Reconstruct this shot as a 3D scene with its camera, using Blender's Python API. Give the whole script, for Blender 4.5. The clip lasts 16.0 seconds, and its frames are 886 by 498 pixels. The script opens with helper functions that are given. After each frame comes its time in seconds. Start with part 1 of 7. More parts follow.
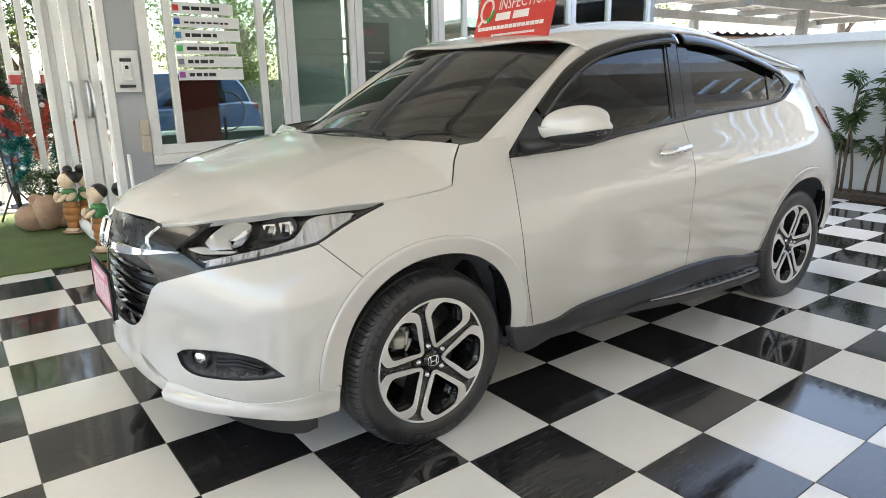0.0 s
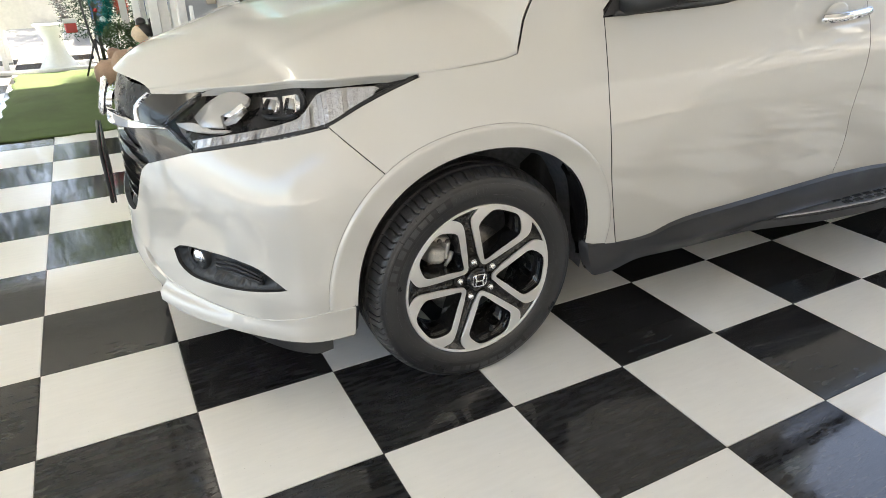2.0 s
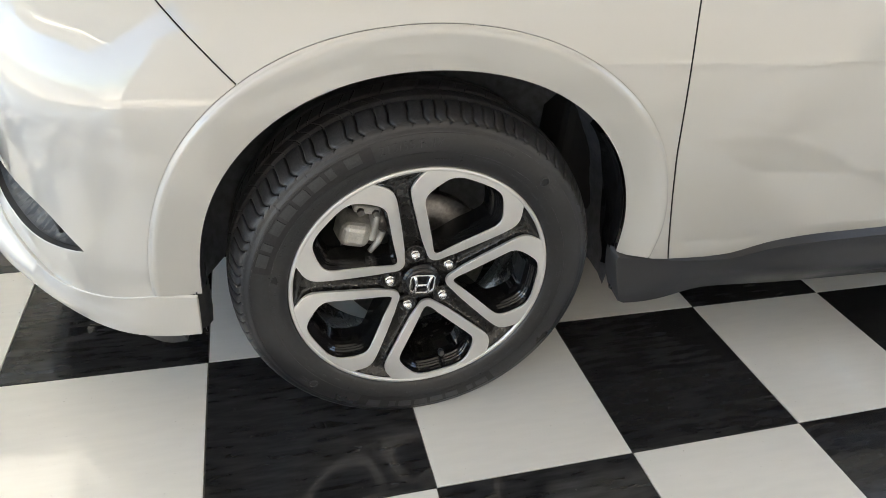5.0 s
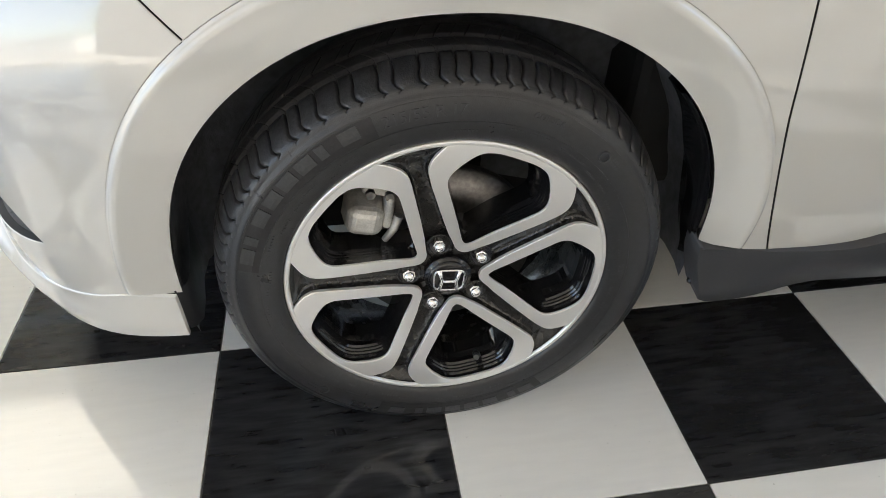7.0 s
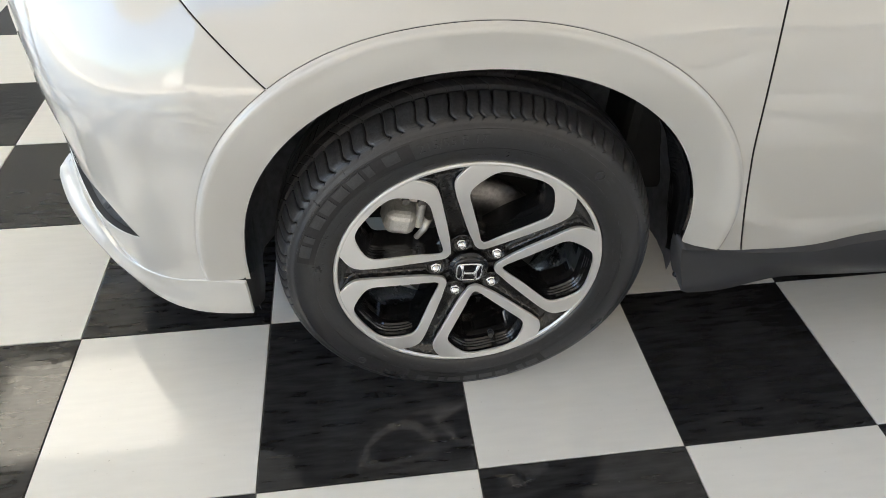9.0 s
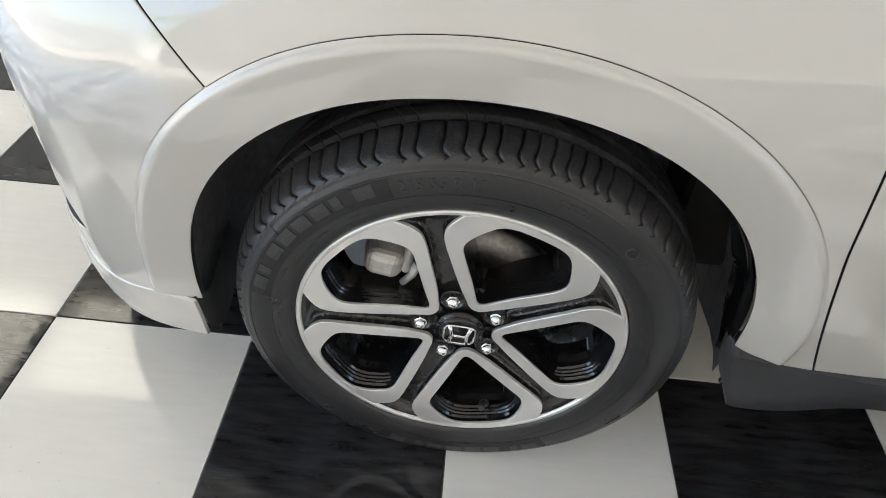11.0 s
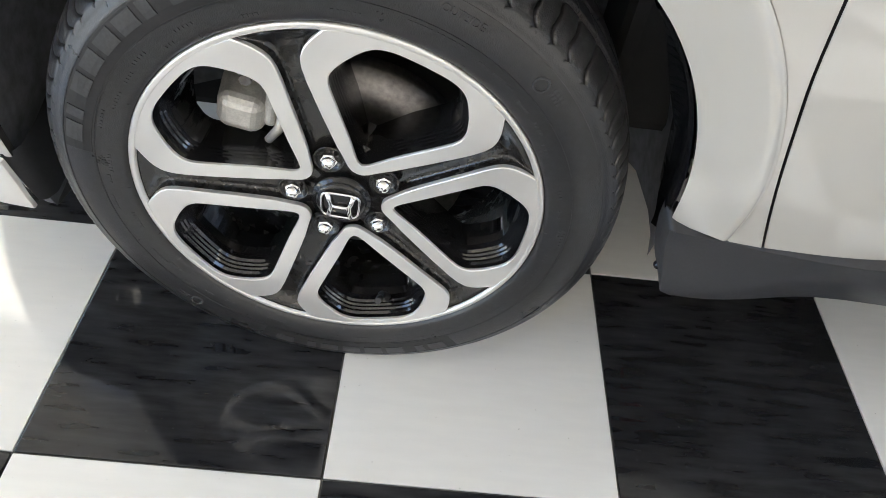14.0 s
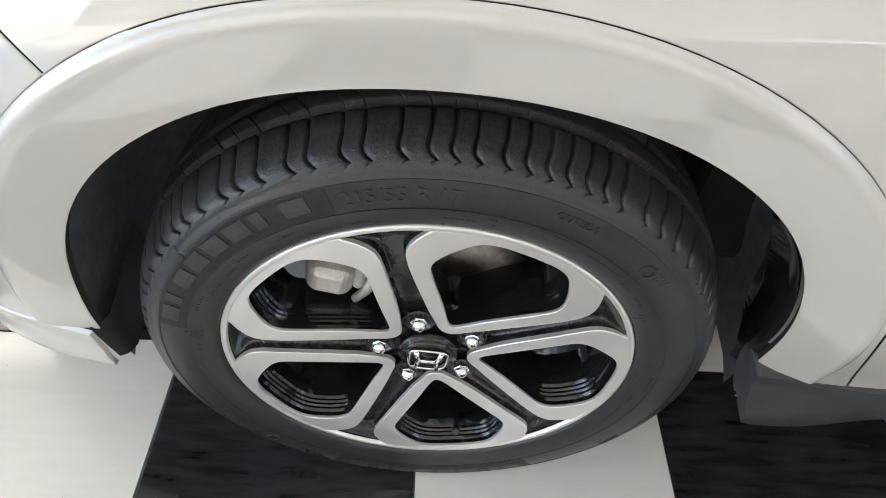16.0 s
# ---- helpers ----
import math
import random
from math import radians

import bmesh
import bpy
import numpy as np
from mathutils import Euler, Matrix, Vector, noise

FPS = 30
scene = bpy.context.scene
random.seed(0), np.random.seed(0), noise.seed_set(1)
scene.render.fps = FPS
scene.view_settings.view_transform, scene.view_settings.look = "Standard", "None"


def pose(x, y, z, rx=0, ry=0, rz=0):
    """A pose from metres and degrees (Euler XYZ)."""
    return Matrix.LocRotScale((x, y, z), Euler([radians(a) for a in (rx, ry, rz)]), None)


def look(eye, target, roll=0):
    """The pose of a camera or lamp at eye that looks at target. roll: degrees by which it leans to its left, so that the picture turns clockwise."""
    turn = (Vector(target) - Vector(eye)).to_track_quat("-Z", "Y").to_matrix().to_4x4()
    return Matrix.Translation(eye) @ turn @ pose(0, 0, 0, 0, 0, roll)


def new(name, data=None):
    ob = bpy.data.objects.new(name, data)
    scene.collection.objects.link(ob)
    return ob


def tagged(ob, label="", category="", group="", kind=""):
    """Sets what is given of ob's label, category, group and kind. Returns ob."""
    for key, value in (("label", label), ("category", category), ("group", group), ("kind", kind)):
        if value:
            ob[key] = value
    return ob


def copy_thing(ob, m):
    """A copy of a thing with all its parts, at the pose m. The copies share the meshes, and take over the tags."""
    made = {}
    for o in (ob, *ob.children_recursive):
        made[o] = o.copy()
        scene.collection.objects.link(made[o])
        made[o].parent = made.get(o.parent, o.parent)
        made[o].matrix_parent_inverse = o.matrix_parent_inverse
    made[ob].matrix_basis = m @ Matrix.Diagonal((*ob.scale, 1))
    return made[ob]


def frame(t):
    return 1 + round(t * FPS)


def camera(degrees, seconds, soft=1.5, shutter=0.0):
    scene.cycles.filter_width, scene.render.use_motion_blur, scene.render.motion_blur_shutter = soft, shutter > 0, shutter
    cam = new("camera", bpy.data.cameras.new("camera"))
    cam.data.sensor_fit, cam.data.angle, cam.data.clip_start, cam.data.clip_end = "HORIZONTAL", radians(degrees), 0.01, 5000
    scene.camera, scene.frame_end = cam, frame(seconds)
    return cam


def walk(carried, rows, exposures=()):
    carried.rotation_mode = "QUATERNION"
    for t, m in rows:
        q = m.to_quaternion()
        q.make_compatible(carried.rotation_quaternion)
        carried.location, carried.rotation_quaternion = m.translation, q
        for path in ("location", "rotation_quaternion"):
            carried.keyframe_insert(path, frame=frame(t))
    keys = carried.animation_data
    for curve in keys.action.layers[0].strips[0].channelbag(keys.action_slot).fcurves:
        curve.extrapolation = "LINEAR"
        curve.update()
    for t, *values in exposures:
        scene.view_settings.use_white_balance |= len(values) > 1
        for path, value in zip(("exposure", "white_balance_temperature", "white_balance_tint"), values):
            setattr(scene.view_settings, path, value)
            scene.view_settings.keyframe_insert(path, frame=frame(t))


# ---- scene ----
cam = camera(68.6, 16.0, soft=0.6)
EXPOSURES = [(0, 2.45, 7150, 10), (2, 2.54, 7250, 10), (8, 2.62, 7000, 10), (10, 2.52, 6900, 10), (12.5, 2.7, 6750, 10), (13.5, 3.0, 6750, 10), (15, 3.03, 6750, 10), (16, 2.83, 6750, 10)]
PATH = [
    (0, (-0.874, -1.95, 1.29), (0.295, -0.407, 0.785), -1.0),
    (0.5, (-0.855, -1.917, 1.3), (0.261, -0.395, 0.638), -0.1),
    (1, (-0.76, -1.861, 1.29), (0.29, -0.327, 0.551), 0.2),
    (1.5, (-0.588, -1.755, 1.256), (0.36, -0.182, 0.462), -0.1),
    (2, (-0.452, -1.613, 1.206), (0.378, -0.014, 0.337), -0.5),
    (2.5, (-0.375, -1.523, 1.16), (0.439, 0.061, 0.252), 0.9),
    (3, (-0.274, -1.464, 1.142), (0.547, 0.107, 0.217), 4.0),
    (3.5, (-0.144, -1.438, 1.125), (0.62, 0.154, 0.185), 6.3),
    (4, (-0.04, -1.387, 1.121), (0.63, 0.224, 0.143), 6.1),
    (4.2, (0.004, -1.329, 1.099), (0.641, 0.282, 0.1), 6.1),
    (6.5, (0.241, -0.882, 0.931), (0.577, 0.649, -0.311), 2.8),
    (7, (0.264, -0.892, 0.944), (0.541, 0.632, -0.32), 1.7),
    (7.5, (0.273, -0.942, 0.971), (0.535, 0.566, -0.316), 1.5),
    (8, (0.248, -1.01, 1.027), (0.505, 0.495, -0.265), 1.3),
    (8.5, (0.204, -1.059, 1.096), (0.457, 0.431, -0.214), 1.7),
    (9, (0.233, -0.998, 1.099), (0.453, 0.469, -0.243), 1.6),
    (9.5, (0.333, -0.896, 1.101), (0.461, 0.572, -0.251), 1.7),
    (10, (0.386, -0.871, 1.106), (0.394, 0.609, -0.239), 1.9),
    (10.2, (0.391, -0.862, 1.094), (0.379, 0.613, -0.257), 2.5),
    (12.3, (0.366, -0.669, 0.94), (0.372, 0.749, -0.471), 7.2),
    (12.5, (0.377, -0.661, 0.922), (0.392, 0.743, -0.502), 7.4),
    (13, (0.436, -0.673, 0.897), (0.445, 0.699, -0.559), 7.3),
    (13.5, (0.472, -0.703, 0.894), (0.512, 0.639, -0.589), 7.5),
    (14, (0.495, -0.729, 0.855), (0.572, 0.59, -0.646), 8.3),
    (14.5, (0.492, -0.741, 0.875), (0.591, 0.566, -0.636), 8.6),
    (15, (0.451, -0.732, 0.928), (0.566, 0.574, -0.583), 9.0),
    (15.5, (0.409, -0.672, 0.949), (0.518, 0.646, -0.552), 8.2),
    (16, (0.373, -0.601, 0.965), (0.47, 0.717, -0.537), 6.9),
]
walk(cam, [(t, look(eye, target, roll)) for t, eye, target, roll in PATH], EXPOSURES)

# ---- world and sun ----
world = bpy.data.worlds.new("sky")
scene.world = world
world.use_nodes = True
wt = world.node_tree
sky = wt.nodes.new("ShaderNodeTexSky")
sky.sky_type, sky.sun_disc, sky.sun_elevation, sky.sun_rotation = "NISHITA", False, radians(64), radians(10)
sky.dust_density = 2.0
wt.nodes["Background"].inputs["Strength"].default_value = 0.15
wt.links.new(sky.outputs["Color"], wt.nodes["Background"].inputs["Color"])
sun_data = bpy.data.lights.new("sun", "SUN")
sun_data.energy, sun_data.angle, sun_data.color = 4.0, radians(0.5), (1.0, 0.95, 0.86)
sun = new("sun", sun_data)
sun.matrix_world = look((0.30, 1.1, 2.3), (0, 0, 0))

# ---- materials ----
def material(name, colour, rough=0.5, metal=0.0, coat=0.0, grain=(0, 0, 0), stain=(0, 0, 0), bump=(0, 0), wear=(0, 0), spread=0.0, spec=0.5, coords="Object"):
    """Principled surface. grain and stain: noise scale, how far it shifts the colour, detail; bump: scale and depth; wear: noise scale and shift of the roughness; spread: random brightness per object."""
    m = bpy.data.materials.new(name)
    m.use_nodes = True
    t = m.node_tree
    n, link = t.nodes, t.links.new
    p = n["Principled BSDF"]
    p.inputs["Base Color"].default_value = (*colour, 1)
    p.inputs["Roughness"].default_value, p.inputs["Metallic"].default_value = rough, metal
    p.inputs["Coat Weight"].default_value, p.inputs["Coat Roughness"].default_value = coat, 0.012
    p.inputs["Specular IOR Level"].default_value = spec
    p.inputs["Coat IOR"].default_value = 1.85
    co = n.new("ShaderNodeTexCoord").outputs[coords]

    def noise_at(scale, detail):
        tex = n.new("ShaderNodeTexNoise")
        tex.inputs["Scale"].default_value, tex.inputs["Detail"].default_value = scale, detail
        link(co, tex.inputs["Vector"])
        return tex.outputs["Fac"]

    def scaled(value, low, high):
        r = n.new("ShaderNodeMapRange")
        r.inputs["From Min"].default_value, r.inputs["From Max"].default_value = 0.3, 0.7
        r.inputs["To Min"].default_value, r.inputs["To Max"].default_value = low, high
        link(value, r.inputs["Value"])
        return r.outputs["Result"]
    factor = None
    for scale, shift, detail in (grain, stain):
        if shift:
            f = scaled(noise_at(scale, detail), 1 - shift, 1 + shift)
            if factor is None:
                factor = f
            else:
                mul = n.new("ShaderNodeMath")
                mul.operation = "MULTIPLY"
                link(factor, mul.inputs[0]), link(f, mul.inputs[1])
                factor = mul.outputs[0]
    if spread:
        info = n.new("ShaderNodeObjectInfo")
        r = n.new("ShaderNodeMapRange")
        r.inputs["To Min"].default_value, r.inputs["To Max"].default_value = 1 - spread, 1 + spread
        link(info.outputs["Random"], r.inputs["Value"])
        if factor is None:
            factor = r.outputs["Result"]
        else:
            mul = n.new("ShaderNodeMath")
            mul.operation = "MULTIPLY"
            link(factor, mul.inputs[0]), link(r.outputs["Result"], mul.inputs[1])
            factor = mul.outputs[0]
    if factor is not None:
        mix = n.new("ShaderNodeVectorMath")
        mix.operation = "SCALE"
        mix.inputs[0].default_value = colour
        link(factor, mix.inputs["Scale"]), link(mix.outputs[0], p.inputs["Base Color"])
    if wear[1]:
        link(scaled(noise_at(wear[0], 6), max(0.01, rough - wear[1]), rough + wear[1]), p.inputs["Roughness"])
    if bump[1]:
        b = n.new("ShaderNodeBump")
        b.inputs["Distance"].default_value = bump[1]
        link(noise_at(bump[0], 4), b.inputs["Height"]), link(b.outputs["Normal"], p.inputs["Normal"])
    return m


def clear(name, tint, rough=0.0, ior=1.5):
    """A thin pane: lets light through with a tint and mirrors by Fresnel."""
    m = bpy.data.materials.new(name)
    m.use_nodes = True
    t = m.node_tree
    n, link = t.nodes, t.links.new
    n.remove(n["Principled BSDF"])
    through_it, gloss, mix, fres = n.new("ShaderNodeBsdfTransparent"), n.new("ShaderNodeBsdfGlossy"), n.new("ShaderNodeMixShader"), n.new("ShaderNodeFresnel")
    through_it.inputs["Color"].default_value = (*tint, 1)
    gloss.inputs["Roughness"].default_value = rough
    gloss.inputs["Color"].default_value = (1, 1, 1, 1)
    fres.inputs["IOR"].default_value = ior
    link(fres.outputs[0], mix.inputs[0]), link(through_it.outputs[0], mix.inputs[1]), link(gloss.outputs[0], mix.inputs[2])
    link(mix.outputs[0], n["Material Output"].inputs["Surface"])
    return m


PAINT = material("pearl_white_paint", (0.58, 0.57, 0.534), 0.45, 0.0, 1.0, grain=(1800, 0.02, 2), stain=(1.3, 0.015, 2))
BLACK_GLOSS = material("gloss_black", (0.010, 0.010, 0.011), 0.14, 0.0, 0.15, wear=(40, 0.05), spec=0.4)
LAMP_BLACK = material("lamp_black", (0.012, 0.012, 0.013), 0.28, 0.0, 0.0, grain=(30, 0.2, 3), wear=(30, 0.08), spec=0.35)
BLACK_PLASTIC = material("black_plastic", (0.022, 0.023, 0.025), 0.45, grain=(300, 0.2, 3), bump=(900, 0.0002), wear=(12, 0.1))
GREY_PLASTIC = material("dark_grey_plastic", (0.026, 0.027, 0.031), 0.40, grain=(400, 0.15, 3), bump=(1200, 0.0002), wear=(9, 0.1))
INNER_BLACK = material("inner_black", (0.014, 0.014, 0.0145), 0.8, grain=(20, 0.3, 3))
# Lifted from black towards blue-grey: haze in the wheel well, put in the colour.
LINER = material("wheel_liner", (0.14, 0.146, 0.16), 0.5, grain=(60, 0.3, 4), bump=(80, 0.001))
CHROME = material("chrome", (0.85, 0.86, 0.88), 0.06, 1.0, wear=(30, 0.04))
SATIN = material("satin_silver", (0.55, 0.56, 0.57), 0.28, 1.0, grain=(200, 0.05, 3))
MACHINED = material("machined_alloy", (0.82, 0.815, 0.80), 0.36, 0.66, stain=(14, 0.04, 3), wear=(9, 0.03))
RIM_BLACK = material("gloss_black_rim", (0.019, 0.0185, 0.0185), 0.24, 0.0, 0.25, grain=(90, 0.3, 4), wear=(60, 0.08), spec=0.4)
RIM_GLOSS = material("wet_gloss_black", (0.010, 0.010, 0.011), 0.12, 0.0, 0.3, grain=(90, 0.3, 4), wear=(70, 0.06))
TREAD = material("worn_tread", (0.046, 0.046, 0.048), 0.35, grain=(240, 0.4, 6), stain=(26, 0.22, 5), bump=(500, 0.0005), wear=(30, 0.05), spec=0.7)
RUBBER = material("tyre_rubber", (0.022, 0.0225, 0.0245), 0.31, 0.0, grain=(160, 0.2, 6), stain=(11, 0.12, 4), bump=(700, 0.0003), wear=(18, 0.04), spec=0.6)
# Darker, so that the maker's panel looks sunken.
RUBBER_PANEL = material("panel_dark_rubber", (0.016, 0.016, 0.017), 0.6, grain=(300, 0.2, 4))
# Lighter than the sidewall: the light that relief catches, put in the colour.
RUBBER_MARK = material("mark_light_rubber", (0.045, 0.046, 0.048), 0.5, grain=(300, 0.2, 4))
CAST = material("cast_metal", (0.55, 0.54, 0.51), 0.45, 0.5, grain=(350, 0.12, 6), stain=(30, 0.25, 4), bump=(420, 0.0003))
STEEL = material("brake_steel", (0.2, 0.19, 0.185), 0.4, 1.0, grain=(120, 0.3, 5))
GLASS_DARK = clear("tinted_glass", (0.035, 0.04, 0.042), ior=1.5)
GLASS_SCREEN = clear("windscreen_glass", (0.045, 0.048, 0.05))
LAMP_GLASS = clear("lamp_glass", (0.96, 0.97, 0.98), ior=1.2)
SHOP_GLASS = clear("shop_glass", (0.65, 0.735, 0.695), ior=1.45)
DOOR_GLASS = clear("door_glass", (0.44, 0.48, 0.46), ior=1.45)
VISOR = clear("smoked_acrylic", (0.05, 0.05, 0.055), 0.02)
RED_LENS = material("red_lens", (0.12, 0.006, 0.010), 0.15, 0.0, 0.3)
GROUT = material("tile_joint", (0.10, 0.098, 0.09), 0.7, grain=(60, 0.4, 4))
WHITE_FRAME = material("white_aluminium", (0.78, 0.78, 0.76), 0.4, grain=(40, 0.03, 3), wear=(20, 0.1))
GREY_WALL = material("grey_painted_wall", (0.42, 0.44, 0.46), 0.7, grain=(90, 0.04, 5), stain=(2.5, 0.06, 3), bump=(160, 0.0006))
WHITE_WALL = material("white_painted_wall", (0.70, 0.715, 0.70), 0.75, grain=(70, 0.04, 5), stain=(1.6, 0.08, 4), bump=(120, 0.0008))
def translucent(name, colour, share):
    """A pale roofing sheet that lets some daylight through."""
    m = material(name, colour, 0.6, grain=(3, 0.04, 3), stain=(0.7, 0.08, 3))
    t = m.node_tree
    mix, tr = t.nodes.new("ShaderNodeMixShader"), t.nodes.new("ShaderNodeBsdfTranslucent")
    tr.inputs["Color"].default_value = (*colour, 1)
    mix.inputs[0].default_value = share
    t.links.new(t.nodes["Principled BSDF"].outputs[0], mix.inputs[1]), t.links.new(tr.outputs[0], mix.inputs[2])
    t.links.new(mix.outputs[0], t.nodes["Material Output"].inputs["Surface"])
    return m


CANOPY = translucent("canopy_sheet", (0.74, 0.71, 0.64), 0.055)
SKYLIGHT = translucent("skylight_sheet", (0.88, 0.85, 0.74), 0.80)
CEILING = material("ceiling_board", (0.74, 0.75, 0.73), 0.7, grain=(30, 0.03, 3), stain=(0.8, 0.05, 3))
SHEET = material("roof_sheet", (0.34, 0.35, 0.36), 0.45, 0.5, grain=(25, 0.15, 4), stain=(2, 0.2, 3))
BEAM = material("grey_steel_beam", (0.33, 0.335, 0.33), 0.5, 0.3, grain=(40, 0.12, 4), stain=(3, 0.15, 3))
CONCRETE = material("concrete", (0.36, 0.35, 0.325), 0.85, grain=(40, 0.12, 6), stain=(0.7, 0.15, 4), bump=(60, 0.003))
# Darker than WHITE_WALL, to cut the light that two walls throw back.
DIM_WALL = material("dim_wall", (0.20, 0.195, 0.185), 0.85, grain=(30, 0.15, 5), stain=(0.8, 0.2, 4))
TURF = material("artificial_turf", (0.075, 0.115, 0.028), 0.85, grain=(160, 0.35, 5), stain=(3, 0.2, 4), bump=(240, 0.004))


def tile_paint(name, colour, rough, streak, specks):
    """Glazed tile: smeared streaks in the gloss, cloudy tone, fine specks of dust or grit."""
    m = material(name, colour, rough, 0.0, 0.0, bump=(45, 0.00004), spec=0.5)
    t = m.node_tree
    n, link = t.nodes, t.links.new
    p = n["Principled BSDF"]
    geo, info = n.new("ShaderNodeNewGeometry"), n.new("ShaderNodeObjectInfo")

    def noise_of(scale, detail, squash=(1, 1, 1), turn=0.0):
        mapping, tex = n.new("ShaderNodeMapping"), n.new("ShaderNodeTexNoise")
        mapping.inputs["Scale"].default_value, mapping.inputs["Rotation"].default_value = squash, (0, 0, turn)
        tex.inputs["Scale"].default_value, tex.inputs["Detail"].default_value = scale, detail
        link(geo.outputs["Position"], mapping.inputs["Vector"]), link(mapping.outputs[0], tex.inputs["Vector"])
        return tex.outputs["Fac"]

    def spanned(value, a, b, low, high):
        r = n.new("ShaderNodeMapRange")
        for key, v in (("From Min", a), ("From Max", b), ("To Min", low), ("To Max", high)):
            r.inputs[key].default_value = v
        link(value, r.inputs["Value"])
        return r.outputs["Result"]

    def calc(kind, a, b):
        q = n.new("ShaderNodeMath")
        q.operation = kind
        link(a, q.inputs[0]), link(b, q.inputs[1])
        return q.outputs[0]
    brush = noise_of(30, 8, (0.4, 2.4, 1), 0.12)
    tone = calc("MULTIPLY", spanned(brush, 0.35, 0.68, 1 - streak, 1 + streak), spanned(noise_of(4, 5), 0.3, 0.7, 1 - 0.6 * streak, 1 + 0.6 * streak))
    tone = calc("MULTIPLY", tone, spanned(info.outputs["Random"], 0, 1, 0.97, 1.03))
    dust = spanned(noise_of(150, 2), 0.735, 0.76, 0, 1)
    mix, scale_ = n.new("ShaderNodeMix"), n.new("ShaderNodeVectorMath")
    mix.data_type = "RGBA"
    scale_.operation = "SCALE"
    scale_.inputs[0].default_value = colour
    link(tone, scale_.inputs["Scale"]), link(scale_.outputs[0], mix.inputs["A"]), link(dust, mix.inputs["Factor"])
    mix.inputs["B"].default_value = (*specks, 1)
    link(mix.outputs["Result"], p.inputs["Base Color"])
    link(spanned(calc("ADD", brush, noise_of(60, 4)), 0.8, 1.25, rough * 0.5, rough * 2.4), p.inputs["Roughness"])
    return m


TILE_WHITE = tile_paint("white_tile", (0.77, 0.755, 0.705), 0.06, 0.02, (0.55, 0.53, 0.48))
TILE_BLACK = tile_paint("black_tile", (0.022, 0.022, 0.023), 0.055, 0.45, (0.06, 0.06, 0.058))

# ---- tools ----
def raw(name, verts, faces, mat, normals=None, smooth=True, dark=0):
    me = bpy.data.meshes.new(name)
    me.from_pydata([tuple(v) for v in verts], [], faces)
    me.materials.append(mat)
    if smooth:
        me.polygons.foreach_set("use_smooth", [True] * len(me.polygons))
    if dark:      # the last faces, the panel edges, are black: gap shade put in the colour
        me.materials.append(INNER_BLACK)
        me.polygons.foreach_set("material_index", [0] * (len(faces) - dark) + [1] * dark)
    me.update()
    if normals is not None:
        me.normals_split_custom_set_from_vertices([tuple(n) for n in normals])
    return me


def part(name, data, material_, parent, label=""):
    """Links a bmesh or mesh as one object under a thing or part."""
    if isinstance(data, bmesh.types.BMesh):
        me = bpy.data.meshes.new(name)
        data.to_mesh(me)
        data.free()
        me.materials.append(material_)
        data = me
    ob = new(name, data)
    ob.parent = parent
    return tagged(ob, label)


def thing(name, label, category, m=Matrix(), group="", kind=""):
    ob = new(name)
    ob.empty_display_size = 0.05
    ob.matrix_world = m
    return tagged(ob, label, category, group, kind)


def solo(name, data, material_, label, category, m=Matrix(), group="", kind=""):
    """A thing or piece of the setting that is one mesh."""
    ob = part(name, data, material_, None)
    ob.matrix_world = m
    return tagged(ob, label, category, group, kind)


def box(lo, hi, bevel=0.0, bm=None):
    bm = bm or bmesh.new()
    made = bmesh.ops.create_cube(bm, size=1)["verts"]
    for v in made:
        v.co = Vector([lo[i] + (v.co[i] + 0.5) * (hi[i] - lo[i]) for i in range(3)])
    if bevel:
        edges = list({e for v in made for e in v.link_edges})
        bmesh.ops.bevel(bm, geom=edges, offset=bevel, segments=2, affect="EDGES", profile=0.5)
    return bm


def tube(points, radius, sides=8, bm=None, closed=False):
    """A round bar along points; radius: one number or one for each point."""
    bm = bm or bmesh.new()
    pts = [Vector(p) for p in points]
    rad = radius if isinstance(radius, (list, tuple)) else [radius] * len(pts)
    rings, up = [], None
    for i, p in enumerate(pts):
        a = pts[i - 1] if i or closed else p
        b = pts[(i + 1) % len(pts)] if i + 1 < len(pts) or closed else p
        d = (b - a).normalized()
        if up is None:
            up = d.orthogonal().normalized()
        up = (up - d * up.dot(d)).normalized()
        side = d.cross(up)
        rings.append([bm.verts.new(p + (up * math.cos(k * math.tau / sides) + side * math.sin(k * math.tau / sides)) * rad[i]) for k in range(sides)])
    pairs = list(zip(rings, rings[1:])) + ([(rings[-1], rings[0])] if closed else [])
    for ra, rb in pairs:
        for k in range(sides):
            bm.faces.new((ra[k], ra[(k + 1) % sides], rb[(k + 1) % sides], rb[k])).smooth = True
    if not closed:
        bm.faces.new(rings[0][::-1]), bm.faces.new(rings[-1])
    return bm


def lathe(profile, sides=64, bm=None, close=False):
    """Turns (radius, depth) pairs about the y axis: depth is y."""
    bm = bm or bmesh.new()
    rings = [[bm.verts.new((r * math.cos(k * math.tau / sides), y, r * math.sin(k * math.tau / sides))) for k in range(sides)] for r, y in profile]
    for ra, rb in list(zip(rings, rings[1:])) + ([(rings[-1], rings[0])] if close else []):
        for k in range(sides):
            bm.faces.new((ra[k], rb[k], rb[(k + 1) % sides], ra[(k + 1) % sides])).smooth = True
    return bm


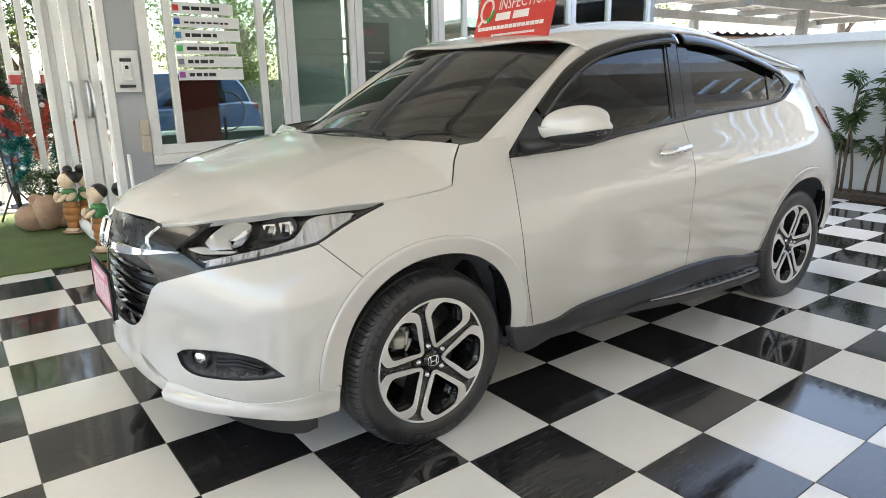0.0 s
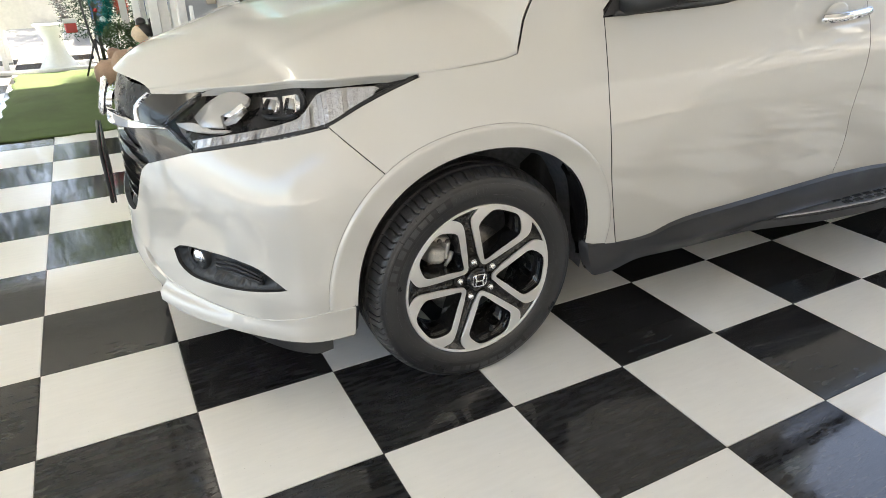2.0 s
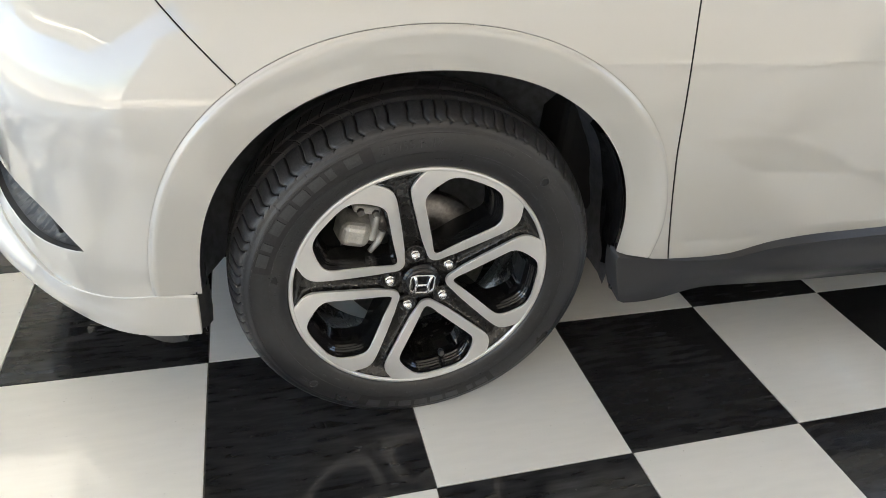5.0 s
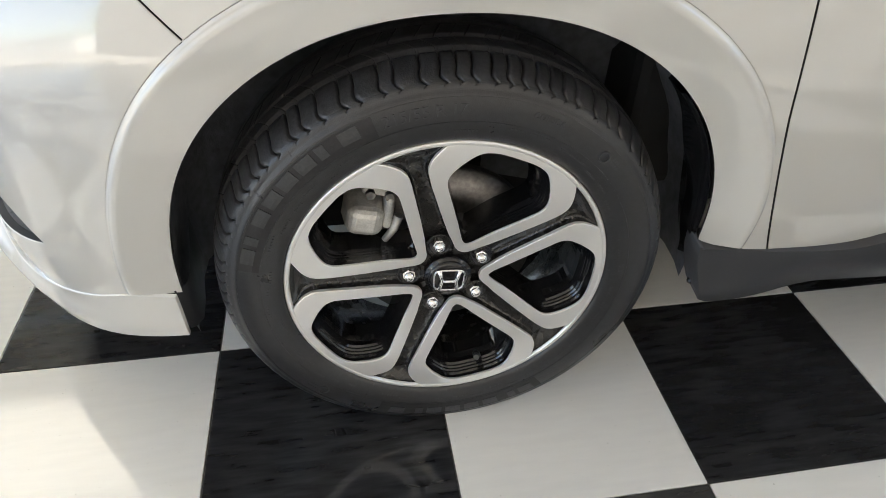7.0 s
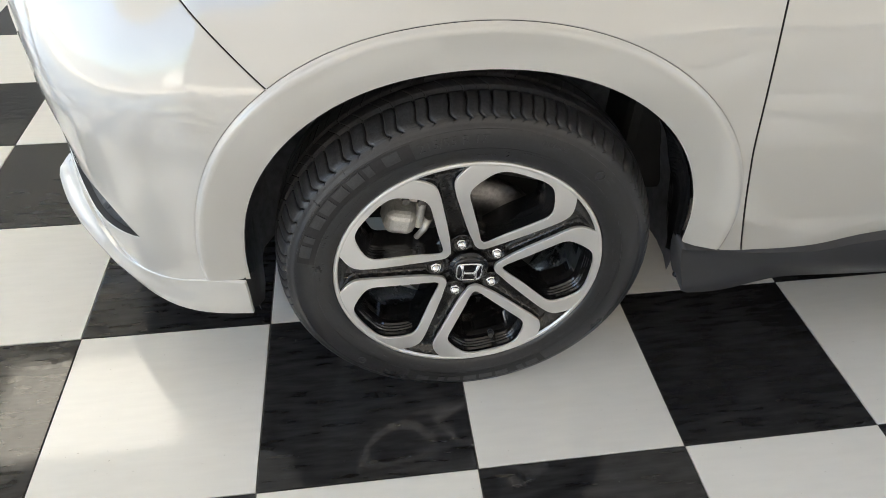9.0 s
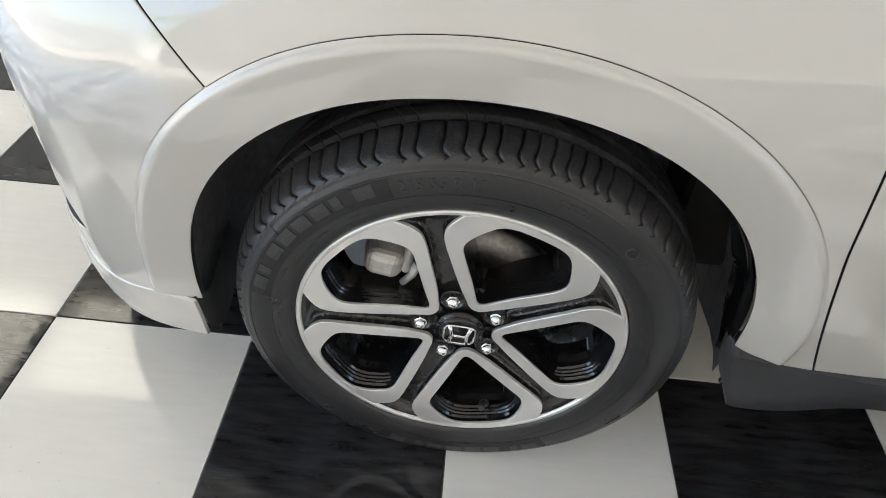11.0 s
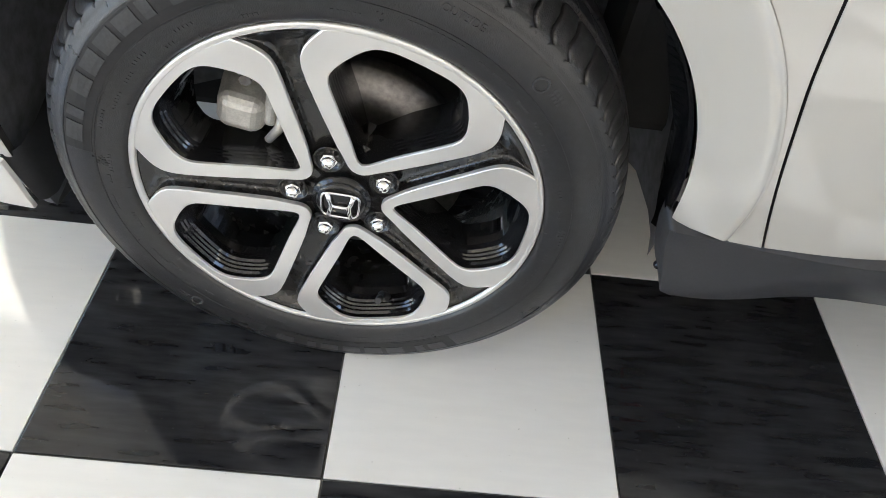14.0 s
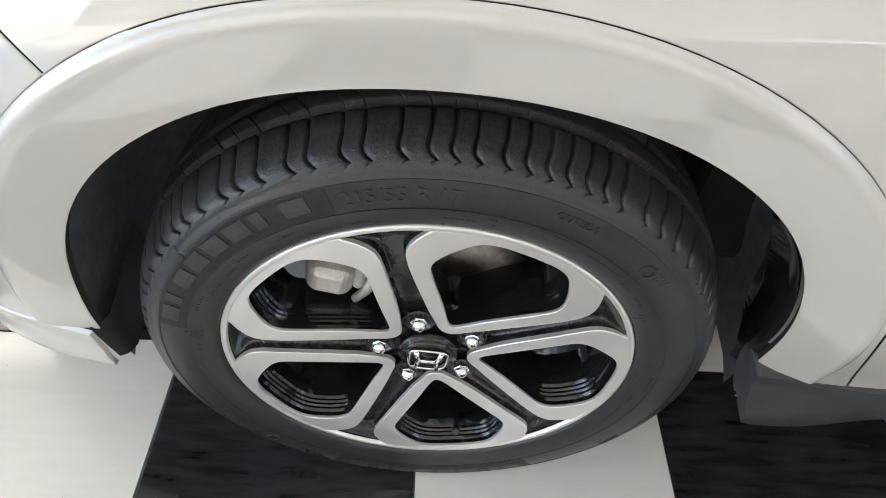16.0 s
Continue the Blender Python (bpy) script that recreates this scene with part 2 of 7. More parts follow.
def flow(points, step=0.02):
    """A smooth open curve (centripetal Catmull-Rom) through 2D or 3D points, resampled."""
    p = [np.array(q, float) for q in points]
    if len(p) < 3:
        n = max(1, int(np.linalg.norm(p[-1] - p[0]) / step))
        return [p[0] + (p[-1] - p[0]) * i / n for i in range(n + 1)]
    p = [2 * p[0] - p[1]] + p + [2 * p[-1] - p[-2]]
    out = [p[1]]
    for a, b, c, d in zip(p, p[1:], p[2:], p[3:]):
        n = max(1, int(np.linalg.norm(c - b) / step))
        ta, tb, tc = (max(1e-6, np.linalg.norm(y - x) ** 0.5) for x, y in ((a, b), (b, c), (c, d)))
        mb = (c - b) + tb * ((b - a) / ta - (c - a) / (ta + tb))
        mc = (c - b) + tb * ((d - c) / tc - (d - b) / (tb + tc))
        for i in range(1, n + 1):
            t = i / n
            out.append((2 * t**3 - 3 * t * t + 1) * b + (t**3 - 2 * t * t + t) * mb + (3 * t * t - 2 * t**3) * c + (t**3 - t * t) * mc)
    return out


def ring_of(*curves):
    """Joins curves end to end into a closed outline."""
    out = []
    for curve in curves:
        for q in curve:
            q = np.array(q, float)
            if not out or np.linalg.norm(q - out[-1]) > 1e-4:
                out.append(q)
    if np.linalg.norm(out[0] - out[-1]) < 1e-4:
        out.pop()
    return out


def inside(q, loop):
    x, y, hit = q[0], q[1], False
    for (xa, ya), (xb, yb) in zip(loop, loop[1:] + loop[:1]):
        if (ya > y) != (yb > y) and x < (xb - xa) * (y - ya) / (yb - ya) + xa:
            hit = not hit
    return hit


def patch(name, loop, fn, mat, step=0.03, inset=0.0, lip=0.015, flip=False, mirror=None, holes=(), shade_edge=True):
    """A panel: the 2D outline loop laid on the surface fn(a, b), with true normals and edges turned inwards by lip."""
    from mathutils import geometry
    loops = []
    for k, l in enumerate([loop, *holes]):
        l = [np.array(q[:2], float) for q in l]
        if (sum(a[0] * b[1] - b[0] * a[1] for a, b in zip(l, l[1:] + l[:1])) < 0) == (k == 0):
            l.reverse()
        side = [np.array((l[(i + 1) % len(l)] - l[i - 1])[::-1]) * (1, -1) for i in range(len(l))]
        side = [q / (np.linalg.norm(q) + 1e-9) for q in side]
        loops.append(([q - e * inset for q, e in zip(l, side)], side))
    outer, gaps = loops[0][0], [l[0] for l in loops[1:]]
    rim = [q for l in loops for q in l[0]]
    arr = np.array(rim)
    lo, hi = np.array(outer).min(0), np.array(outer).max(0)

    def kept_at(q):
        return inside(q, outer) and not any(inside(q, g) for g in gaps)
    pts, edges, k = [Vector(q) for q in rim], [], 0
    for l, _ in loops:
        edges += [(k + i, k + (i + 1) % len(l)) for i in range(len(l))]
        k += len(l)
    for j in range(int((hi[1] - lo[1]) / (step * 0.9)) + 2):
        for i in range(int((hi[0] - lo[0]) / step) + 2):
            q = np.array((lo[0] + (i + 0.5 * (j % 2)) * step, lo[1] + j * step * 0.9))
            if np.min(np.sum((arr - q) ** 2, 1)) > (0.55 * step) ** 2 and kept_at(q):
                pts.append(Vector(q))
    vs, _, fs, origin, _, _ = geometry.delaunay_2d_cdt(pts, edges, [], 0, 1e-6)
    fs = [f for f in fs if kept_at(sum((np.array(vs[i]) for i in f), np.zeros(2)) / 3)]
    kept = {}
    for k, o in enumerate(origin):
        for q in o:
            kept[q] = k

    def normal(q):
        e = 0.002
        d = (fn(q[0] + e, q[1]) - fn(q[0] - e, q[1])).cross(fn(q[0], q[1] + e) - fn(q[0], q[1] - e))
        return -d.normalized() if flip else d.normalized()
    verts, norms = [fn(*q) for q in vs], [normal(q) for q in vs]
    faces = [tuple(reversed(f)) if flip else tuple(f) for f in fs]
    start, edge_faces = 0, []
    for l, side in loops if lip else ():
        ids = [kept[start + i] for i in range(len(l)) if start + i in kept]
        sides = [side[i] for i in range(len(l)) if start + i in kept]
        start += len(l)
        base, m = len(verts), len(ids)
        for k, e in zip(ids, sides):
            q = np.array(vs[k])
            away = (fn(*(q + e * 0.004)) - verts[k]).normalized()
            verts.append(verts[k] + away * 0.0012 - norms[k] * 0.0016)
            norms.append((away + norms[k] * 0.6).normalized())
        for k in range(m):
            verts.append(verts[base + k] - norms[ids[k]] * lip)
            norms.append(norms[base + k])
        for k in range(m):
            e = (k + 1) % m
            quads = [(ids[k], base + k, base + e, ids[e]), (base + k, base + m + k, base + m + e, base + e)]
            quads = [q if not flip else tuple(reversed(q)) for q in quads]
            faces.append(quads[0]), edge_faces.append(quads[1])
    faces += edge_faces
    if mirror is not None:
        verts = [Vector((v.x, 2 * mirror - v.y, v.z)) for v in verts]
        norms = [Vector((v.x, -v.y, v.z)) for v in norms]
        faces = [tuple(reversed(f)) for f in faces]
    return raw(name, verts, faces, mat, norms, dark=len(edge_faces) if mat == PAINT and shade_edge else 0)


def sheet(name, rows, mat, flip=False, mirror=None, thick=0.0):
    """A smooth surface over rows of points, all of one length."""
    w = len(rows[0])
    verts = [Vector(q) for r in rows for q in r]
    faces = [(j * w + i, j * w + i + 1, (j + 1) * w + i + 1, (j + 1) * w + i) for j in range(len(rows) - 1) for i in range(w - 1)]
    if mirror is not None:
        verts = [Vector((v.x, 2 * mirror - v.y, v.z)) for v in verts]
        flip = not flip
    if flip:
        faces = [tuple(reversed(f)) for f in faces]
    return raw(name, verts, faces, mat)


def resampled(curve, n):
    """n + 1 points at even steps along a polyline."""
    c = [np.array(q, float) for q in curve]
    s = np.concatenate([[0], np.cumsum([np.linalg.norm(b - a) for a, b in zip(c, c[1:])])])
    arr = np.array(c)
    return [np.array([np.interp(s[-1] * i / n, s, arr[:, k]) for k in range(arr.shape[1])]) for i in range(n + 1)]


def lettering(name, words, size, mat, place, parent, depth=0.0006, label=""):
    """Words as a thin mesh; place maps (x, y, up) of the flat text to a point."""
    cu = bpy.data.curves.new(name, "FONT")
    cu.body, cu.size, cu.align_x, cu.extrude, cu.resolution_u = words, size, "CENTER", depth, 2
    tmp = bpy.data.objects.new(name, cu)
    scene.collection.objects.link(tmp)
    bpy.context.view_layer.update()
    me = bpy.data.meshes.new_from_object(tmp.evaluated_get(bpy.context.evaluated_depsgraph_get()))
    bpy.data.objects.remove(tmp)
    for v in me.vertices:
        v.co = place(v.co.x, v.co.y, v.co.z)
    me.materials.clear()
    me.materials.append(mat)
    return part(name, me, mat, parent, label)


def lathe_z(profile, sides=24):
    """Turns (radius, height) pairs about the z axis."""
    bm = lathe([(r, -z) for r, z in profile], sides)
    bmesh.ops.rotate(bm, verts=bm.verts, cent=(0, 0, 0), matrix=Matrix.Rotation(radians(-90), 3, "X"))
    bmesh.ops.recalc_face_normals(bm, faces=bm.faces)
    return bm

# ---- the car's skin: x runs from the front axle to the tail, y inwards from the near flank, z up ----
def spline(xs, ys):
    """A natural cubic spline through the points, as a function."""
    xs, ys = np.asarray(xs, float), np.asarray(ys, float)
    n, h = len(xs), np.diff(xs)
    a, b = np.eye(n), np.zeros(n)
    for i in range(1, n - 1):
        a[i, i - 1], a[i, i], a[i, i + 1] = h[i - 1], 2 * (h[i - 1] + h[i]), h[i]
        b[i] = 3 * ((ys[i + 1] - ys[i]) / h[i] - (ys[i] - ys[i - 1]) / h[i - 1])
    c = np.linalg.solve(a, b)

    def value(x):
        i = int(np.clip(np.searchsorted(xs, x) - 1, 0, n - 2))
        d = x - xs[i]
        if x < xs[0] or x > xs[-1]:
            e = 0 if x < xs[0] else n - 1
            k = i
            dx = xs[e] - xs[k]
            slope = (ys[k + 1] - ys[k]) / h[k] - h[k] * (2 * c[k] + c[k + 1]) / 3 + 2 * c[k] * dx + (c[k + 1] - c[k]) * dx * dx / h[k]
            return ys[e] + slope * (x - xs[e])
        return ys[i] + d * ((ys[i + 1] - ys[i]) / h[i] - h[i] * (2 * c[i] + c[i + 1]) / 3 + d * (c[i] + d * (c[i + 1] - c[i]) / (3 * h[i])))
    return value


def ramp(a, b, x):
    t = min(1.0, max(0.0, (x - a) / (b - a)))
    return t * t * (3 - 2 * t)


MID = 0.86     # the car's middle plane
PLAN = [(-0.872, 0.86), (-0.866, 0.72), (-0.845, 0.59), (-0.803, 0.47), (-0.748, 0.35), (-0.682, 0.22), (-0.605, 0.105), (-0.52, 0.035), (-0.42, -0.004), (-0.30, -0.030),
        (-0.15, -0.048), (0.0, -0.055), (0.5, -0.058), (1.2, -0.058), (2.0, -0.058), (2.6, -0.055), (2.9, -0.035), (3.1, 0.005), (3.25, 0.06), (3.36, 0.15), (3.42, 0.3), (3.45, 0.6), (3.455, 0.86)]
us = [0.0]
for (xa, ya), (xb, yb) in zip(PLAN, PLAN[1:]):
    us.append(us[-1] + math.hypot(xb - xa, yb - ya))
us = np.array(us) - us[11]
PLAN_X, PLAN_Y = spline(us, [p[0] for p in PLAN]), spline(us, [p[1] for p in PLAN])
HEIGHTS = [0.15, 0.25, 0.33, 0.42, 0.52, 0.60, 0.68, 0.75, 0.80, 0.85, 0.90, 0.95, 1.00, 1.10, 1.20]
LEANS = [  # how far the skin stands out at those heights, from the nose round the corner to the tail
    (-1.40, [-0.03, 0.0, 0.0, -0.005, 0.0, 0.0, -0.005, -0.015, -0.03, -0.055, -0.09, -0.13, -0.18, -0.3, -0.4]),
    (-0.95, [-0.03, 0.0, 0.0, -0.010, -0.004, 0.0, -0.008, -0.025, -0.05, -0.085, -0.13, -0.18, -0.23, -0.33, -0.43]),
    (-0.60, [-0.05, -0.02, -0.002, 0.0, 0.0, 0.0, -0.015, -0.055, -0.095, -0.14, -0.185, -0.23, -0.28, -0.38, -0.48]),
    (-0.35, [-0.05, -0.025, -0.008, 0.0, 0.004, 0.004, -0.004, -0.025, -0.048, -0.078, -0.115, -0.155, -0.20, -0.30, -0.40]),
    (-0.05, [-0.08, -0.058, -0.042, -0.022, -0.008, 0.0, 0.0, -0.008, -0.020, -0.038, -0.062, -0.090, -0.122, -0.19, -0.26]),
    (0.35, [-0.09, -0.065, -0.050, -0.027, -0.010, 0.0, 0.001, -0.005, -0.014, -0.028, -0.046, -0.066, -0.088, -0.128, -0.165]),
    (1.20, [-0.095, -0.070, -0.048, -0.025, -0.008, 0.001, 0.004, 0.0, -0.008, -0.021, -0.040, -0.060, -0.082, -0.119, -0.155]),
    (2.00, [-0.095, -0.070, -0.048, -0.025, -0.008, 0.001, 0.006, 0.006, 0.002, -0.008, -0.024, -0.046, -0.07, -0.112, -0.15]),
    (2.80, [-0.085, -0.062, -0.042, -0.020, -0.006, 0.001, 0.006, 0.005, 0.0, -0.012, -0.03, -0.052, -0.076, -0.12, -0.16]),
    (3.90, [-0.08, -0.04, -0.01, 0.0, 0.0, -0.01, -0.03, -0.06, -0.08, -0.1, -0.12, -0.14, -0.16, -0.2, -0.24])]
LEAN_AT = [(u, spline(HEIGHTS, ds)) for u, ds in LEANS]


def stand_out(u, z):
    if u <= LEAN_AT[0][0]:
        return LEAN_AT[0][1](z)
    for (ua, fa), (ub, fb) in zip(LEAN_AT, LEAN_AT[1:]):
        if u <= ub:
            k = ramp(ua, ub, u)
            return fa(z) * (1 - k) + fb(z) * k
    return LEAN_AT[-1][1](z)


def skin(u, z, out=0.0):
    """A point of the car's side and nose: u runs along its outline (x on the flank), z up."""
    e = 0.004
    tx, ty = PLAN_X(u + e) - PLAN_X(u - e), PLAN_Y(u + e) - PLAN_Y(u - e)
    n = math.hypot(tx, ty)
    d = stand_out(u, z) + out
    return Vector((PLAN_X(u) + d * ty / n, PLAN_Y(u) - d * tx / n, z))


NOSE = float(us[0])
WHEEL_X, WHEEL_Z, BASE = 0.0, 0.310, 2.615
ARCH_Z = 0.330
CAR_POSE = Matrix.Translation((0.403, -0.2, 0)) @ Matrix.Rotation(math.atan2(-0.030, 2.61), 4, "Z")


ARCH_ANGLES = np.radians([-20, 0, 25, 45, 70, 90, 115, 137, 157, 180, 200])
ARCH_INNER = spline(ARCH_ANGLES, [0.410, 0.380, 0.379, 0.387, 0.387, 0.3835, 0.390, 0.392, 0.385, 0.379, 0.396])
ARCH_OUTER = spline(ARCH_ANGLES, [0.447, 0.444, 0.447, 0.453, 0.450, 0.446, 0.454, 0.461, 0.456, 0.454, 0.460])


def arch_in(a):
    return ARCH_INNER(a)


def arch_out(a):
    return ARCH_OUTER(a)


def arch_line(cx, radius, lo, hi, n=44, grow=0.0):
    """A wheel arch's edge between two angles."""
    out = []
    for a in np.linspace(radians(lo), radians(hi), n):
        r = radius(a) + grow
        out.append(np.array((cx + r * math.cos(a), ARCH_Z + r * math.sin(a))))
    return out


def flank(x, z, out=0.0):
    """The plane of the side windows."""
    return Vector((x, 0.03 + 0.33 * (z - 1.0) - out * 0.95, z + out * 0.31))


def glass_flank(out):
    return lambda x, z: flank(x, z, out)


def on_skin(out):
    return lambda u, z: skin(u, z, out)


LAMP_TOP = [(-0.98, 0.765), (-0.862, 0.857), (-0.58, 0.884), (-0.31, 0.901), (-0.22, 0.903), (-0.172, 0.898)]
LAMP_LOW = [(-0.172, 0.898), (-0.243, 0.873), (-0.343, 0.835), (-0.417, 0.801), (-0.53, 0.778), (-0.685, 0.752), (-0.838, 0.719), (-0.98, 0.765)]
BONNET_EDGE = [(-1.074, 0.836), (-0.965, 0.846), (-0.862, 0.861), (-0.58, 0.888), (-0.31, 0.903), (-0.172, 0.907), (-0.03, 0.917), (0.07, 0.925), (0.105, 0.934)]
BONNET_REAR = [(0.105, 0.934), (0.122, 0.965), (0.145, 1.01), (0.185, 1.064)]
SEAM = [(-0.417, 0.801), (-0.356, 0.748), (-0.289, 0.686)]
DOOR_FRONT = [(0.392, 1.02), (0.378, 0.90), (0.372, 0.79), (0.394, 0.60), (0.416, 0.52), (0.446, 0.43), (0.490, 0.324)]
DOOR_REAR = [(1.492, 0.390), (1.478, 0.50), (1.470, 0.55), (1.452, 0.63), (1.458, 0.71), (1.500, 0.87), (1.510, 0.97), (1.500, 1.087)]
SILL_TOP = [(0.490, 0.324), (0.56, 0.321), (0.63, 0.325), (0.70, 0.347), (0.785, 0.360), (0.975, 0.368), (1.20, 0.378), (1.492, 0.390)]
SILL_REAR = [(1.492, 0.390), (1.75, 0.384), (1.90, 0.368), (2.04, 0.346), (2.152, 0.342)]
BELT = [(0.392, 1.02), (0.86, 1.030), (1.012, 1.048), (1.500, 1.087)]
BELT_REAR = [(1.500, 1.087), (1.8, 1.108), (2.33, 1.137), (2.482, 1.162), (2.56, 1.195), (2.619, 1.232)]
TRIM_TOP = [(0.395, 1.02), (0.463, 1.086), (0.562, 1.169), (0.786, 1.325), (0.983, 1.408), (1.184, 1.452), (1.395, 1.477), (1.573, 1.484), (1.849, 1.467), (2.093, 1.423), (2.351, 1.358), (2.485, 1.315), (2.619, 1.232)]

car = thing("car", "pearl white compact crossover car parked on a checkered tile floor", "car", CAR_POSE)


def both(name, loop, fn, mat, label="", **k):
    """A panel on the near side and its twin on the far side."""
    near = part(name, patch(name, loop, fn, mat, **k), mat, car, label)
    part(name, patch(name, loop, fn, mat, mirror=MID, **k), mat, car, label)
    return near


CREASE_LAMP = spline([-1.0, -0.858, -0.638, -0.51, -0.431, -0.38], [0.655, 0.675, 0.713, 0.740, 0.773, 0.80])
CREASE_MID = spline([-1.05, -0.95, -0.796, -0.62, -0.514, -0.44, -0.38], [0.543, 0.557, 0.580, 0.607, 0.622, 0.634, 0.645])
CREASE_DOOR = spline([0.3, 0.58, 0.849, 1.10, 1.389, 2.2], [0.732, 0.770, 0.809, 0.844, 0.881, 0.985])


def ridge(d, height, width):
    """The rise of a softly rounded fold, d away from its line."""
    return height * math.exp(-(math.hypot(d, 0.014) - 0.014) / width)


def bumper_skin(u, z):
    out = ridge(z - CREASE_LAMP(u), 0.0018, 0.03) * ramp(-1.02, -0.9, u) * ramp(-0.42, -0.50, u)
    out += ridge(z - CREASE_MID(u), 0.0016, 0.035) * ramp(-1.08, -0.95, u) * ramp(-0.41, -0.50, u)
    return skin(u, z, out)


def side_skin(u, z):
    return skin(u, z, ridge(z - CREASE_DOOR(u), 0.0009, 0.04) * ramp(0.45, 0.75, u) * ramp(2.3, 1.6, u))


# front bumper with its fog lamp opening
FOG = ring_of(flow([(-1.0, 0.405), (-0.97, 0.423), (-0.80, 0.450), (-0.70, 0.455), (-0.63, 0.443), (-0.558, 0.392)], 0.02), flow([(-0.558, 0.392), (-0.64, 0.378), (-0.815, 0.353), (-0.93, 0.350), (-0.98, 0.370), (-1.0, 0.405)], 0.02))
bumper_loop = ring_of(flow([(-0.417, 0.799), (-0.53, 0.776), (-0.685, 0.750), (-0.838, 0.717)]), flow([(-0.838, 0.717), (-0.94, 0.685), (-1.04, 0.654)]),
                      flow([(-1.04, 0.654), (-1.075, 0.63), (-1.105, 0.585), (-1.169, 0.505), (-1.24, 0.462), (-1.36, 0.45), (NOSE, 0.45)]), flow([(NOSE, 0.45), (NOSE, 0.385)]),
                      flow([(NOSE, 0.385), (-1.30, 0.38), (-1.18, 0.355), (-1.05, 0.300), (-0.927, 0.291), (-0.781, 0.287), (-0.671, 0.286), (-0.572, 0.298), (-0.50, 0.311), (-0.457, 0.321)]),
                      arch_line(0, arch_out, 181, 129.4, 24), flow(SEAM[::-1]))
bumper = both("front_bumper", bumper_loop, bumper_skin, PAINT, "pearl white front bumper", step=0.019, inset=0.0022, holes=[FOG])


def fog_floor(u, z):
    edge_gap = min(math.hypot(u - q[0], z - q[1]) for q in FOG)
    return skin(u, z, -0.012 - min(0.032, edge_gap * 1.3))


both("fog_lamp_recess", FOG, fog_floor, BLACK_PLASTIC, "black plastic fog lamp recess", step=0.014, lip=0)
# lip under the bumper
LIP = ring_of(flow([(-1.045, 0.299), (-0.927, 0.292), (-0.781, 0.2885), (-0.671, 0.2875), (-0.572, 0.2995), (-0.50, 0.3115), (-0.457, 0.322), (-0.386, 0.327)]), flow([(-0.386, 0.326), (-0.392, 0.238)]),
              flow([(-0.392, 0.238), (-0.43, 0.232), (-0.48, 0.229), (-0.58, 0.233), (-0.76, 0.238), (-0.95, 0.243), (-1.035, 0.249)]), flow([(-1.035, 0.249), (-1.05, 0.27), (-1.045, 0.299)]))


def lip_skin(u, z):
    low = ramp(0.30, 0.25, z)
    return skin(u, z, 0.003 + 0.010 * low * ramp(-0.37, -0.55, u) + 0.004 * low + 0.022 * ramp(0.292, 0.262, z) * ramp(-0.60, -0.98, u))


both("bumper_lip", LIP, lip_skin, PAINT, "pearl white bumper lip", step=0.018, lip=0.005, shade_edge=False)
both("centre_lip", ring_of(flow([(-1.05, 0.292), (-1.12, 0.306), (-1.19, 0.332), (-1.25, 0.366), (-1.32, 0.376), (NOSE, 0.382)], 0.02), flow([(NOSE, 0.382), (NOSE, 0.30)], 0.02), flow([(NOSE, 0.30), (-1.3, 0.298), (-1.18, 0.28), (-1.055, 0.245)], 0.02), flow([(-1.055, 0.245), (-1.05, 0.292)], 0.02)),
     lambda u, z: skin(u, z, -0.006 + 0.006 * ramp(0.36, 0.31, z)), PAINT, "white chin lip", step=0.02, lip=0.03, shade_edge=False)
both("lower_grille", ring_of([(NOSE, 0.40), (-1.2, 0.38), (-1.03, 0.30), (-1.03, 0.26), (NOSE, 0.28)]), on_skin(-0.04), BLACK_PLASTIC, "black lower grille", step=0.05, lip=0)
both("under_tray", ring_of(flow([(-0.95, 0.25), (-0.46, 0.25)], 0.03), flow([(-0.46, 0.25), (-0.46, 0.15)], 0.03), flow([(-0.46, 0.15), (-0.50, 0.135), (-0.65, 0.135), (-0.80, 0.155), (-0.95, 0.2)], 0.03)), on_skin(-0.045), BLACK_PLASTIC, "black rubber air deflector", step=0.03, lip=0.03)

for s in (0, 1):     # black liner edge that closes the end of the lip
    rows = []
    for z in np.linspace(0.240, 0.333, 8):
        p = skin(-0.388 - 0.10 * max(0.0, 0.30 - z) * 0.8, z, 0.0)
        rows.append([(p.x + dx, p.y + dy if not s else 2 * MID - p.y - dy, z + dz) for dx, dy, dz in ((0.001, 0.005, 0.0), (0.010, 0.010, 0.0), (0.018, 0.022, 0.003), (0.016, 0.06, 0.006), (0.0, 0.16, 0.012))])
    part("liner_return", sheet("liner_return", rows, BLACK_PLASTIC, flip=bool(s)), BLACK_PLASTIC, car, "black liner edge")

# wings, doors and rear sides
fender_loop = ring_of(flow(SEAM[::-1]), flow(LAMP_LOW[:4][::-1]), flow(BONNET_EDGE[5:]), flow(BONNET_REAR), flow([(0.185, 1.064), (0.27, 1.072), (0.392, 1.085)]), flow([(0.392, 1.085), (0.392, 1.02)]),
                      flow(DOOR_FRONT), flow([(0.490, 0.324), (0.449, 0.328)]), arch_line(0, arch_out, 0.2, 129.4))
both("front_wing", fender_loop, on_skin(0.0), PAINT, "pearl white front wing", step=0.028, inset=0.0022)
door_loop = ring_of(flow(DOOR_FRONT), flow(SILL_TOP), flow(DOOR_REAR), flow(BELT[::-1]))
front_door = both("front_door", door_loop, side_skin, PAINT, "pearl white front door", step=0.028, inset=0.0030)
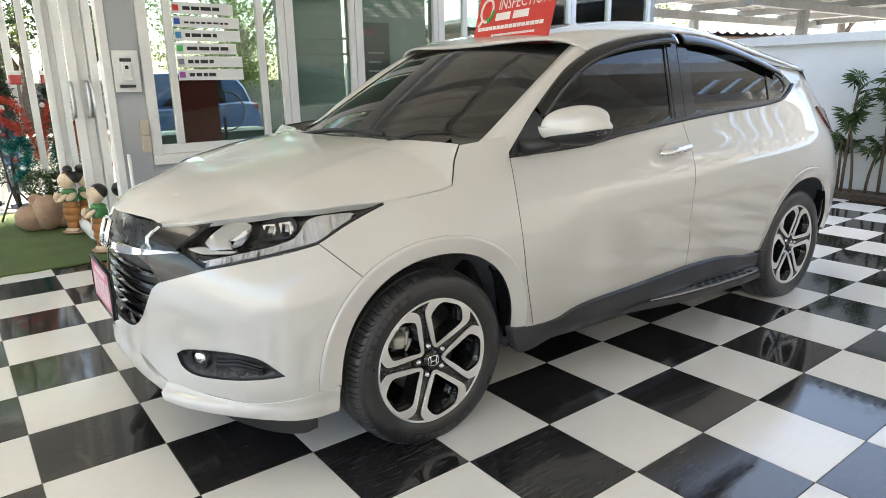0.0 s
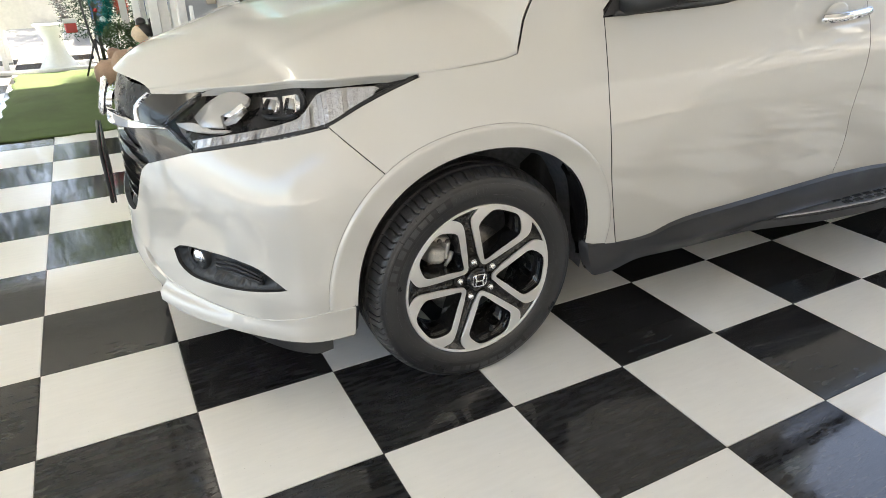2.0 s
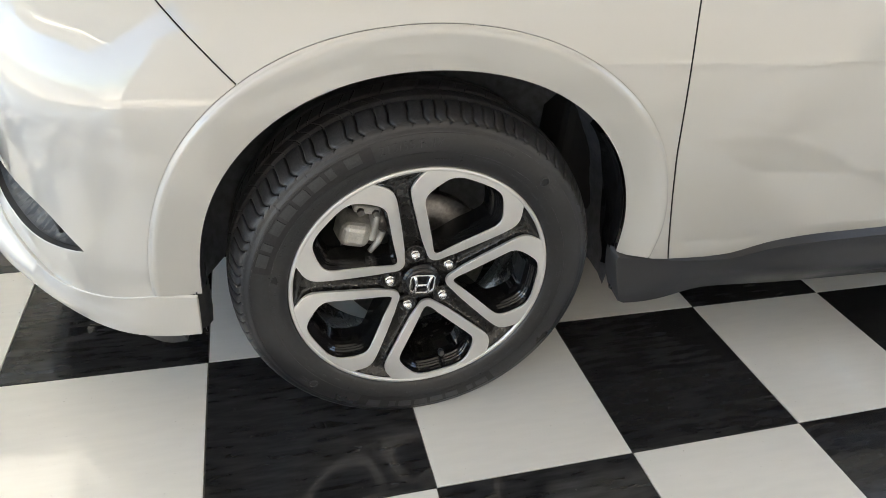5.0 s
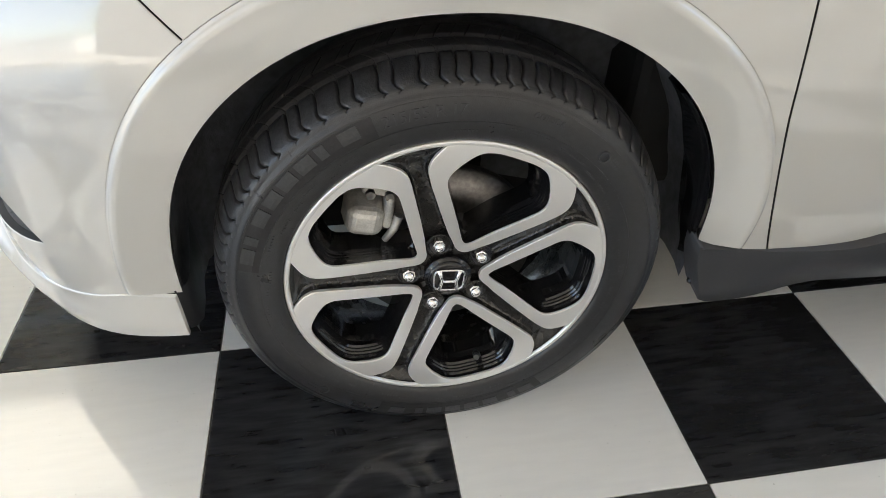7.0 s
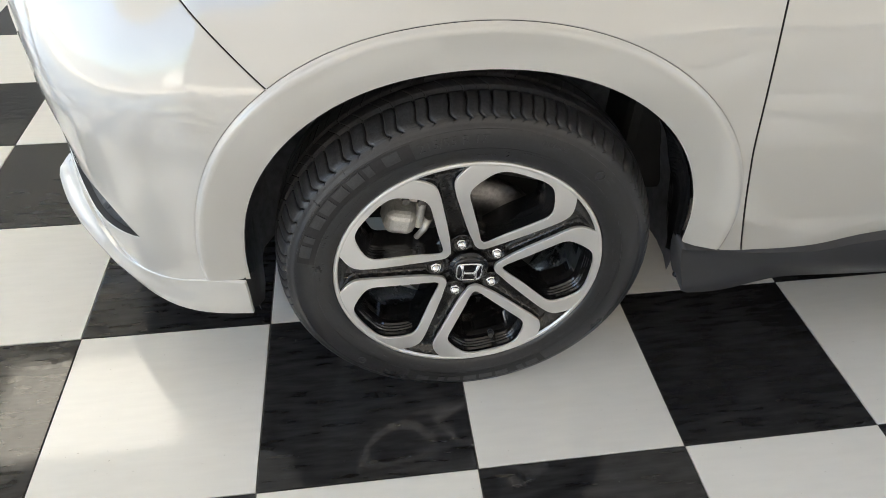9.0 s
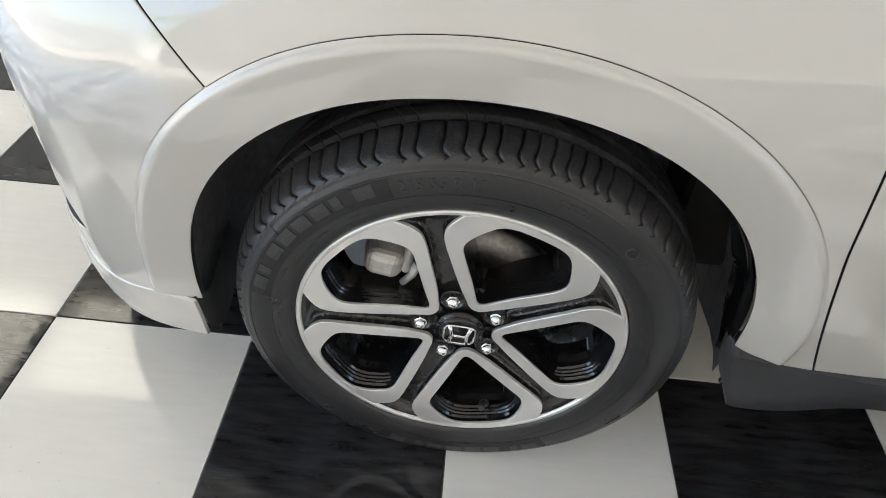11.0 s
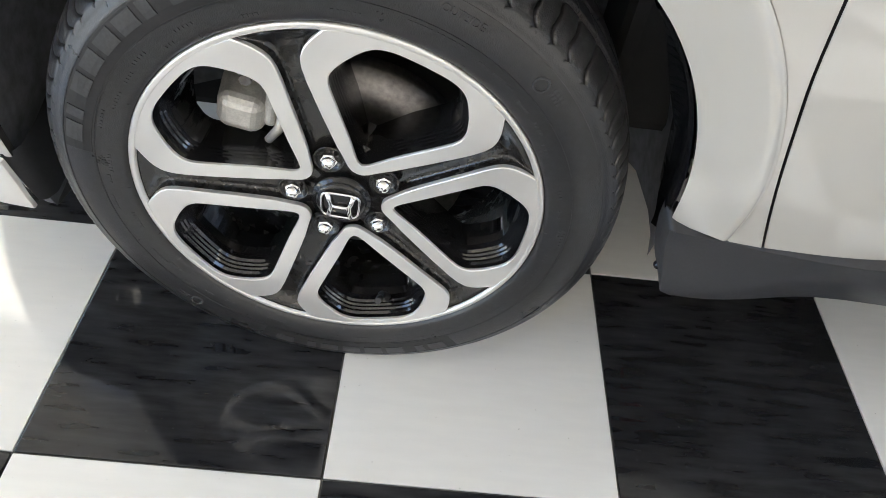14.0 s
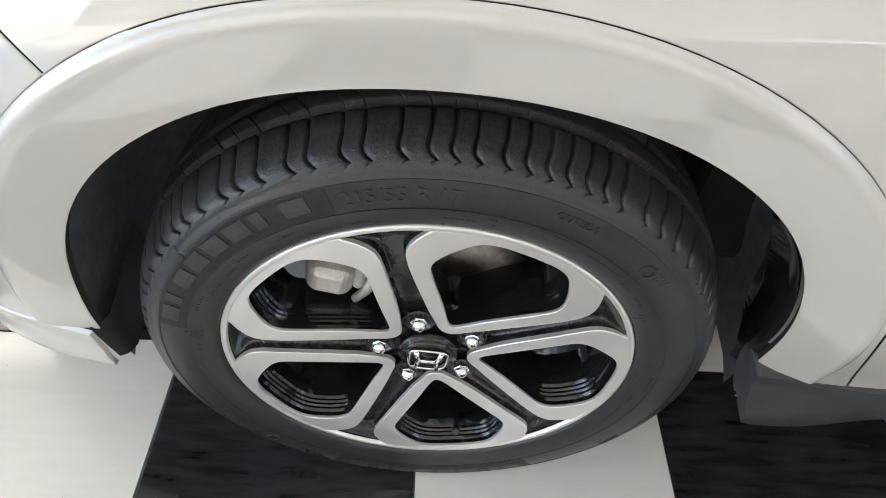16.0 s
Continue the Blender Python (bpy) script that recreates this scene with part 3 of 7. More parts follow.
rear_loop = ring_of(flow(DOOR_REAR[::-1]), flow(SILL_REAR), arch_line(BASE, arch_out, 177, 2), flow([(BASE + 0.443, 0.345), (3.2, 0.30), (3.4, 0.30)]), flow([(3.4, 0.30), (3.4, 1.03)]),
                    flow([(3.4, 1.03), (3.2, 1.08), (2.95, 1.15), (2.72, 1.225), (2.619, 1.232)]), flow(BELT_REAR[::-1]))
both("rear_side", rear_loop, side_skin, PAINT, "pearl white rear door and quarter panel", step=0.04, inset=0.0030)


def moulding(cx, lo, hi, name):
    W = 0.30

    def fn(a, k):
        k = min(1.0, max(0.0, k / W))
        r = arch_in(a) + (arch_out(a) + 0.0008 - arch_in(a)) * k
        inward = 0.014 + 0.010 * ramp(radians(75), radians(35), a)     # the lower edge turns in towards the wheel
        out = 0.0055 - 0.0045 * ramp(0.88, 1.0, k) - inward * max(0.0, 1 - k / 0.84)
        return skin(cx + r * math.cos(a), ARCH_Z + r * math.sin(a), out)
    angles = np.radians(np.linspace(lo, hi, 90))
    loop = ring_of([np.array((a, 0.0)) for a in angles], flow([(angles[-1], 0.0), (angles[-1], W)], 0.022), [np.array((a, W)) for a in angles[::-1]], flow([(angles[0], W), (angles[0], 0.0)], 0.022))
    both(name, loop, fn, PAINT, "pearl white wheel arch moulding", step=0.026, lip=0.010, flip=True)


moulding(WHEEL_X, 1.2, 180.2, "arch_moulding")
moulding(BASE, 3.0, 177, "arch_moulding")

# sill moulding with its end by the wheel, and the side step
SILL = ring_of(flow([(0.374, 0.342), (0.384, 0.338), (0.44, 0.331), (0.490, 0.324)]), flow(SILL_TOP), flow(SILL_REAR), flow([(2.152, 0.342), (2.15, 0.215)]),
               flow([(2.15, 0.215), (1.6, 0.222), (0.9, 0.230), (0.60, 0.240), (0.55, 0.235), (0.505, 0.230), (0.440, 0.229), (0.412, 0.231)]), flow([(0.412, 0.231), (0.399, 0.238), (0.394, 0.256), (0.382, 0.30), (0.374, 0.342)]))


def sill_skin(u, z):
    roll = ramp(0.235, 0.30, z)
    k = ramp(0.55, 0.85, u)
    front = ramp(0.62, 0.44, u)          # by the wheel the moulding stands upright, flush with the arch
    plain = 0.008 + 0.005 * roll + k * (0.010 * roll + 0.020 * math.exp(-((z - 0.285) / 0.045) ** 2))
    return skin(u, z, plain * (1 - front) + (0.001 + 0.024 * ramp(0.345, 0.235, z)) * front)


both("sill_moulding", SILL, sill_skin, GREY_PLASTIC, "dark grey plastic sill moulding", step=0.013, lip=0.045)
for x, y, z in ((0.3955, 0.016, 0.252), (0.374, 0.022, 0.397)):
    bm = bmesh.new()
    bmesh.ops.create_uvsphere(bm, u_segments=12, v_segments=8, radius=0.006, matrix=Matrix.Translation((x, y, z)))
    part("trim_screw", bm, BLACK_GLOSS, car)
STEP_PLAN = [(0.98, 0.0), (1.17, -0.036), (1.39, -0.083), (1.65, -0.110), (1.90, -0.118), (2.06, -0.112), (2.125, -0.075), (2.13, 0.03), (1.20, 0.03)]


def step_slab(plan, z0, z1, bevel):
    bm = bmesh.new()
    lo_v, hi_v = [bm.verts.new((x, y, z0)) for x, y in plan], [bm.verts.new((x, y, z1)) for x, y in plan]
    bm.faces.new(hi_v[::-1]), bm.faces.new(lo_v)
    for i in range(len(plan)):
        bm.faces.new((lo_v[i], hi_v[i], hi_v[(i + 1) % len(plan)], lo_v[(i + 1) % len(plan)]))
    bmesh.ops.recalc_face_normals(bm, faces=bm.faces)
    bmesh.ops.bevel(bm, geom=bm.edges[:], offset=bevel, segments=2, affect="EDGES")
    return bm


step_ob = part("side_step", step_slab(STEP_PLAN, 0.240, 0.279, 0.006), GREY_PLASTIC, car, "dark grey side step with a silver top plate")
part("top_plate", step_slab([(1.20, -0.043), (1.39, -0.078), (1.65, -0.104), (1.90, -0.111), (2.05, -0.106), (2.10, -0.075), (2.10, -0.035), (1.85, -0.012), (1.50, -0.008)], 0.2795, 0.2855, 0.002), SATIN, step_ob, "satin silver plate")
for i in range(8):
    for j in range(2):
        x, y = 1.515 + i * 0.060 + j * 0.026, -0.030 - 0.0035 * i - j * 0.030
        part("rubber_pad", box((x, y - 0.020, 0.2858), (x + 0.042, y, 0.2885), 0.001), BLACK_PLASTIC, step_ob)

# bonnet: lofted from its edge over the lamps to the middle
edge = [skin(u, z + 0.0025 * ramp(-0.20, 0.05, u)) for u, z in resampled(flow(BONNET_EDGE, 0.01), 44)] + [skin(u - 0.004, z + 0.002) for u, z in resampled(flow(BONNET_REAR, 0.01), 10)[1:]]
CROWN = spline([-0.82, -0.77, -0.7, -0.6, -0.45, -0.3, -0.15, 0.02], [0.846, 0.888, 0.915, 0.943, 0.982, 1.017, 1.046, 1.068])
MID_X = spline([0, 0.2, 0.4, 0.6, 0.8, 0.9, 1], [-0.82, -0.69, -0.49, -0.27, -0.08, -0.01, 0.02])
NB = 120
heights = np.zeros((NB + 1, len(edge)))
for j in range(NB + 1):
    for q, e in enumerate(edge):
        heights[j, q] = e.z + (CROWN(MID_X(q / (len(edge) - 1))) - e.z) * (1 - (1 - j / NB) ** (2.3 + 3.0 * ramp(4, 50, q)))
for _ in range(24):            # even out the pressed sheet between its edges
    h = np.vstack([heights, heights[-2:-3:-1]])
    even = (h[:-2, 1:-1] + h[2:, 1:-1] + heights[1:, :-2] + heights[1:, 2:]) / 4
    heights[1:, 1:-1] += 0.8 * (even - heights[1:, 1:-1]) * np.clip(np.arange(1, NB + 1) / 18, 0, 1)[:, None]
bonnet_rows = []
for j in range(NB + 1):
    t = j / NB
    row = []
    for q, e in enumerate(edge):
        mx = MID_X(q / (len(edge) - 1))
        z = heights[j, q]
        fold = t - 0.03 - 0.34 * ramp(-2, 46, q)          # the crease that runs back from the lamp
        if fold > 0:
            z -= 0.0045 * math.exp(-(fold / 0.16) ** 2) * ramp(0.0, 0.11, fold)
        row.append((e.x + (mx - e.x) * ramp(0, 1, t), e.y + (MID - e.y) * t, z))
    bonnet_rows.append(row)
bonnet_rows = [[(p[0] + 0.004, p[1] + 0.010, p[2] - 0.022) for p in bonnet_rows[0]], [(p[0], p[1] + 0.0015, p[2] - 0.003) for p in bonnet_rows[0]]] + bonnet_rows
full = bonnet_rows + [[(x, 2 * MID - y, z) for x, y, z in r] for r in bonnet_rows[-2::-1]]
bonnet_me = sheet("bonnet", full, PAINT, flip=True)
bonnet = part("bonnet", bonnet_me, PAINT, car, "pearl white bonnet")

# headlamps
LAMP = ring_of(flow(LAMP_TOP, 0.02), flow(LAMP_LOW[:4], 0.02), flow(LAMP_LOW[3:7], 0.02), flow(LAMP_LOW[6:], 0.02))


def lamp_floor(u, z):
    return skin(u, z, -0.012 - 0.045 * ramp(0.70, 0.80, z) * ramp(-0.15, -0.4, u))


both("headlamp_housing", LAMP, lamp_floor, LAMP_BLACK, "gloss black headlamp housing", step=0.03, lip=0)
for s in (0, 1):        # dark strip added to fill the gap under the lens, in place of shade
    gap_line = [skin(u, z, -0.012) for u, z in flow(LAMP_LOW[:7], 0.02)]
    part("lamp_seal", tube([(p.x, p.y if not s else 2 * MID - p.y, p.z - 0.001) for p in gap_line], 0.007, 6), BLACK_PLASTIC, car)
lamp = both("headlamp_lens", LAMP, on_skin(-0.001), LAMP_GLASS, "clear headlamp cover", step=0.025, inset=0.004, lip=0.004)
lamp.visible_shadow = False

LAMP_SILVER = material("lamp_reflector", (0.86, 0.86, 0.88), 0.10, 1.0, grain=(260, 0.06, 3))
LAMP_PRISM = material("lamp_prism", (0.62, 0.62, 0.64), 0.16, 0.6, 0.4, grain=(300, 0.3, 4), bump=(130, 0.003))
LAMP_PALE = material("lamp_pale_cover", (0.50, 0.49, 0.48), 0.22, 0.45, 0.8, grain=(60, 0.08, 2))


def lamp_dome(cu, cz, r, low, high):
    """A bulging lens over the lamp's floor."""
    return lambda u, z: skin(u, z, low + (high - low) * max(0.0, 1 - ((u - cu) ** 2 + 2.2 * (z - cz) ** 2) / r ** 2))


both("lamp_cover", ring_of(flow([(-0.872, 0.792), (-0.838, 0.830), (-0.804, 0.852), (-0.756, 0.857), (-0.722, 0.847)], 0.01), flow([(-0.722, 0.847), (-0.719, 0.835), (-0.753, 0.821), (-0.780, 0.806)], 0.01), [(-0.780, 0.806), (-0.760, 0.782), (-0.834, 0.774)]), lamp_dome(-0.79, 0.815, 0.12, -0.026, -0.006), LAMP_PALE, "pale projector lens", step=0.010, lip=0.012)
both("lens_edge", ring_of([(-0.780, 0.805), (-0.728, 0.836), (-0.721, 0.826), (-0.755, 0.802)]), lambda u, z: skin(u, z, -0.012 + 0.3 * (z - 0.815)), LAMP_SILVER, step=0.01, lip=0.012)
both("lens_edge", ring_of([(-0.757, 0.801), (-0.723, 0.824), (-0.736, 0.800), (-0.760, 0.792)]), lambda u, z: skin(u, z, -0.012 - 0.4 * (z - 0.805)), LAMP_PRISM, step=0.01, lip=0.012)
both("lamp_blade", ring_of(flow([(-0.934, 0.771), (-0.869, 0.780), (-0.80, 0.771), (-0.744, 0.776)], 0.02), [(-0.744, 0.776), (-0.77, 0.768)], flow([(-0.77, 0.768), (-0.884, 0.762), (-0.934, 0.771)], 0.02)), on_skin(-0.016), LAMP_PALE, step=0.02, lip=0.012)
for quad in ([(-0.672, 0.848), (-0.612, 0.851), (-0.602, 0.821), (-0.645, 0.816)], [(-0.588, 0.853), (-0.515, 0.861), (-0.510, 0.825), (-0.562, 0.818)]):
    cx_l, cz_l = sum(q[0] for q in quad) / len(quad), sum(q[1] for q in quad) / len(quad)
    both("projector_block", ring_of(quad), lambda u, z: skin(u, z, -0.016 + 0.25 * (z - 0.835)), LAMP_SILVER, "bright projector block", step=0.012, lip=0.025)
    for k, (fu, fz) in enumerate(((-0.25, 0.1), (0.25, 0.1), (0.0, -0.5))):
        w, h = 0.010 if k < 2 else 0.020, 0.010 if k < 2 else 0.004
        cu, cz = cx_l + fu * 0.04, cz_l + fz * 0.024
        both("projector_lens", ring_of([(cu - w, cz - h), (cu + w, cz - h), (cu + w, cz + h), (cu - w, cz + h)]), lamp_dome(cu, cz, 0.016, -0.010, -0.004), (LAMP_BLACK, LAMP_PALE, LAMP_BLACK)[k], step=0.005, lip=0.004)
both("projector_surround", ring_of(flow([(-0.690, 0.830), (-0.672, 0.858), (-0.60, 0.866), (-0.50, 0.866), (-0.482, 0.845), (-0.52, 0.815), (-0.60, 0.806), (-0.67, 0.808), (-0.690, 0.830)], 0.012)), on_skin(-0.036), GREY_PLASTIC, step=0.02, lip=0.01)
STRIP_TOP = resampled(flow([(-0.868, 0.736), (-0.766, 0.759), (-0.678, 0.776), (-0.579, 0.793), (-0.491, 0.816), (-0.437, 0.864), (-0.40, 0.874), (-0.284, 0.877)], 0.02), 42)
STRIP_LOW = resampled(flow([(-0.838, 0.723), (-0.70, 0.747), (-0.588, 0.764), (-0.48, 0.784), (-0.425, 0.800), (-0.345, 0.837), (-0.27, 0.872)], 0.02), 42)


def tilted(u0, k):
    return lambda u, z: skin(u, z, -0.009 + 0.6 * k * (u - u0))


for i in range(40):       # ribs of the clear strip, slanting and tilted in turn
    a, b, c, d = STRIP_LOW[i], STRIP_LOW[i] * 0.1 + STRIP_LOW[i + 1] * 0.9, STRIP_TOP[min(42, i + 2)] * 0.1 + STRIP_TOP[min(42, i + 3)] * 0.9, STRIP_TOP[min(42, i + 2)]
    if i % 7 == 6:
        continue
    both("lamp_rib", ring_of([a, b, c, d]), tilted(0.25 * (a[0] + b[0] + c[0] + d[0]), (0.55, -0.5, 0.15, -0.2, 0.8)[i % 5]), LAMP_PRISM, step=0.05, lip=0.006)
both("lamp_strip_floor", ring_of(STRIP_TOP, STRIP_LOW[::-1]), on_skin(-0.024), LAMP_PALE, step=0.03, lip=0)
part("fog_lamp_ring", lathe([(0.030, 0.0), (0.036, -0.004), (0.042, 0.0), (0.046, 0.03)], 28), BLACK_PLASTIC, car).matrix_basis = Matrix.Translation(skin(-0.925, 0.392, -0.028)) @ Matrix.Rotation(radians(-62), 4, "Z")
fog_lens = part("fog_lamp", lathe([(0.0005, -0.006), (0.015, -0.004), (0.028, 0.003), (0.031, 0.02)], 28), LAMP_SILVER, car, "round fog lamp")
fog_lens.matrix_basis = Matrix.Translation(skin(-0.925, 0.392, -0.028)) @ Matrix.Rotation(radians(-62), 4, "Z")
for dz in (0.0, 0.012, 0.024):
    part("fog_recess_rib", tube([skin(-0.86, 0.372 + dz, -0.045), skin(-0.75, 0.388 + dz * 1.1, -0.038), skin(-0.64, 0.392 + dz * 0.8, -0.022)], 0.004, 6), BLACK_PLASTIC, car)

# grille, with its chrome wings and badge
both("grille_wing", ring_of(flow([(-1.074, 0.832), (-0.965, 0.842), (-0.870, 0.855)]), [(-0.985, 0.765), (-0.845, 0.717)], flow([(-0.845, 0.715), (-0.94, 0.683), (-1.045, 0.652)]), [(-1.10, 0.70), (-1.20, 0.73), (-1.12, 0.79)]),
     on_skin(-0.010), BLACK_GLOSS, "gloss black grille wing", step=0.03, lip=0.01)
both("upper_grille", ring_of([(-1.074, 0.834), (-1.12, 0.79), (-1.20, 0.735), (NOSE, 0.70), (NOSE, 0.836), (-1.25, 0.836)]), on_skin(-0.022), LAMP_BLACK, "gloss black upper grille", step=0.04, lip=0)
both("main_grille", ring_of([(-1.045, 0.655), (-1.10, 0.70), (-1.20, 0.735), (NOSE, 0.70), (NOSE, 0.45), (-1.36, 0.45), (-1.24, 0.465), (-1.169, 0.508), (-1.105, 0.588)]), on_skin(-0.045), BLACK_PLASTIC, "black grille mesh", step=0.05, lip=0)
for k in range(5):
    z = 0.49 + k * 0.042
    ends = (-1.17 + 0.028 * k, NOSE + 0.001)
    both("grille_slat", ring_of(flow([(ends[1], z), (ends[0], z)], 0.05), flow([(ends[0], z + 0.012), (ends[1], z + 0.012)], 0.05)), on_skin(-0.022), BLACK_GLOSS, step=0.06, lip=0.015)
both("chrome_bar", ring_of(flow([(-0.955, 0.764), (-1.10, 0.757), (-1.25, 0.752), (-1.38, 0.745)], 0.03), flow([(-1.38, 0.715), (-1.25, 0.725), (-1.10, 0.742), (-0.955, 0.764)], 0.03)), on_skin(0.008), CHROME, "chrome grille bar", step=0.03, lip=0.02)
both("chrome_edge", ring_of(flow([(-1.10, 0.757), (-1.13, 0.79), (-1.09, 0.828)], 0.02), flow([(-1.098, 0.828), (-1.143, 0.79), (-1.118, 0.755)], 0.02)), on_skin(-0.006), CHROME, step=0.03, lip=0.012)
def badge_at(a, b, lift=0.014):
    return skin(NOSE + a, 0.768 + b, lift)


bm = tube([badge_at(math.copysign(abs(math.cos(t)) ** 0.45, math.cos(t)) * (0.060 - 0.008 * (1 - math.sin(t)) / 2), math.copysign(abs(math.sin(t)) ** 0.45, math.sin(t)) * 0.050) for t in np.linspace(0, math.tau, 33)[:-1]], 0.005, 8, closed=True)
for s in (-1, 1):
    tube([badge_at(s * 0.040, 0.046), badge_at(s * 0.030, 0.0), badge_at(s * 0.034, -0.046)], [0.009, 0.008, 0.009], 8, bm)
tube([badge_at(-0.030, -0.004), badge_at(0.030, -0.004)], 0.007, 8, bm)
badge = part("nose_badge", bm, CHROME, car, "chrome badge")
# number plate: writing as plain bars
plate = part("number_plate", box((-0.905, MID - 0.17, 0.492), (-0.897, MID + 0.17, 0.642), 0.002), material("plate_red", (0.66, 0.22, 0.30), 0.4, grain=(40, 0.1, 3), wear=(20, 0.1)), car, "red number plate in a black frame")
part("plate_frame", tube([(-0.903, MID - 0.178, 0.484), (-0.903, MID + 0.178, 0.484), (-0.903, MID + 0.178, 0.650), (-0.903, MID - 0.178, 0.650)], 0.006, 6, closed=True), BLACK_PLASTIC, plate)
part("plate_backing", box((-0.896, MID - 0.178, 0.478), (-0.891, MID + 0.178, 0.655), 0.002), BLACK_PLASTIC, plate)
PLATE_INK = material("plate_marks", (0.80, 0.62, 0.66), 0.5, grain=(60, 0.1, 3))
for k in range(5):
    part("plate_mark", box((-0.9075, MID - 0.135 + k * 0.058, 0.512), (-0.9045, MID - 0.098 + k * 0.058, 0.597)), PLATE_INK, plate)
part("plate_mark", box((-0.9075, MID - 0.09, 0.612), (-0.9045, MID + 0.09, 0.629)), PLATE_INK, plate)

# wheel housings, floor pan, and black backing that stands for shade inside the body
core = ring_of([(NOSE, 0.40), (-1.1, 0.36), (-0.6, 0.33), (-0.46, 0.33)], arch_line(0, arch_out, 178, 2, 30, -0.005), [(0.5, 0.30), (2.1, 0.30)], arch_line(BASE, arch_out, 178, 2, 30, -0.005),
               [(3.2, 0.34), (3.4, 0.4), (3.4, 1.02), (2.62, 1.18), (2.3, 1.09), (1.45, 1.04), (0.4, 0.98), (0.1, 0.88), (-0.2, 0.85), (-0.4, 0.74), (-0.85, 0.66), (-1.1, 0.66), (NOSE, 0.66)])
both("inner_body", core, on_skin(-0.062), INNER_BLACK, "black backing inside the body that darkens the gaps", step=0.08, lip=0)
for cx in (WHEEL_X, BASE):
    for s in (0, 1):
        rows = []
        for a in np.linspace(-13, 197, 60):
            ra = radians(a)
            ca, sa = math.cos(ra), math.sin(ra)
            r = arch_in(ra) + 0.001
            y = skin(r * ca, ARCH_Z + r * sa, -0.020 - 0.010 * ramp(75, 35, a)).y
            wave = 0.003 * math.sin(a * 0.35)
            rows.append([(cx + ca * q, w if not s else 2 * MID - w, ARCH_Z + sa * q) for q, w in ((r, y), (r + 0.004, y + 0.012), (r + 0.010 + wave, y + 0.045), (r + 0.014 + wave, 0.13), (r + 0.010, 0.21), (0.365, 0.27), (0.25, 0.285), (0.10, 0.29))])
        part("wheel_housing", sheet("wheel_housing", rows, LINER, flip=bool(s)), LINER, car, "black plastic wheel housing liner")
        rows = []
        for a in np.linspace(-6.0, 46, 30):      # black guard behind the wheel, narrowing to its ends
            ra = radians(a)
            r = arch_in(ra) - 0.0015 + 0.008 * ramp(3, -5, a)
            y = skin(r * math.cos(ra), ARCH_Z + r * math.sin(ra), -0.018 - 0.010 * ramp(75, 35, a)).y - 0.004 * ramp(4, -3, a)
            wide = 0.034 + 0.042 * ramp(-11, 16, a) - 0.030 * ramp(22, 46, a)
            fold = 0.006 * math.sin(a * 0.16)
            rows.append([(cx + q * math.cos(ra), w if not s else 2 * MID - w, ARCH_Z + q * math.sin(ra)) for q, w in ((r, y), (r - 0.004, y + 0.15 * wide), (r - 0.002 - fold * 0.4, y + 0.4 * wide), (r - 0.008 + fold, y + 0.7 * wide), (r - 0.003, y + wide), (r + 0.012, y + wide + 0.004))])
        part("wheel_guard", sheet("wheel_guard", rows, BLACK_GLOSS, flip=bool(s)), BLACK_GLOSS, car, "shiny black plastic guard behind the wheel")
part("floor_pan", box((-0.55, 0.30, 0.19), (3.15, 2 * MID - 0.30, 0.34), 0.02), INNER_BLACK, car)
part("bulkhead", box((0.30, 0.16, 0.34), (0.42, 2 * MID - 0.16, 0.99), 0.02), INNER_BLACK, car)

# glasshouse: black frame with the side windows in it
FRONT_GLASS = ring_of(flow([(0.50, 1.036), (0.86, 1.046), (1.012, 1.064), (1.43, 1.098)]), flow([(1.43, 1.098), (1.486, 1.455)]), flow([(1.486, 1.455), (1.395, 1.456), (1.184, 1.432), (0.983, 1.386), (0.80, 1.310), (0.62, 1.185), (0.53, 1.10)]), flow([(0.53, 1.10), (0.50, 1.036)]))
REAR_GLASS = ring_of(flow([(1.625, 1.117), (2.0, 1.138), (2.33, 1.154)]), flow([(2.33, 1.154), (2.36, 1.315)]), flow([(2.36, 1.33), (2.093, 1.40), (1.849, 1.445), (1.665, 1.46)]), flow([(1.665, 1.46), (1.625, 1.117)]))
QUARTER = ring_of([(2.405, 1.172), (2.425, 1.300), (2.49, 1.275), (2.545, 1.225), (2.50, 1.19)])
dlo = ring_of(flow([(0.385, 1.004), (0.86, 1.018), (1.012, 1.036), (1.445, 1.072), (1.8, 1.097), (2.33, 1.126), (2.482, 1.150), (2.56, 1.185), (2.622, 1.23)]), flow(TRIM_TOP[::-1]))
both("window_frame", dlo, glass_flank(0.002), BLACK_GLOSS, "gloss black side window frame", step=0.04, lip=0.02, holes=[FRONT_GLASS, REAR_GLASS, QUARTER])
for nm, lp in (("front_side_glass", FRONT_GLASS), ("rear_side_glass", REAR_GLASS), ("quarter_glass", QUARTER)):
    both(nm, lp, glass_flank(-0.004), GLASS_DARK, "dark tinted side window", step=0.12, lip=0)
belt_line = [flank(x, z, 0.006) for x, z in flow([(0.42, 1.010), (0.86, 1.026), (1.012, 1.044), (1.445, 1.08), (1.8, 1.105), (2.33, 1.134), (2.482, 1.158), (2.56, 1.192), (2.615, 1.23)], 0.05)]
part("belt_moulding", tube(belt_line, 0.008, 6), BLACK_PLASTIC, car, "black belt moulding")


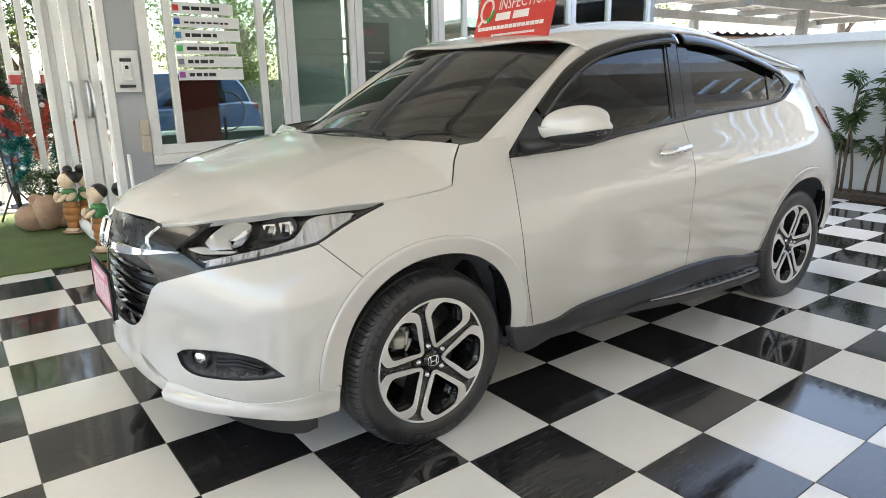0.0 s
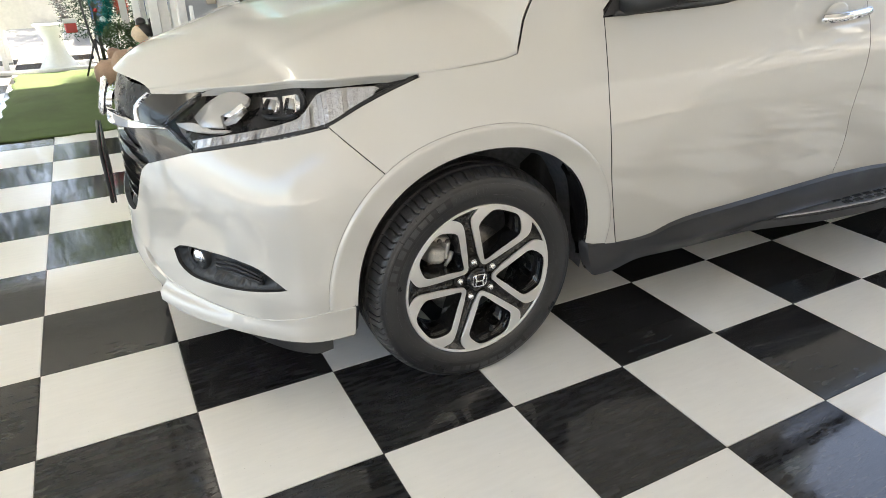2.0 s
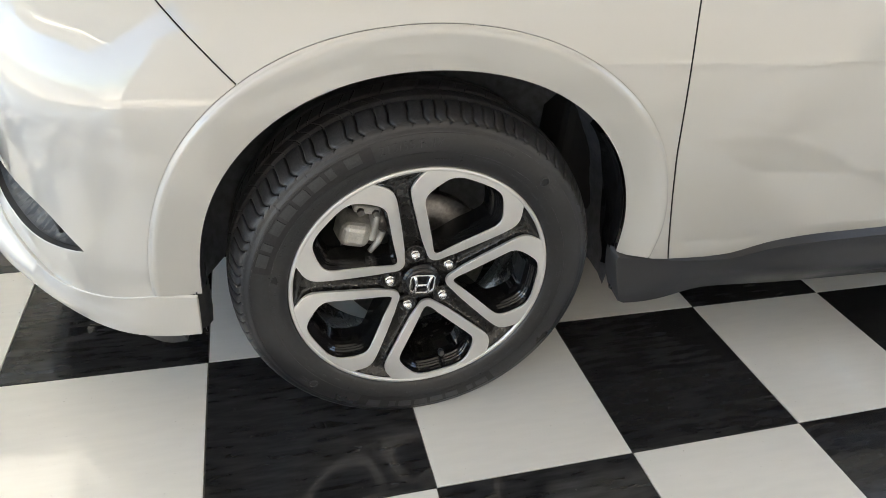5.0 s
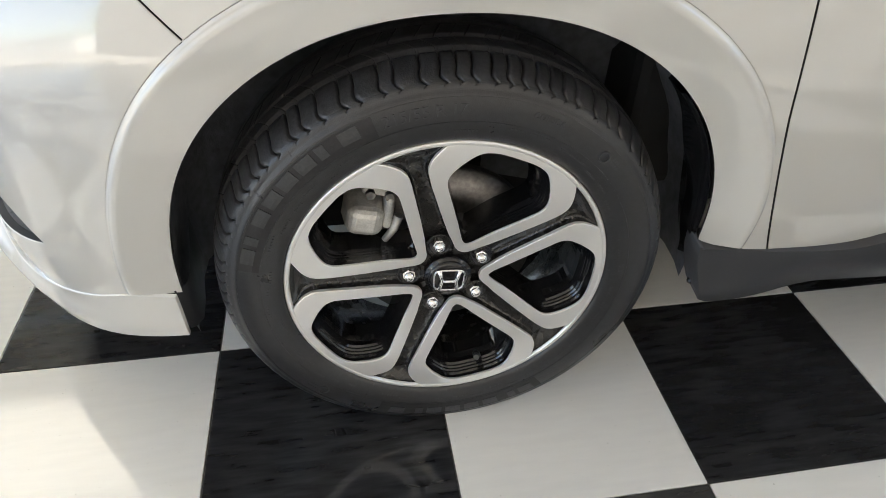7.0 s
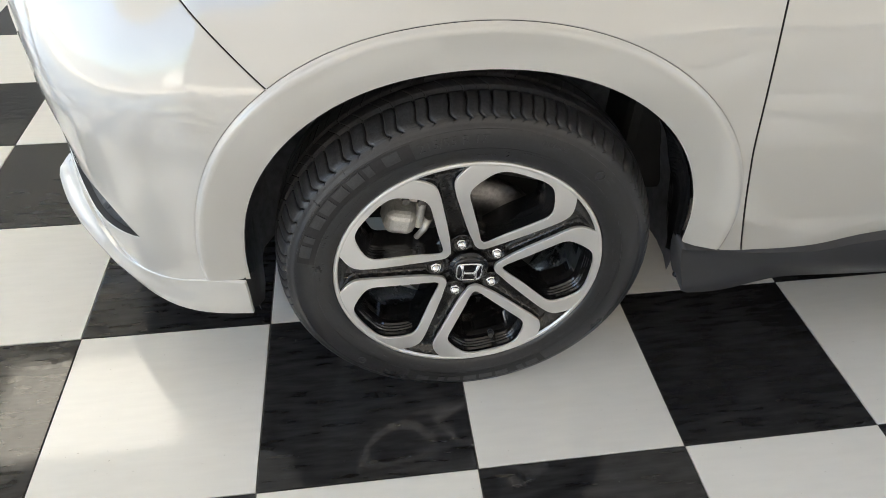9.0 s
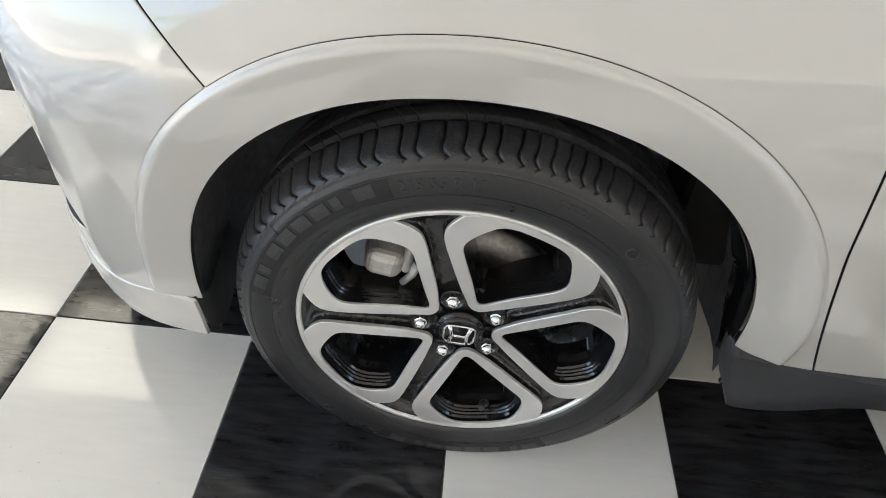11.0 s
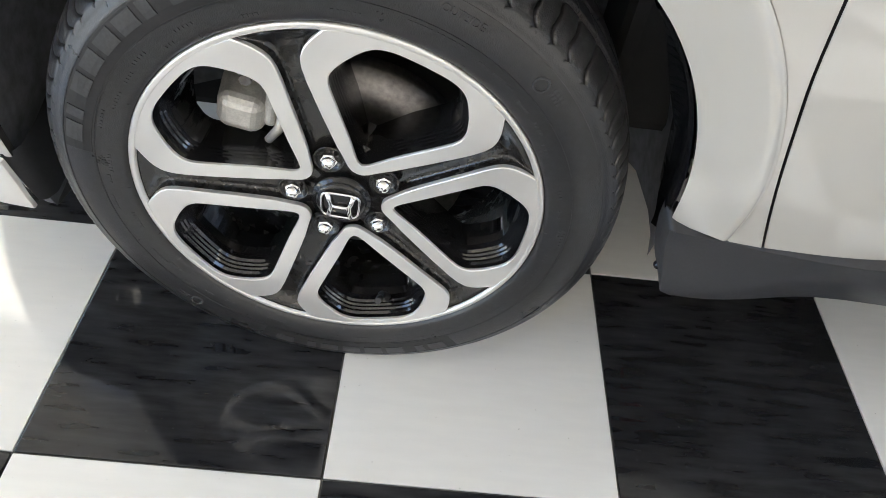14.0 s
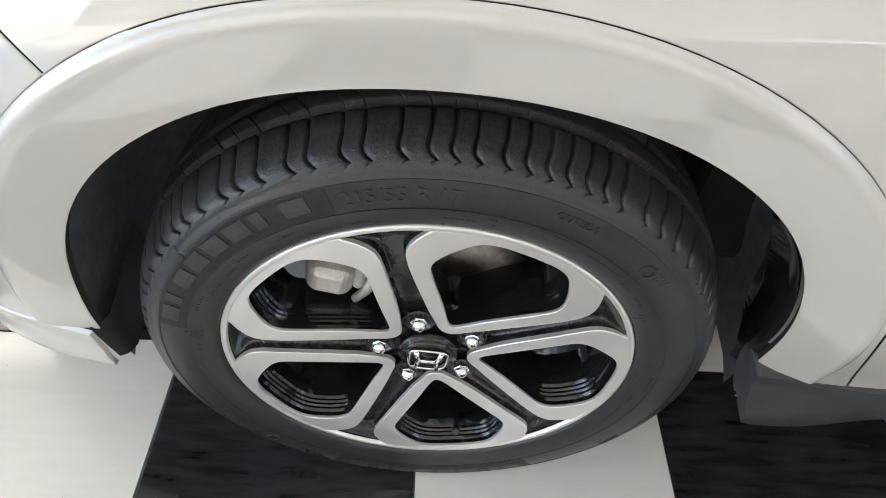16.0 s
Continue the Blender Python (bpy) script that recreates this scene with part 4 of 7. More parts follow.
def visor(a, b, name):
    pts = [q for q in resampled(flow(TRIM_TOP, 0.02), 120) if a <= q[0] <= b]
    rows = [[flank(x, z + dz, o) for x, z in pts] for dz, o in ((0.0, 0.004), (-0.010, 0.012), (-0.03, 0.022), (-0.058, 0.027))]
    ob = part(name, sheet(name, rows, VISOR), VISOR, car, "smoked black window visor")
    ob.modifiers.new("thickness", "SOLIDIFY").thickness = 0.003


visor(0.56, 1.575, "front_window_visor")
visor(1.60, 2.50, "rear_window_visor")
part("b_pillar_cover", patch("b_pillar_cover", ring_of([(1.455, 1.10), (1.50, 1.46), (1.655, 1.462), (1.612, 1.115)]), glass_flank(0.006), BLACK_GLOSS, step=0.08, lip=0.004, holes=[ring_of([(1.530, 1.108), (1.574, 1.462), (1.580, 1.462), (1.536, 1.108)])]), BLACK_GLOSS, car, "gloss black pillar cover")

# roof, pillars, windscreen, tail
ROOF_EDGE = [(0.93, 1.392), (0.983, 1.408), (1.184, 1.452), (1.395, 1.477), (1.573, 1.486), (1.849, 1.469), (2.093, 1.427), (2.3, 1.385), (2.5, 1.348), (2.66, 1.318), (2.78, 1.30)]
CROWN_Z = spline([0.8, 0.95, 1.1, 1.4, 1.7, 2.0, 2.4, 2.8], [1.434, 1.476, 1.506, 1.55, 1.565, 1.555, 1.50, 1.41])
roof_edge = resampled(flow(ROOF_EDGE, 0.02), 60)
roof_rows = []
for j in range(25):
    t = j / 24
    row = []
    for x, z in roof_edge:
        p = flank(x, z)
        xx = x - 0.125 * t * (2 - t) * ramp(1.6, 0.93, x)
        row.append((xx, p.y + (MID - p.y) * t, z + (CROWN_Z(xx) - z) * (1 - (1 - t) ** (3.6 + 2.5 * ramp(1.4, 0.95, x)))))
    roof_rows.append(row)
roof_full = roof_rows + [[(x, 2 * MID - y, z) for x, y, z in r] for r in roof_rows[-2::-1]]
roof = part("roof", sheet("roof", roof_full, PAINT, flip=True), PAINT, car, "pearl white roof")
roof.modifiers.new("thickness", "SOLIDIFY").thickness = 0.012
PILLAR_IN = [(0.30, 0.13, 1.052), (0.37, 0.155, 1.078), (0.50, 0.175, 1.160), (0.65, 0.20, 1.255), (0.78, 0.222, 1.335), (0.90, 0.245, 1.405), (0.96, 0.255, 1.437)]
inner = resampled(flow(PILLAR_IN, 0.02), 40)
outer_2d = resampled(flow([(0.375, 1.012), (0.463, 1.088), (0.562, 1.171), (0.786, 1.327), (0.94, 1.395), (0.983, 1.41)], 0.02), 40)
rows = []
for j in range(9):
    t = j / 8
    row = []
    for a, q in zip(inner, outer_2d):
        b = np.array(flank(*q))
        m = a + (b - a) * t
        bulge = 0.018 * math.sin(math.pi * t)
        row.append((m[0] - bulge * 0.35, m[1] - bulge * 0.55, m[2] + bulge * 0.75))
    rows.append(row)
for s in (None, MID):
    ob = part("a_pillar", sheet("a_pillar", rows, PAINT, mirror=s), PAINT, car, "pearl white windscreen pillar")
screen_rows = []
for j in range(17):
    t = j / 16
    row = []
    for a in inner:
        q = (2 * t - 1) ** 2
        row.append((a[0] - 0.22 * (1 - q) * (1 - 0.45 * (a[2] - 1.05) / 0.385), a[1] + 0.004 + (2 * MID - 2 * a[1] - 0.008) * t, a[2] - 0.004 + (0.028 * (1 - q)) * (a[2] - 1.05) / 0.385 - 0.016 * (1 - q)))
    screen_rows.append(row)
part("windscreen", sheet("windscreen", screen_rows, GLASS_SCREEN), GLASS_SCREEN, car, "dark tinted windscreen")
cowl = [[(x - 0.03, y, z - 0.004), (x - 0.10, y, z - 0.012), (x - 0.16, y, z - 0.05)] for x, y, z in [r[0] for r in screen_rows]]
part("cowl_panel", sheet("cowl_panel", cowl, BLACK_PLASTIC), BLACK_PLASTIC, car, "black cowl panel")
both("tailgate", ring_of([(3.40, 0.45), (3.40, 1.02), (float(us[-1]), 1.06), (float(us[-1]), 0.45)]), on_skin(0.0), PAINT, "pearl white tailgate", step=0.08)
both("rear_bumper", ring_of([(3.40, 0.30), (3.40, 0.44), (float(us[-1]), 0.44), (float(us[-1]), 0.30)]), on_skin(0.02), PAINT, "white rear bumper", step=0.08)
back_rows = []
for j in range(9):
    t = j / 8
    lo, hi = skin(3.35, 1.06), Vector(roof_rows[0][-1])
    row = []
    for i in range(13):
        s = i / 12
        y0 = lo.y + (hi.y - lo.y) * t
        bow = 1 - (2 * s - 1) ** 2
        row.append((lo.x + (hi.x - lo.x) * t + 0.06 * bow, y0 + (2 * MID - 2 * y0) * s, lo.z + (hi.z - lo.z) * t + 0.09 * bow * t))
    back_rows.append(row)
part("rear_window", sheet("rear_window", back_rows, GLASS_DARK, flip=True), GLASS_DARK, car, "dark rear window")
c_low, c_high = resampled(flow([(2.60, 1.20), (2.72, 1.215), (2.95, 1.145), (3.2, 1.075), (3.38, 1.03)], 0.03), 20), resampled(flow([(2.45, 1.33), (2.6, 1.325), (2.78, 1.296), (3.05, 1.17), (3.36, 1.05)], 0.03), 20)
c_rows = []
for j in range(6):
    t = j / 5
    c_rows.append([tuple(skin(*a) * (1 - t) + (flank(*b) + Vector((-0.06 * ramp(2.9, 3.36, b[0]), 0.02 + 0.17 * ramp(2.75, 3.4, b[0]), 0))) * t) for a, b in zip(c_low, c_high)])
for s in (None, MID):
    part("c_pillar", sheet("c_pillar", c_rows, PAINT, mirror=s), PAINT, car, "pearl white rear pillar")
both("tail_lamp", ring_of(flow([(2.90, 1.10), (3.05, 1.085), (3.25, 1.06)]), [(3.40, 1.04), (3.40, 0.90)], flow([(3.40, 0.90), (3.22, 0.925), (3.05, 0.98), (2.90, 1.10)])), on_skin(0.014), RED_LENS, "red tail lamp", step=0.05, lip=0.02)

# door mirror and handle
def mirror_shell(lo_t, hi_t, grow=1.0, lo_rise=0.0, hi_rise=0.0):
    bm = bmesh.new()
    n, m = 28, 18
    rings = []
    for j in range(m + 1):
        ring = []
        for i in range(n):
            a = math.tau * i / n
            c, s = math.cos(a), math.sin(a)
            t = lo_t + lo_rise * c + (hi_t + hi_rise * c - lo_t - lo_rise * c) * j / m     # height, -1 to 1
            w = max(0.0, 1 - abs(t) ** 2.6) ** 0.5
            lat = math.copysign(abs(c) ** 0.75, c) * 0.108 * w * (1.0 + 0.10 * (t < 0))
            dep = math.copysign(abs(s) ** 0.85, s) * (0.075 if s < 0 else 0.045) * w
            ring.append(bm.verts.new((0.585 + dep * grow + 0.055 * (lat / 0.108), -0.112 - lat * 0.95 * grow, 1.118 + t * 0.073 * grow + 0.012 * (lat / 0.108) * (1 if t > 0 else 0))))
        rings.append(ring)
    for a, b in zip(rings, rings[1:]):
        for i in range(n):
            bm.faces.new((a[i], b[i], b[(i + 1) % n], a[(i + 1) % n])).smooth = True
    if len(set(v.co.to_tuple(4) for v in rings[0])) > 1:
        bm.faces.new(rings[0])
    bm.faces.new(rings[-1][::-1])
    bmesh.ops.recalc_face_normals(bm, faces=bm.faces)
    return bm


mirror = part("door_mirror", mirror_shell(-0.40, 0.995, 1.0, 0.28), PAINT, car, "pearl white door mirror")
part("mirror_base", mirror_shell(-0.97, -0.41, 0.985, 0.0, 0.28), BLACK_PLASTIC, mirror, "black plastic lower mirror housing")
part("mirror_arm", tube([(0.46, 0.045, 1.035), (0.50, -0.01, 1.045), (0.55, -0.06, 1.06)], [0.035, 0.03, 0.028], 12), BLACK_PLASTIC, mirror)
part("turn_lamp", tube([(0.56, -0.19, 1.092), (0.585, -0.215, 1.094), (0.62, -0.222, 1.096)], 0.006, 8), LAMP_GLASS, mirror)
part("mirror_sail", patch("mirror_sail", ring_of([(0.385, 1.006), (0.463, 1.086), (0.562, 1.165), (0.60, 1.12), (0.585, 1.03)]), glass_flank(0.008), BLACK_PLASTIC, step=0.06, lip=0.006), BLACK_PLASTIC, car, "black mirror sail")


hp = [skin(x, 0.953 + 0.075 * (x - 1.26), o) for x, o in ((1.262, 0.002), (1.28, 0.022), (1.325, 0.033), (1.375, 0.036), (1.425, 0.033), (1.475, 0.022), (1.495, 0.002))]
handle = part("door_handle", tube(flow([tuple(p) for p in hp], 0.012), 0.0155, 12), CHROME, front_door, "chrome door handle")
bm = bmesh.new()
bmesh.ops.create_uvsphere(bm, u_segments=20, v_segments=10, radius=1, matrix=Matrix.Translation(skin(1.345, 0.958, -0.0035)) @ Matrix.Rotation(radians(-4), 4, "Y") @ Matrix.Diagonal((0.062, 0.006, 0.044, 1)))
part("handle_cup", bm, PAINT, front_door)
# wipers
for a, b in (((0.10, 0.42, 1.055), (0.30, 0.28, 1.085)), ((0.02, 1.05, 1.055), (0.10, 0.45, 1.085))):
    wiper = part("wiper", tube(flow([a, ((a[0] + b[0]) / 2, (a[1] + b[1]) / 2, (a[2] + b[2]) / 2 + 0.02), b], 0.05), [0.010] * len(flow([a, ((a[0] + b[0]) / 2, (a[1] + b[1]) / 2, (a[2] + b[2]) / 2 + 0.02), b], 0.05)), 6), BLACK_PLASTIC, car, "black windscreen wiper")

# ---- wheels ----
SPOKE_TURN = 103.5   # degrees of the first black spoke
OFF = [(0.050, 0.0205), (0.056, 0.0200), (0.066, 0.0188), (0.079, 0.0168), (0.096, 0.0156), (0.122, 0.0141), (0.147, 0.0131), (0.172, 0.0121), (0.188, 0.0125), (0.198, 0.0146), (0.206, 0.0195), (0.213, 0.0272), (0.2190, 0.0362), (0.2235, 0.0440)]
off_at = spline([a for a, _ in OFF], [b for _, b in OFF])
RING_R = 0.2282


def dish(r):
    """Depth of the machined face behind the rim's edge."""
    return 0.004 + 0.016 * (1 - ramp(0.03, 0.21, r))


def wheel_point(rho, lateral, angle, depth):
    a = radians(angle)
    return Vector((rho * math.cos(a) - lateral * math.sin(a), depth, rho * math.sin(a) + lateral * math.cos(a)))


def loop_outer():
    """Half of a machined loop's outer edge: distance along the window's axis, and beside it."""
    c, s = math.cos(radians(36)), math.sin(radians(36))
    pts = [(0.0470, 0.0), (0.0480, 0.0065)]
    for rho in [q for q, _ in OFF]:
        o = off_at(rho)
        pts.append((rho * c + o * s, rho * s - o * c))
    x, y = pts[-1]
    a = math.atan2(y, x)
    pts.append((RING_R * math.cos(a), RING_R * math.sin(a)))
    return [p for p in pts] + [(RING_R * math.cos(a * (1 - i / 6)), RING_R * math.sin(a * (1 - i / 6))) for i in range(1, 7)]


def loop_inner():
    side = flow([(0.0615, 0.0), (0.0630, 0.0040), (0.0680, 0.0085), (0.0935, 0.0265), (0.112, 0.0405), (0.131, 0.0550), (0.1465, 0.0668)], 0.003)
    corner = flow([(0.1465, 0.0668), (0.1545, 0.0717), (0.1630, 0.0737), (0.1715, 0.0724), (0.186, 0.0665)], 0.003)
    end = flow([(0.186, 0.0665), (0.2045, 0.0545), (0.2125, 0.0450), (0.2172, 0.0300), (0.2185, 0.0120), (0.2187, 0.0)], 0.003)
    return ring_of(side, corner, end)


def whole(half):
    return list(half) + [(x, -y) for x, y in list(half)[-2:0:-1]]


def machined_loop():
    n = 120
    outer = resampled([np.array(p) for p in whole(loop_outer()) + [loop_outer()[0]]], n)[:-1]
    inner_l = resampled([np.array(p) for p in whole(loop_inner()) + [loop_inner()[0]]], n)[:-1]
    # match the two outlines by angle about the window's middle
    mid = np.array((0.145, 0.0))

    def by_angle(loop):
        ang = [math.atan2(q[1], q[0] - mid[0]) % math.tau for q in loop]
        order = np.argsort(ang)
        ang, pts = np.array(ang)[order], np.array(loop)[order]
        grid = np.linspace(0, math.tau, 220, endpoint=False)
        ext = np.concatenate([ang - math.tau, ang, ang + math.tau])
        return [np.array((np.interp(g, ext, np.tile(pts[:, 0], 3)), np.interp(g, ext, np.tile(pts[:, 1], 3)))) for g in grid]
    o, i = by_angle([np.array(p) for p in outer] + [np.array(p) for p in loop_outer()] + [np.array((x, -y)) for x, y in loop_outer()]), by_angle(inner_l)
    n = len(o)
    verts, faces = [], []
    for strip in (((0.0, 0.006), (0.0, 0.0007)), ((0.0, 0.0007), (0.035, 0.0)), ((0.035, 0.0), (0.35, 0.0), (0.65, 0.0), (0.965, 0.0)), ((0.965, 0.0), (1.0, 0.0007)), ((1.0, 0.0007), (1.0, 0.006))):
        base = len(verts)
        for k, drop in strip:
            for a, b in zip(o, i):
                q = a + (b - a) * k
                verts.append((q[0], dish(math.hypot(*q)) + drop, q[1]))
        faces += [(base + j * n + k, base + j * n + (k + 1) % n, base + (j + 1) * n + (k + 1) % n, base + (j + 1) * n + k) for j in range(len(strip) - 1) for k in range(n)]
    return verts, [tuple(reversed(f)) for f in faces], i


LOOP_V, LOOP_F, WINDOW = machined_loop()


def window_wall():
    """The stepped black wall inside a window of the rim."""
    n = len(WINDOW)
    mid = np.array((0.135, 0.0))
    rings = []
    for k, depth in ((1.0, 0.004), (0.992, 0.009), (0.972, 0.013), (0.969, 0.0155), (0.949, 0.018), (0.946, 0.0205), (0.926, 0.023), (0.923, 0.0255), (0.900, 0.029), (0.875, 0.036), (0.860, 0.048), (0.855, 0.072)):
        ring = []
        for q in WINDOW:
            out = ramp(0.12, 0.19, q[0])
            kk = 1 - (1 - k) * (0.60 + 0.40 * out)
            m = mid + (q - mid) * kk
            ring.append((m[0], dish(math.hypot(*q)) + depth, m[1]))
        rings.append(ring)
    return [v for r in rings for v in r], [(j * n + k, j * n + (k + 1) % n, (j + 1) * n + (k + 1) % n, (j + 1) * n + k)[::-1] for j in range(len(rings) - 1) for k in range(n)]


def channel():
    """A black spoke: a trough between two loops that flares into a T at the rim."""
    rhos = [0.030, 0.038, 0.045] + list(np.linspace(0.052, 0.2235, 40)) + [0.2262]
    rows = []
    for rho in rhos:
        o = off_at(min(max(rho, 0.05), 0.2235)) * (1.0 if rho > 0.05 else rho / 0.05)
        o += 0.0006
        row = []
        for v in (-1, -0.985, -0.93, -0.84, -0.6, -0.2, 0.2, 0.6, 0.84, 0.93, 0.985, 1):
            lat = v * o
            edge_near = min(1.0, (1 - abs(v)) * o / 0.0026)
            deep = 0.004 + 0.011 * edge_near ** 0.5
            r = math.hypot(rho, lat)
            deep *= 1 - 0.7 * ramp(0.205, 0.229, r)
            row.append((rho, dish(r) + deep + 0.001, lat))
        rows.append(row)
    w = len(rows[0])
    return [p for r in rows for p in r], [(j * w + i, (j + 1) * w + i, (j + 1) * w + i + 1, j * w + i + 1)[::-1] for j in range(len(rows) - 1) for i in range(w - 1)]


TYRE = [(0.229, 0.018), (0.2335, 0.0100), (0.2362, 0.0040), (0.2395, 0.0016), (0.244, -0.0002), (0.250, -0.0022), (0.258, -0.0040), (0.2655, -0.0050), (0.273, -0.0054), (0.281, -0.0051), (0.289, -0.0040), (0.296, -0.0025), (0.3005, -0.0012), (0.3022, 0.0008), (0.3060, 0.0018), (0.3092, 0.0032), (0.3112, 0.0046), (0.3132, 0.0064), (0.3160, 0.0100), (0.3190, 0.0148), (0.3220, 0.0210), (0.3245, 0.0275), (0.3265, 0.0340), (0.3282, 0.0405), (0.3294, 0.0465), (0.3298, 0.0500),
        (0.3235, 0.0512), (0.3235, 0.0580), (0.3318, 0.0592), (0.3326, 0.064), (0.3332, 0.070), (0.3337, 0.076), (0.334, 0.083), (0.3275, 0.0842), (0.3275, 0.0912), (0.334, 0.0925), (0.334, 0.10), (0.334, 0.11), (0.334, 0.12), (0.334, 0.13), (0.328, 0.1315), (0.328, 0.139), (0.333, 0.141), (0.332, 0.15), (0.331, 0.165), (0.326, 0.182), (0.316, 0.196), (0.295, 0.206), (0.265, 0.203), (0.24, 0.19), (0.225, 0.18)]
BLOCKS = 88


def tread_angles():
    """Angles of the shoulder slits: blocks of three lengths in an uneven order."""
    rgt = random.Random(17)
    lengths = [rgt.choice((0.78, 0.78, 1.0, 1.25)) for _ in range(BLOCKS)]
    total, at, out = sum(lengths), 0.0, []
    for l in lengths:
        out.append(math.tau * at / total)
        at += l
    return out


def tyre_mesh():
    slits = tread_angles() + [math.tau]
    steps = []        # angle, distance in metres to the nearest slit
    for a, b in zip(slits, slits[1:]):
        l = (b - a) * 0.32
        for d in (0.0, 0.0008, 0.0016, 0.0030, 0.28 * l, 0.5 * l, 0.72 * l, l - 0.0030, l - 0.0016, l - 0.0008):
            steps.append((a + d / 0.32, min(d, l - d), math.sin(math.pi * d / l)))
    n = len(steps)
    verts = []
    for r, y in TYRE:
        shoulder = r > 0.3095 and y < 0.0505
        if shoulder:
            along = ramp(0.3092, 0.3180, r)
            bend = -0.0075 * (1 - along) ** 2 + 0.0032 * math.sin(math.pi * ramp(0.3112, 0.3260, r))
        for k, (a, near, crown) in enumerate(steps):
            rr, yy = r, y
            if shoulder:
                a += bend / 0.32
                cut = max(0.0, min(1.0, 1.5 - near / 0.0012)) * ramp(0.3094, 0.3140, r)
                rr -= 0.0062 * cut
                yy += 0.0040 * cut * (1 - ramp(0.02, 0.045, y))
                rr += 0.0005 * crown * ramp(0.313, 0.320, r)
            elif 0.0585 < y < 0.0835 and r > 0.330:            # slanting slits in the next rib
                a += 1.9 * (y - 0.058) + (0.9 * (y - 0.058)) ** 2 * 8
                rr -= 0.0055 * max(0.0, min(1.0, 1.4 - near / 0.0010)) * (k // 10 % 2)
            elif 0.0918 < y < 0.131 and r > 0.332:
                a -= 1.2 * (y - 0.09)
                rr -= 0.0050 * max(0.0, min(1.0, 1.4 - near / 0.0010)) * (k // 10 % 2)
            x, z = rr * math.cos(a), rr * math.sin(a)
            low = -WHEEL_Z + 0.0005
            if z < low:
                sink = low - z
                yy += -0.20 * sink if y < 0.05 else (0.20 * sink if y > 0.15 else 0)
                z = low
            verts.append((x, yy, z))
    rows = len(TYRE)
    faces = [(j * n + k, j * n + (k + 1) % n, (j + 1) * n + (k + 1) % n, (j + 1) * n + k)[::-1] for j in range(rows - 1) for k in range(n)]
    me = raw("tyre", verts, faces, RUBBER)
    me.materials.append(TREAD)
    worn = [1 if 0.3125 < TYRE[j][0] and TYRE[j][1] < 0.16 else 0 for j in range(rows - 1)]
    me.polygons.foreach_set("material_index", [worn[j] for j in range(rows - 1) for k in range(n)])
    return me


TYRE_ME = tyre_mesh()


def sidewall(r):
    rs, ys = [p[0] for p in TYRE[:17]], [p[1] for p in TYRE[:17]]
    return float(np.interp(r, rs, ys))


def on_tyre(angle, radius, lift):
    """Maps flat text onto the sidewall, reading clockwise about the hub with its head outwards."""
    def place(x, y, up):
        r = radius + y
        a = radians(angle) - x / radius
        return Vector((r * math.cos(a), sidewall(r) - lift - up, r * math.sin(a)))
    return place


def tyre_block(ra, rb, a_from, a_to, lift, name, mat, parent, n=6):
    """A raised plain mark on the sidewall between two radii and two angles."""
    bm = bmesh.new()
    grid = [[[bm.verts.new(((ra + (rb - ra) * j / 3) * math.cos(radians(a)), sidewall(ra + (rb - ra) * j / 3) - h, (ra + (rb - ra) * j / 3) * math.sin(radians(a)))) for j in range(4)] for a in np.linspace(a_from, a_to, n)] for h in (lift, -0.001)]
    top = grid[0]
    for i in range(n - 1):
        for j in range(3):
            bm.faces.new((top[i][j], top[i][j + 1], top[i + 1][j + 1], top[i + 1][j]))
    low = grid[1]
    for i in range(n - 1):
        for j in (0, 3):
            bm.faces.new((top[i][j], top[i + 1][j], low[i + 1][j], low[i][j]))
    for j in range(3):
        for i in (0, n - 1):
            bm.faces.new((top[i][j], top[i][j + 1], low[i][j + 1], low[i][j]))
    bmesh.ops.recalc_face_normals(bm, faces=bm.faces)
    return part(name, bm, mat, parent)


def nut_mesh(bm, at):
    """Hexagonal nut with a domed tip on a conical seat, pointing to -y."""
    for r0, r1, y0, y1, sides in ((0.0115, 0.0115, 0.004, -0.006, 6), (0.0098, 0.0098, -0.006, -0.0075, 6), (0.0085, 0.0080, -0.0075, -0.014, 16), (0.0080, 0.0045, -0.014, -0.0175, 16), (0.0045, 0.0004, -0.0175, -0.0185, 16)):
        ra = [bm.verts.new(at + Vector((r0 * math.cos(k * math.tau / sides), y0, r0 * math.sin(k * math.tau / sides)))) for k in range(sides)]
        rb = [bm.verts.new(at + Vector((r1 * math.cos(k * math.tau / sides), y1, r1 * math.sin(k * math.tau / sides)))) for k in range(sides)]
        for k in range(sides):
            bm.faces.new((ra[k], ra[(k + 1) % sides], rb[(k + 1) % sides], rb[k])).smooth = sides > 6
        bm.faces.new(rb[::-1])
    bmesh.ops.recalc_face_normals(bm, faces=bm.faces)
    return bm


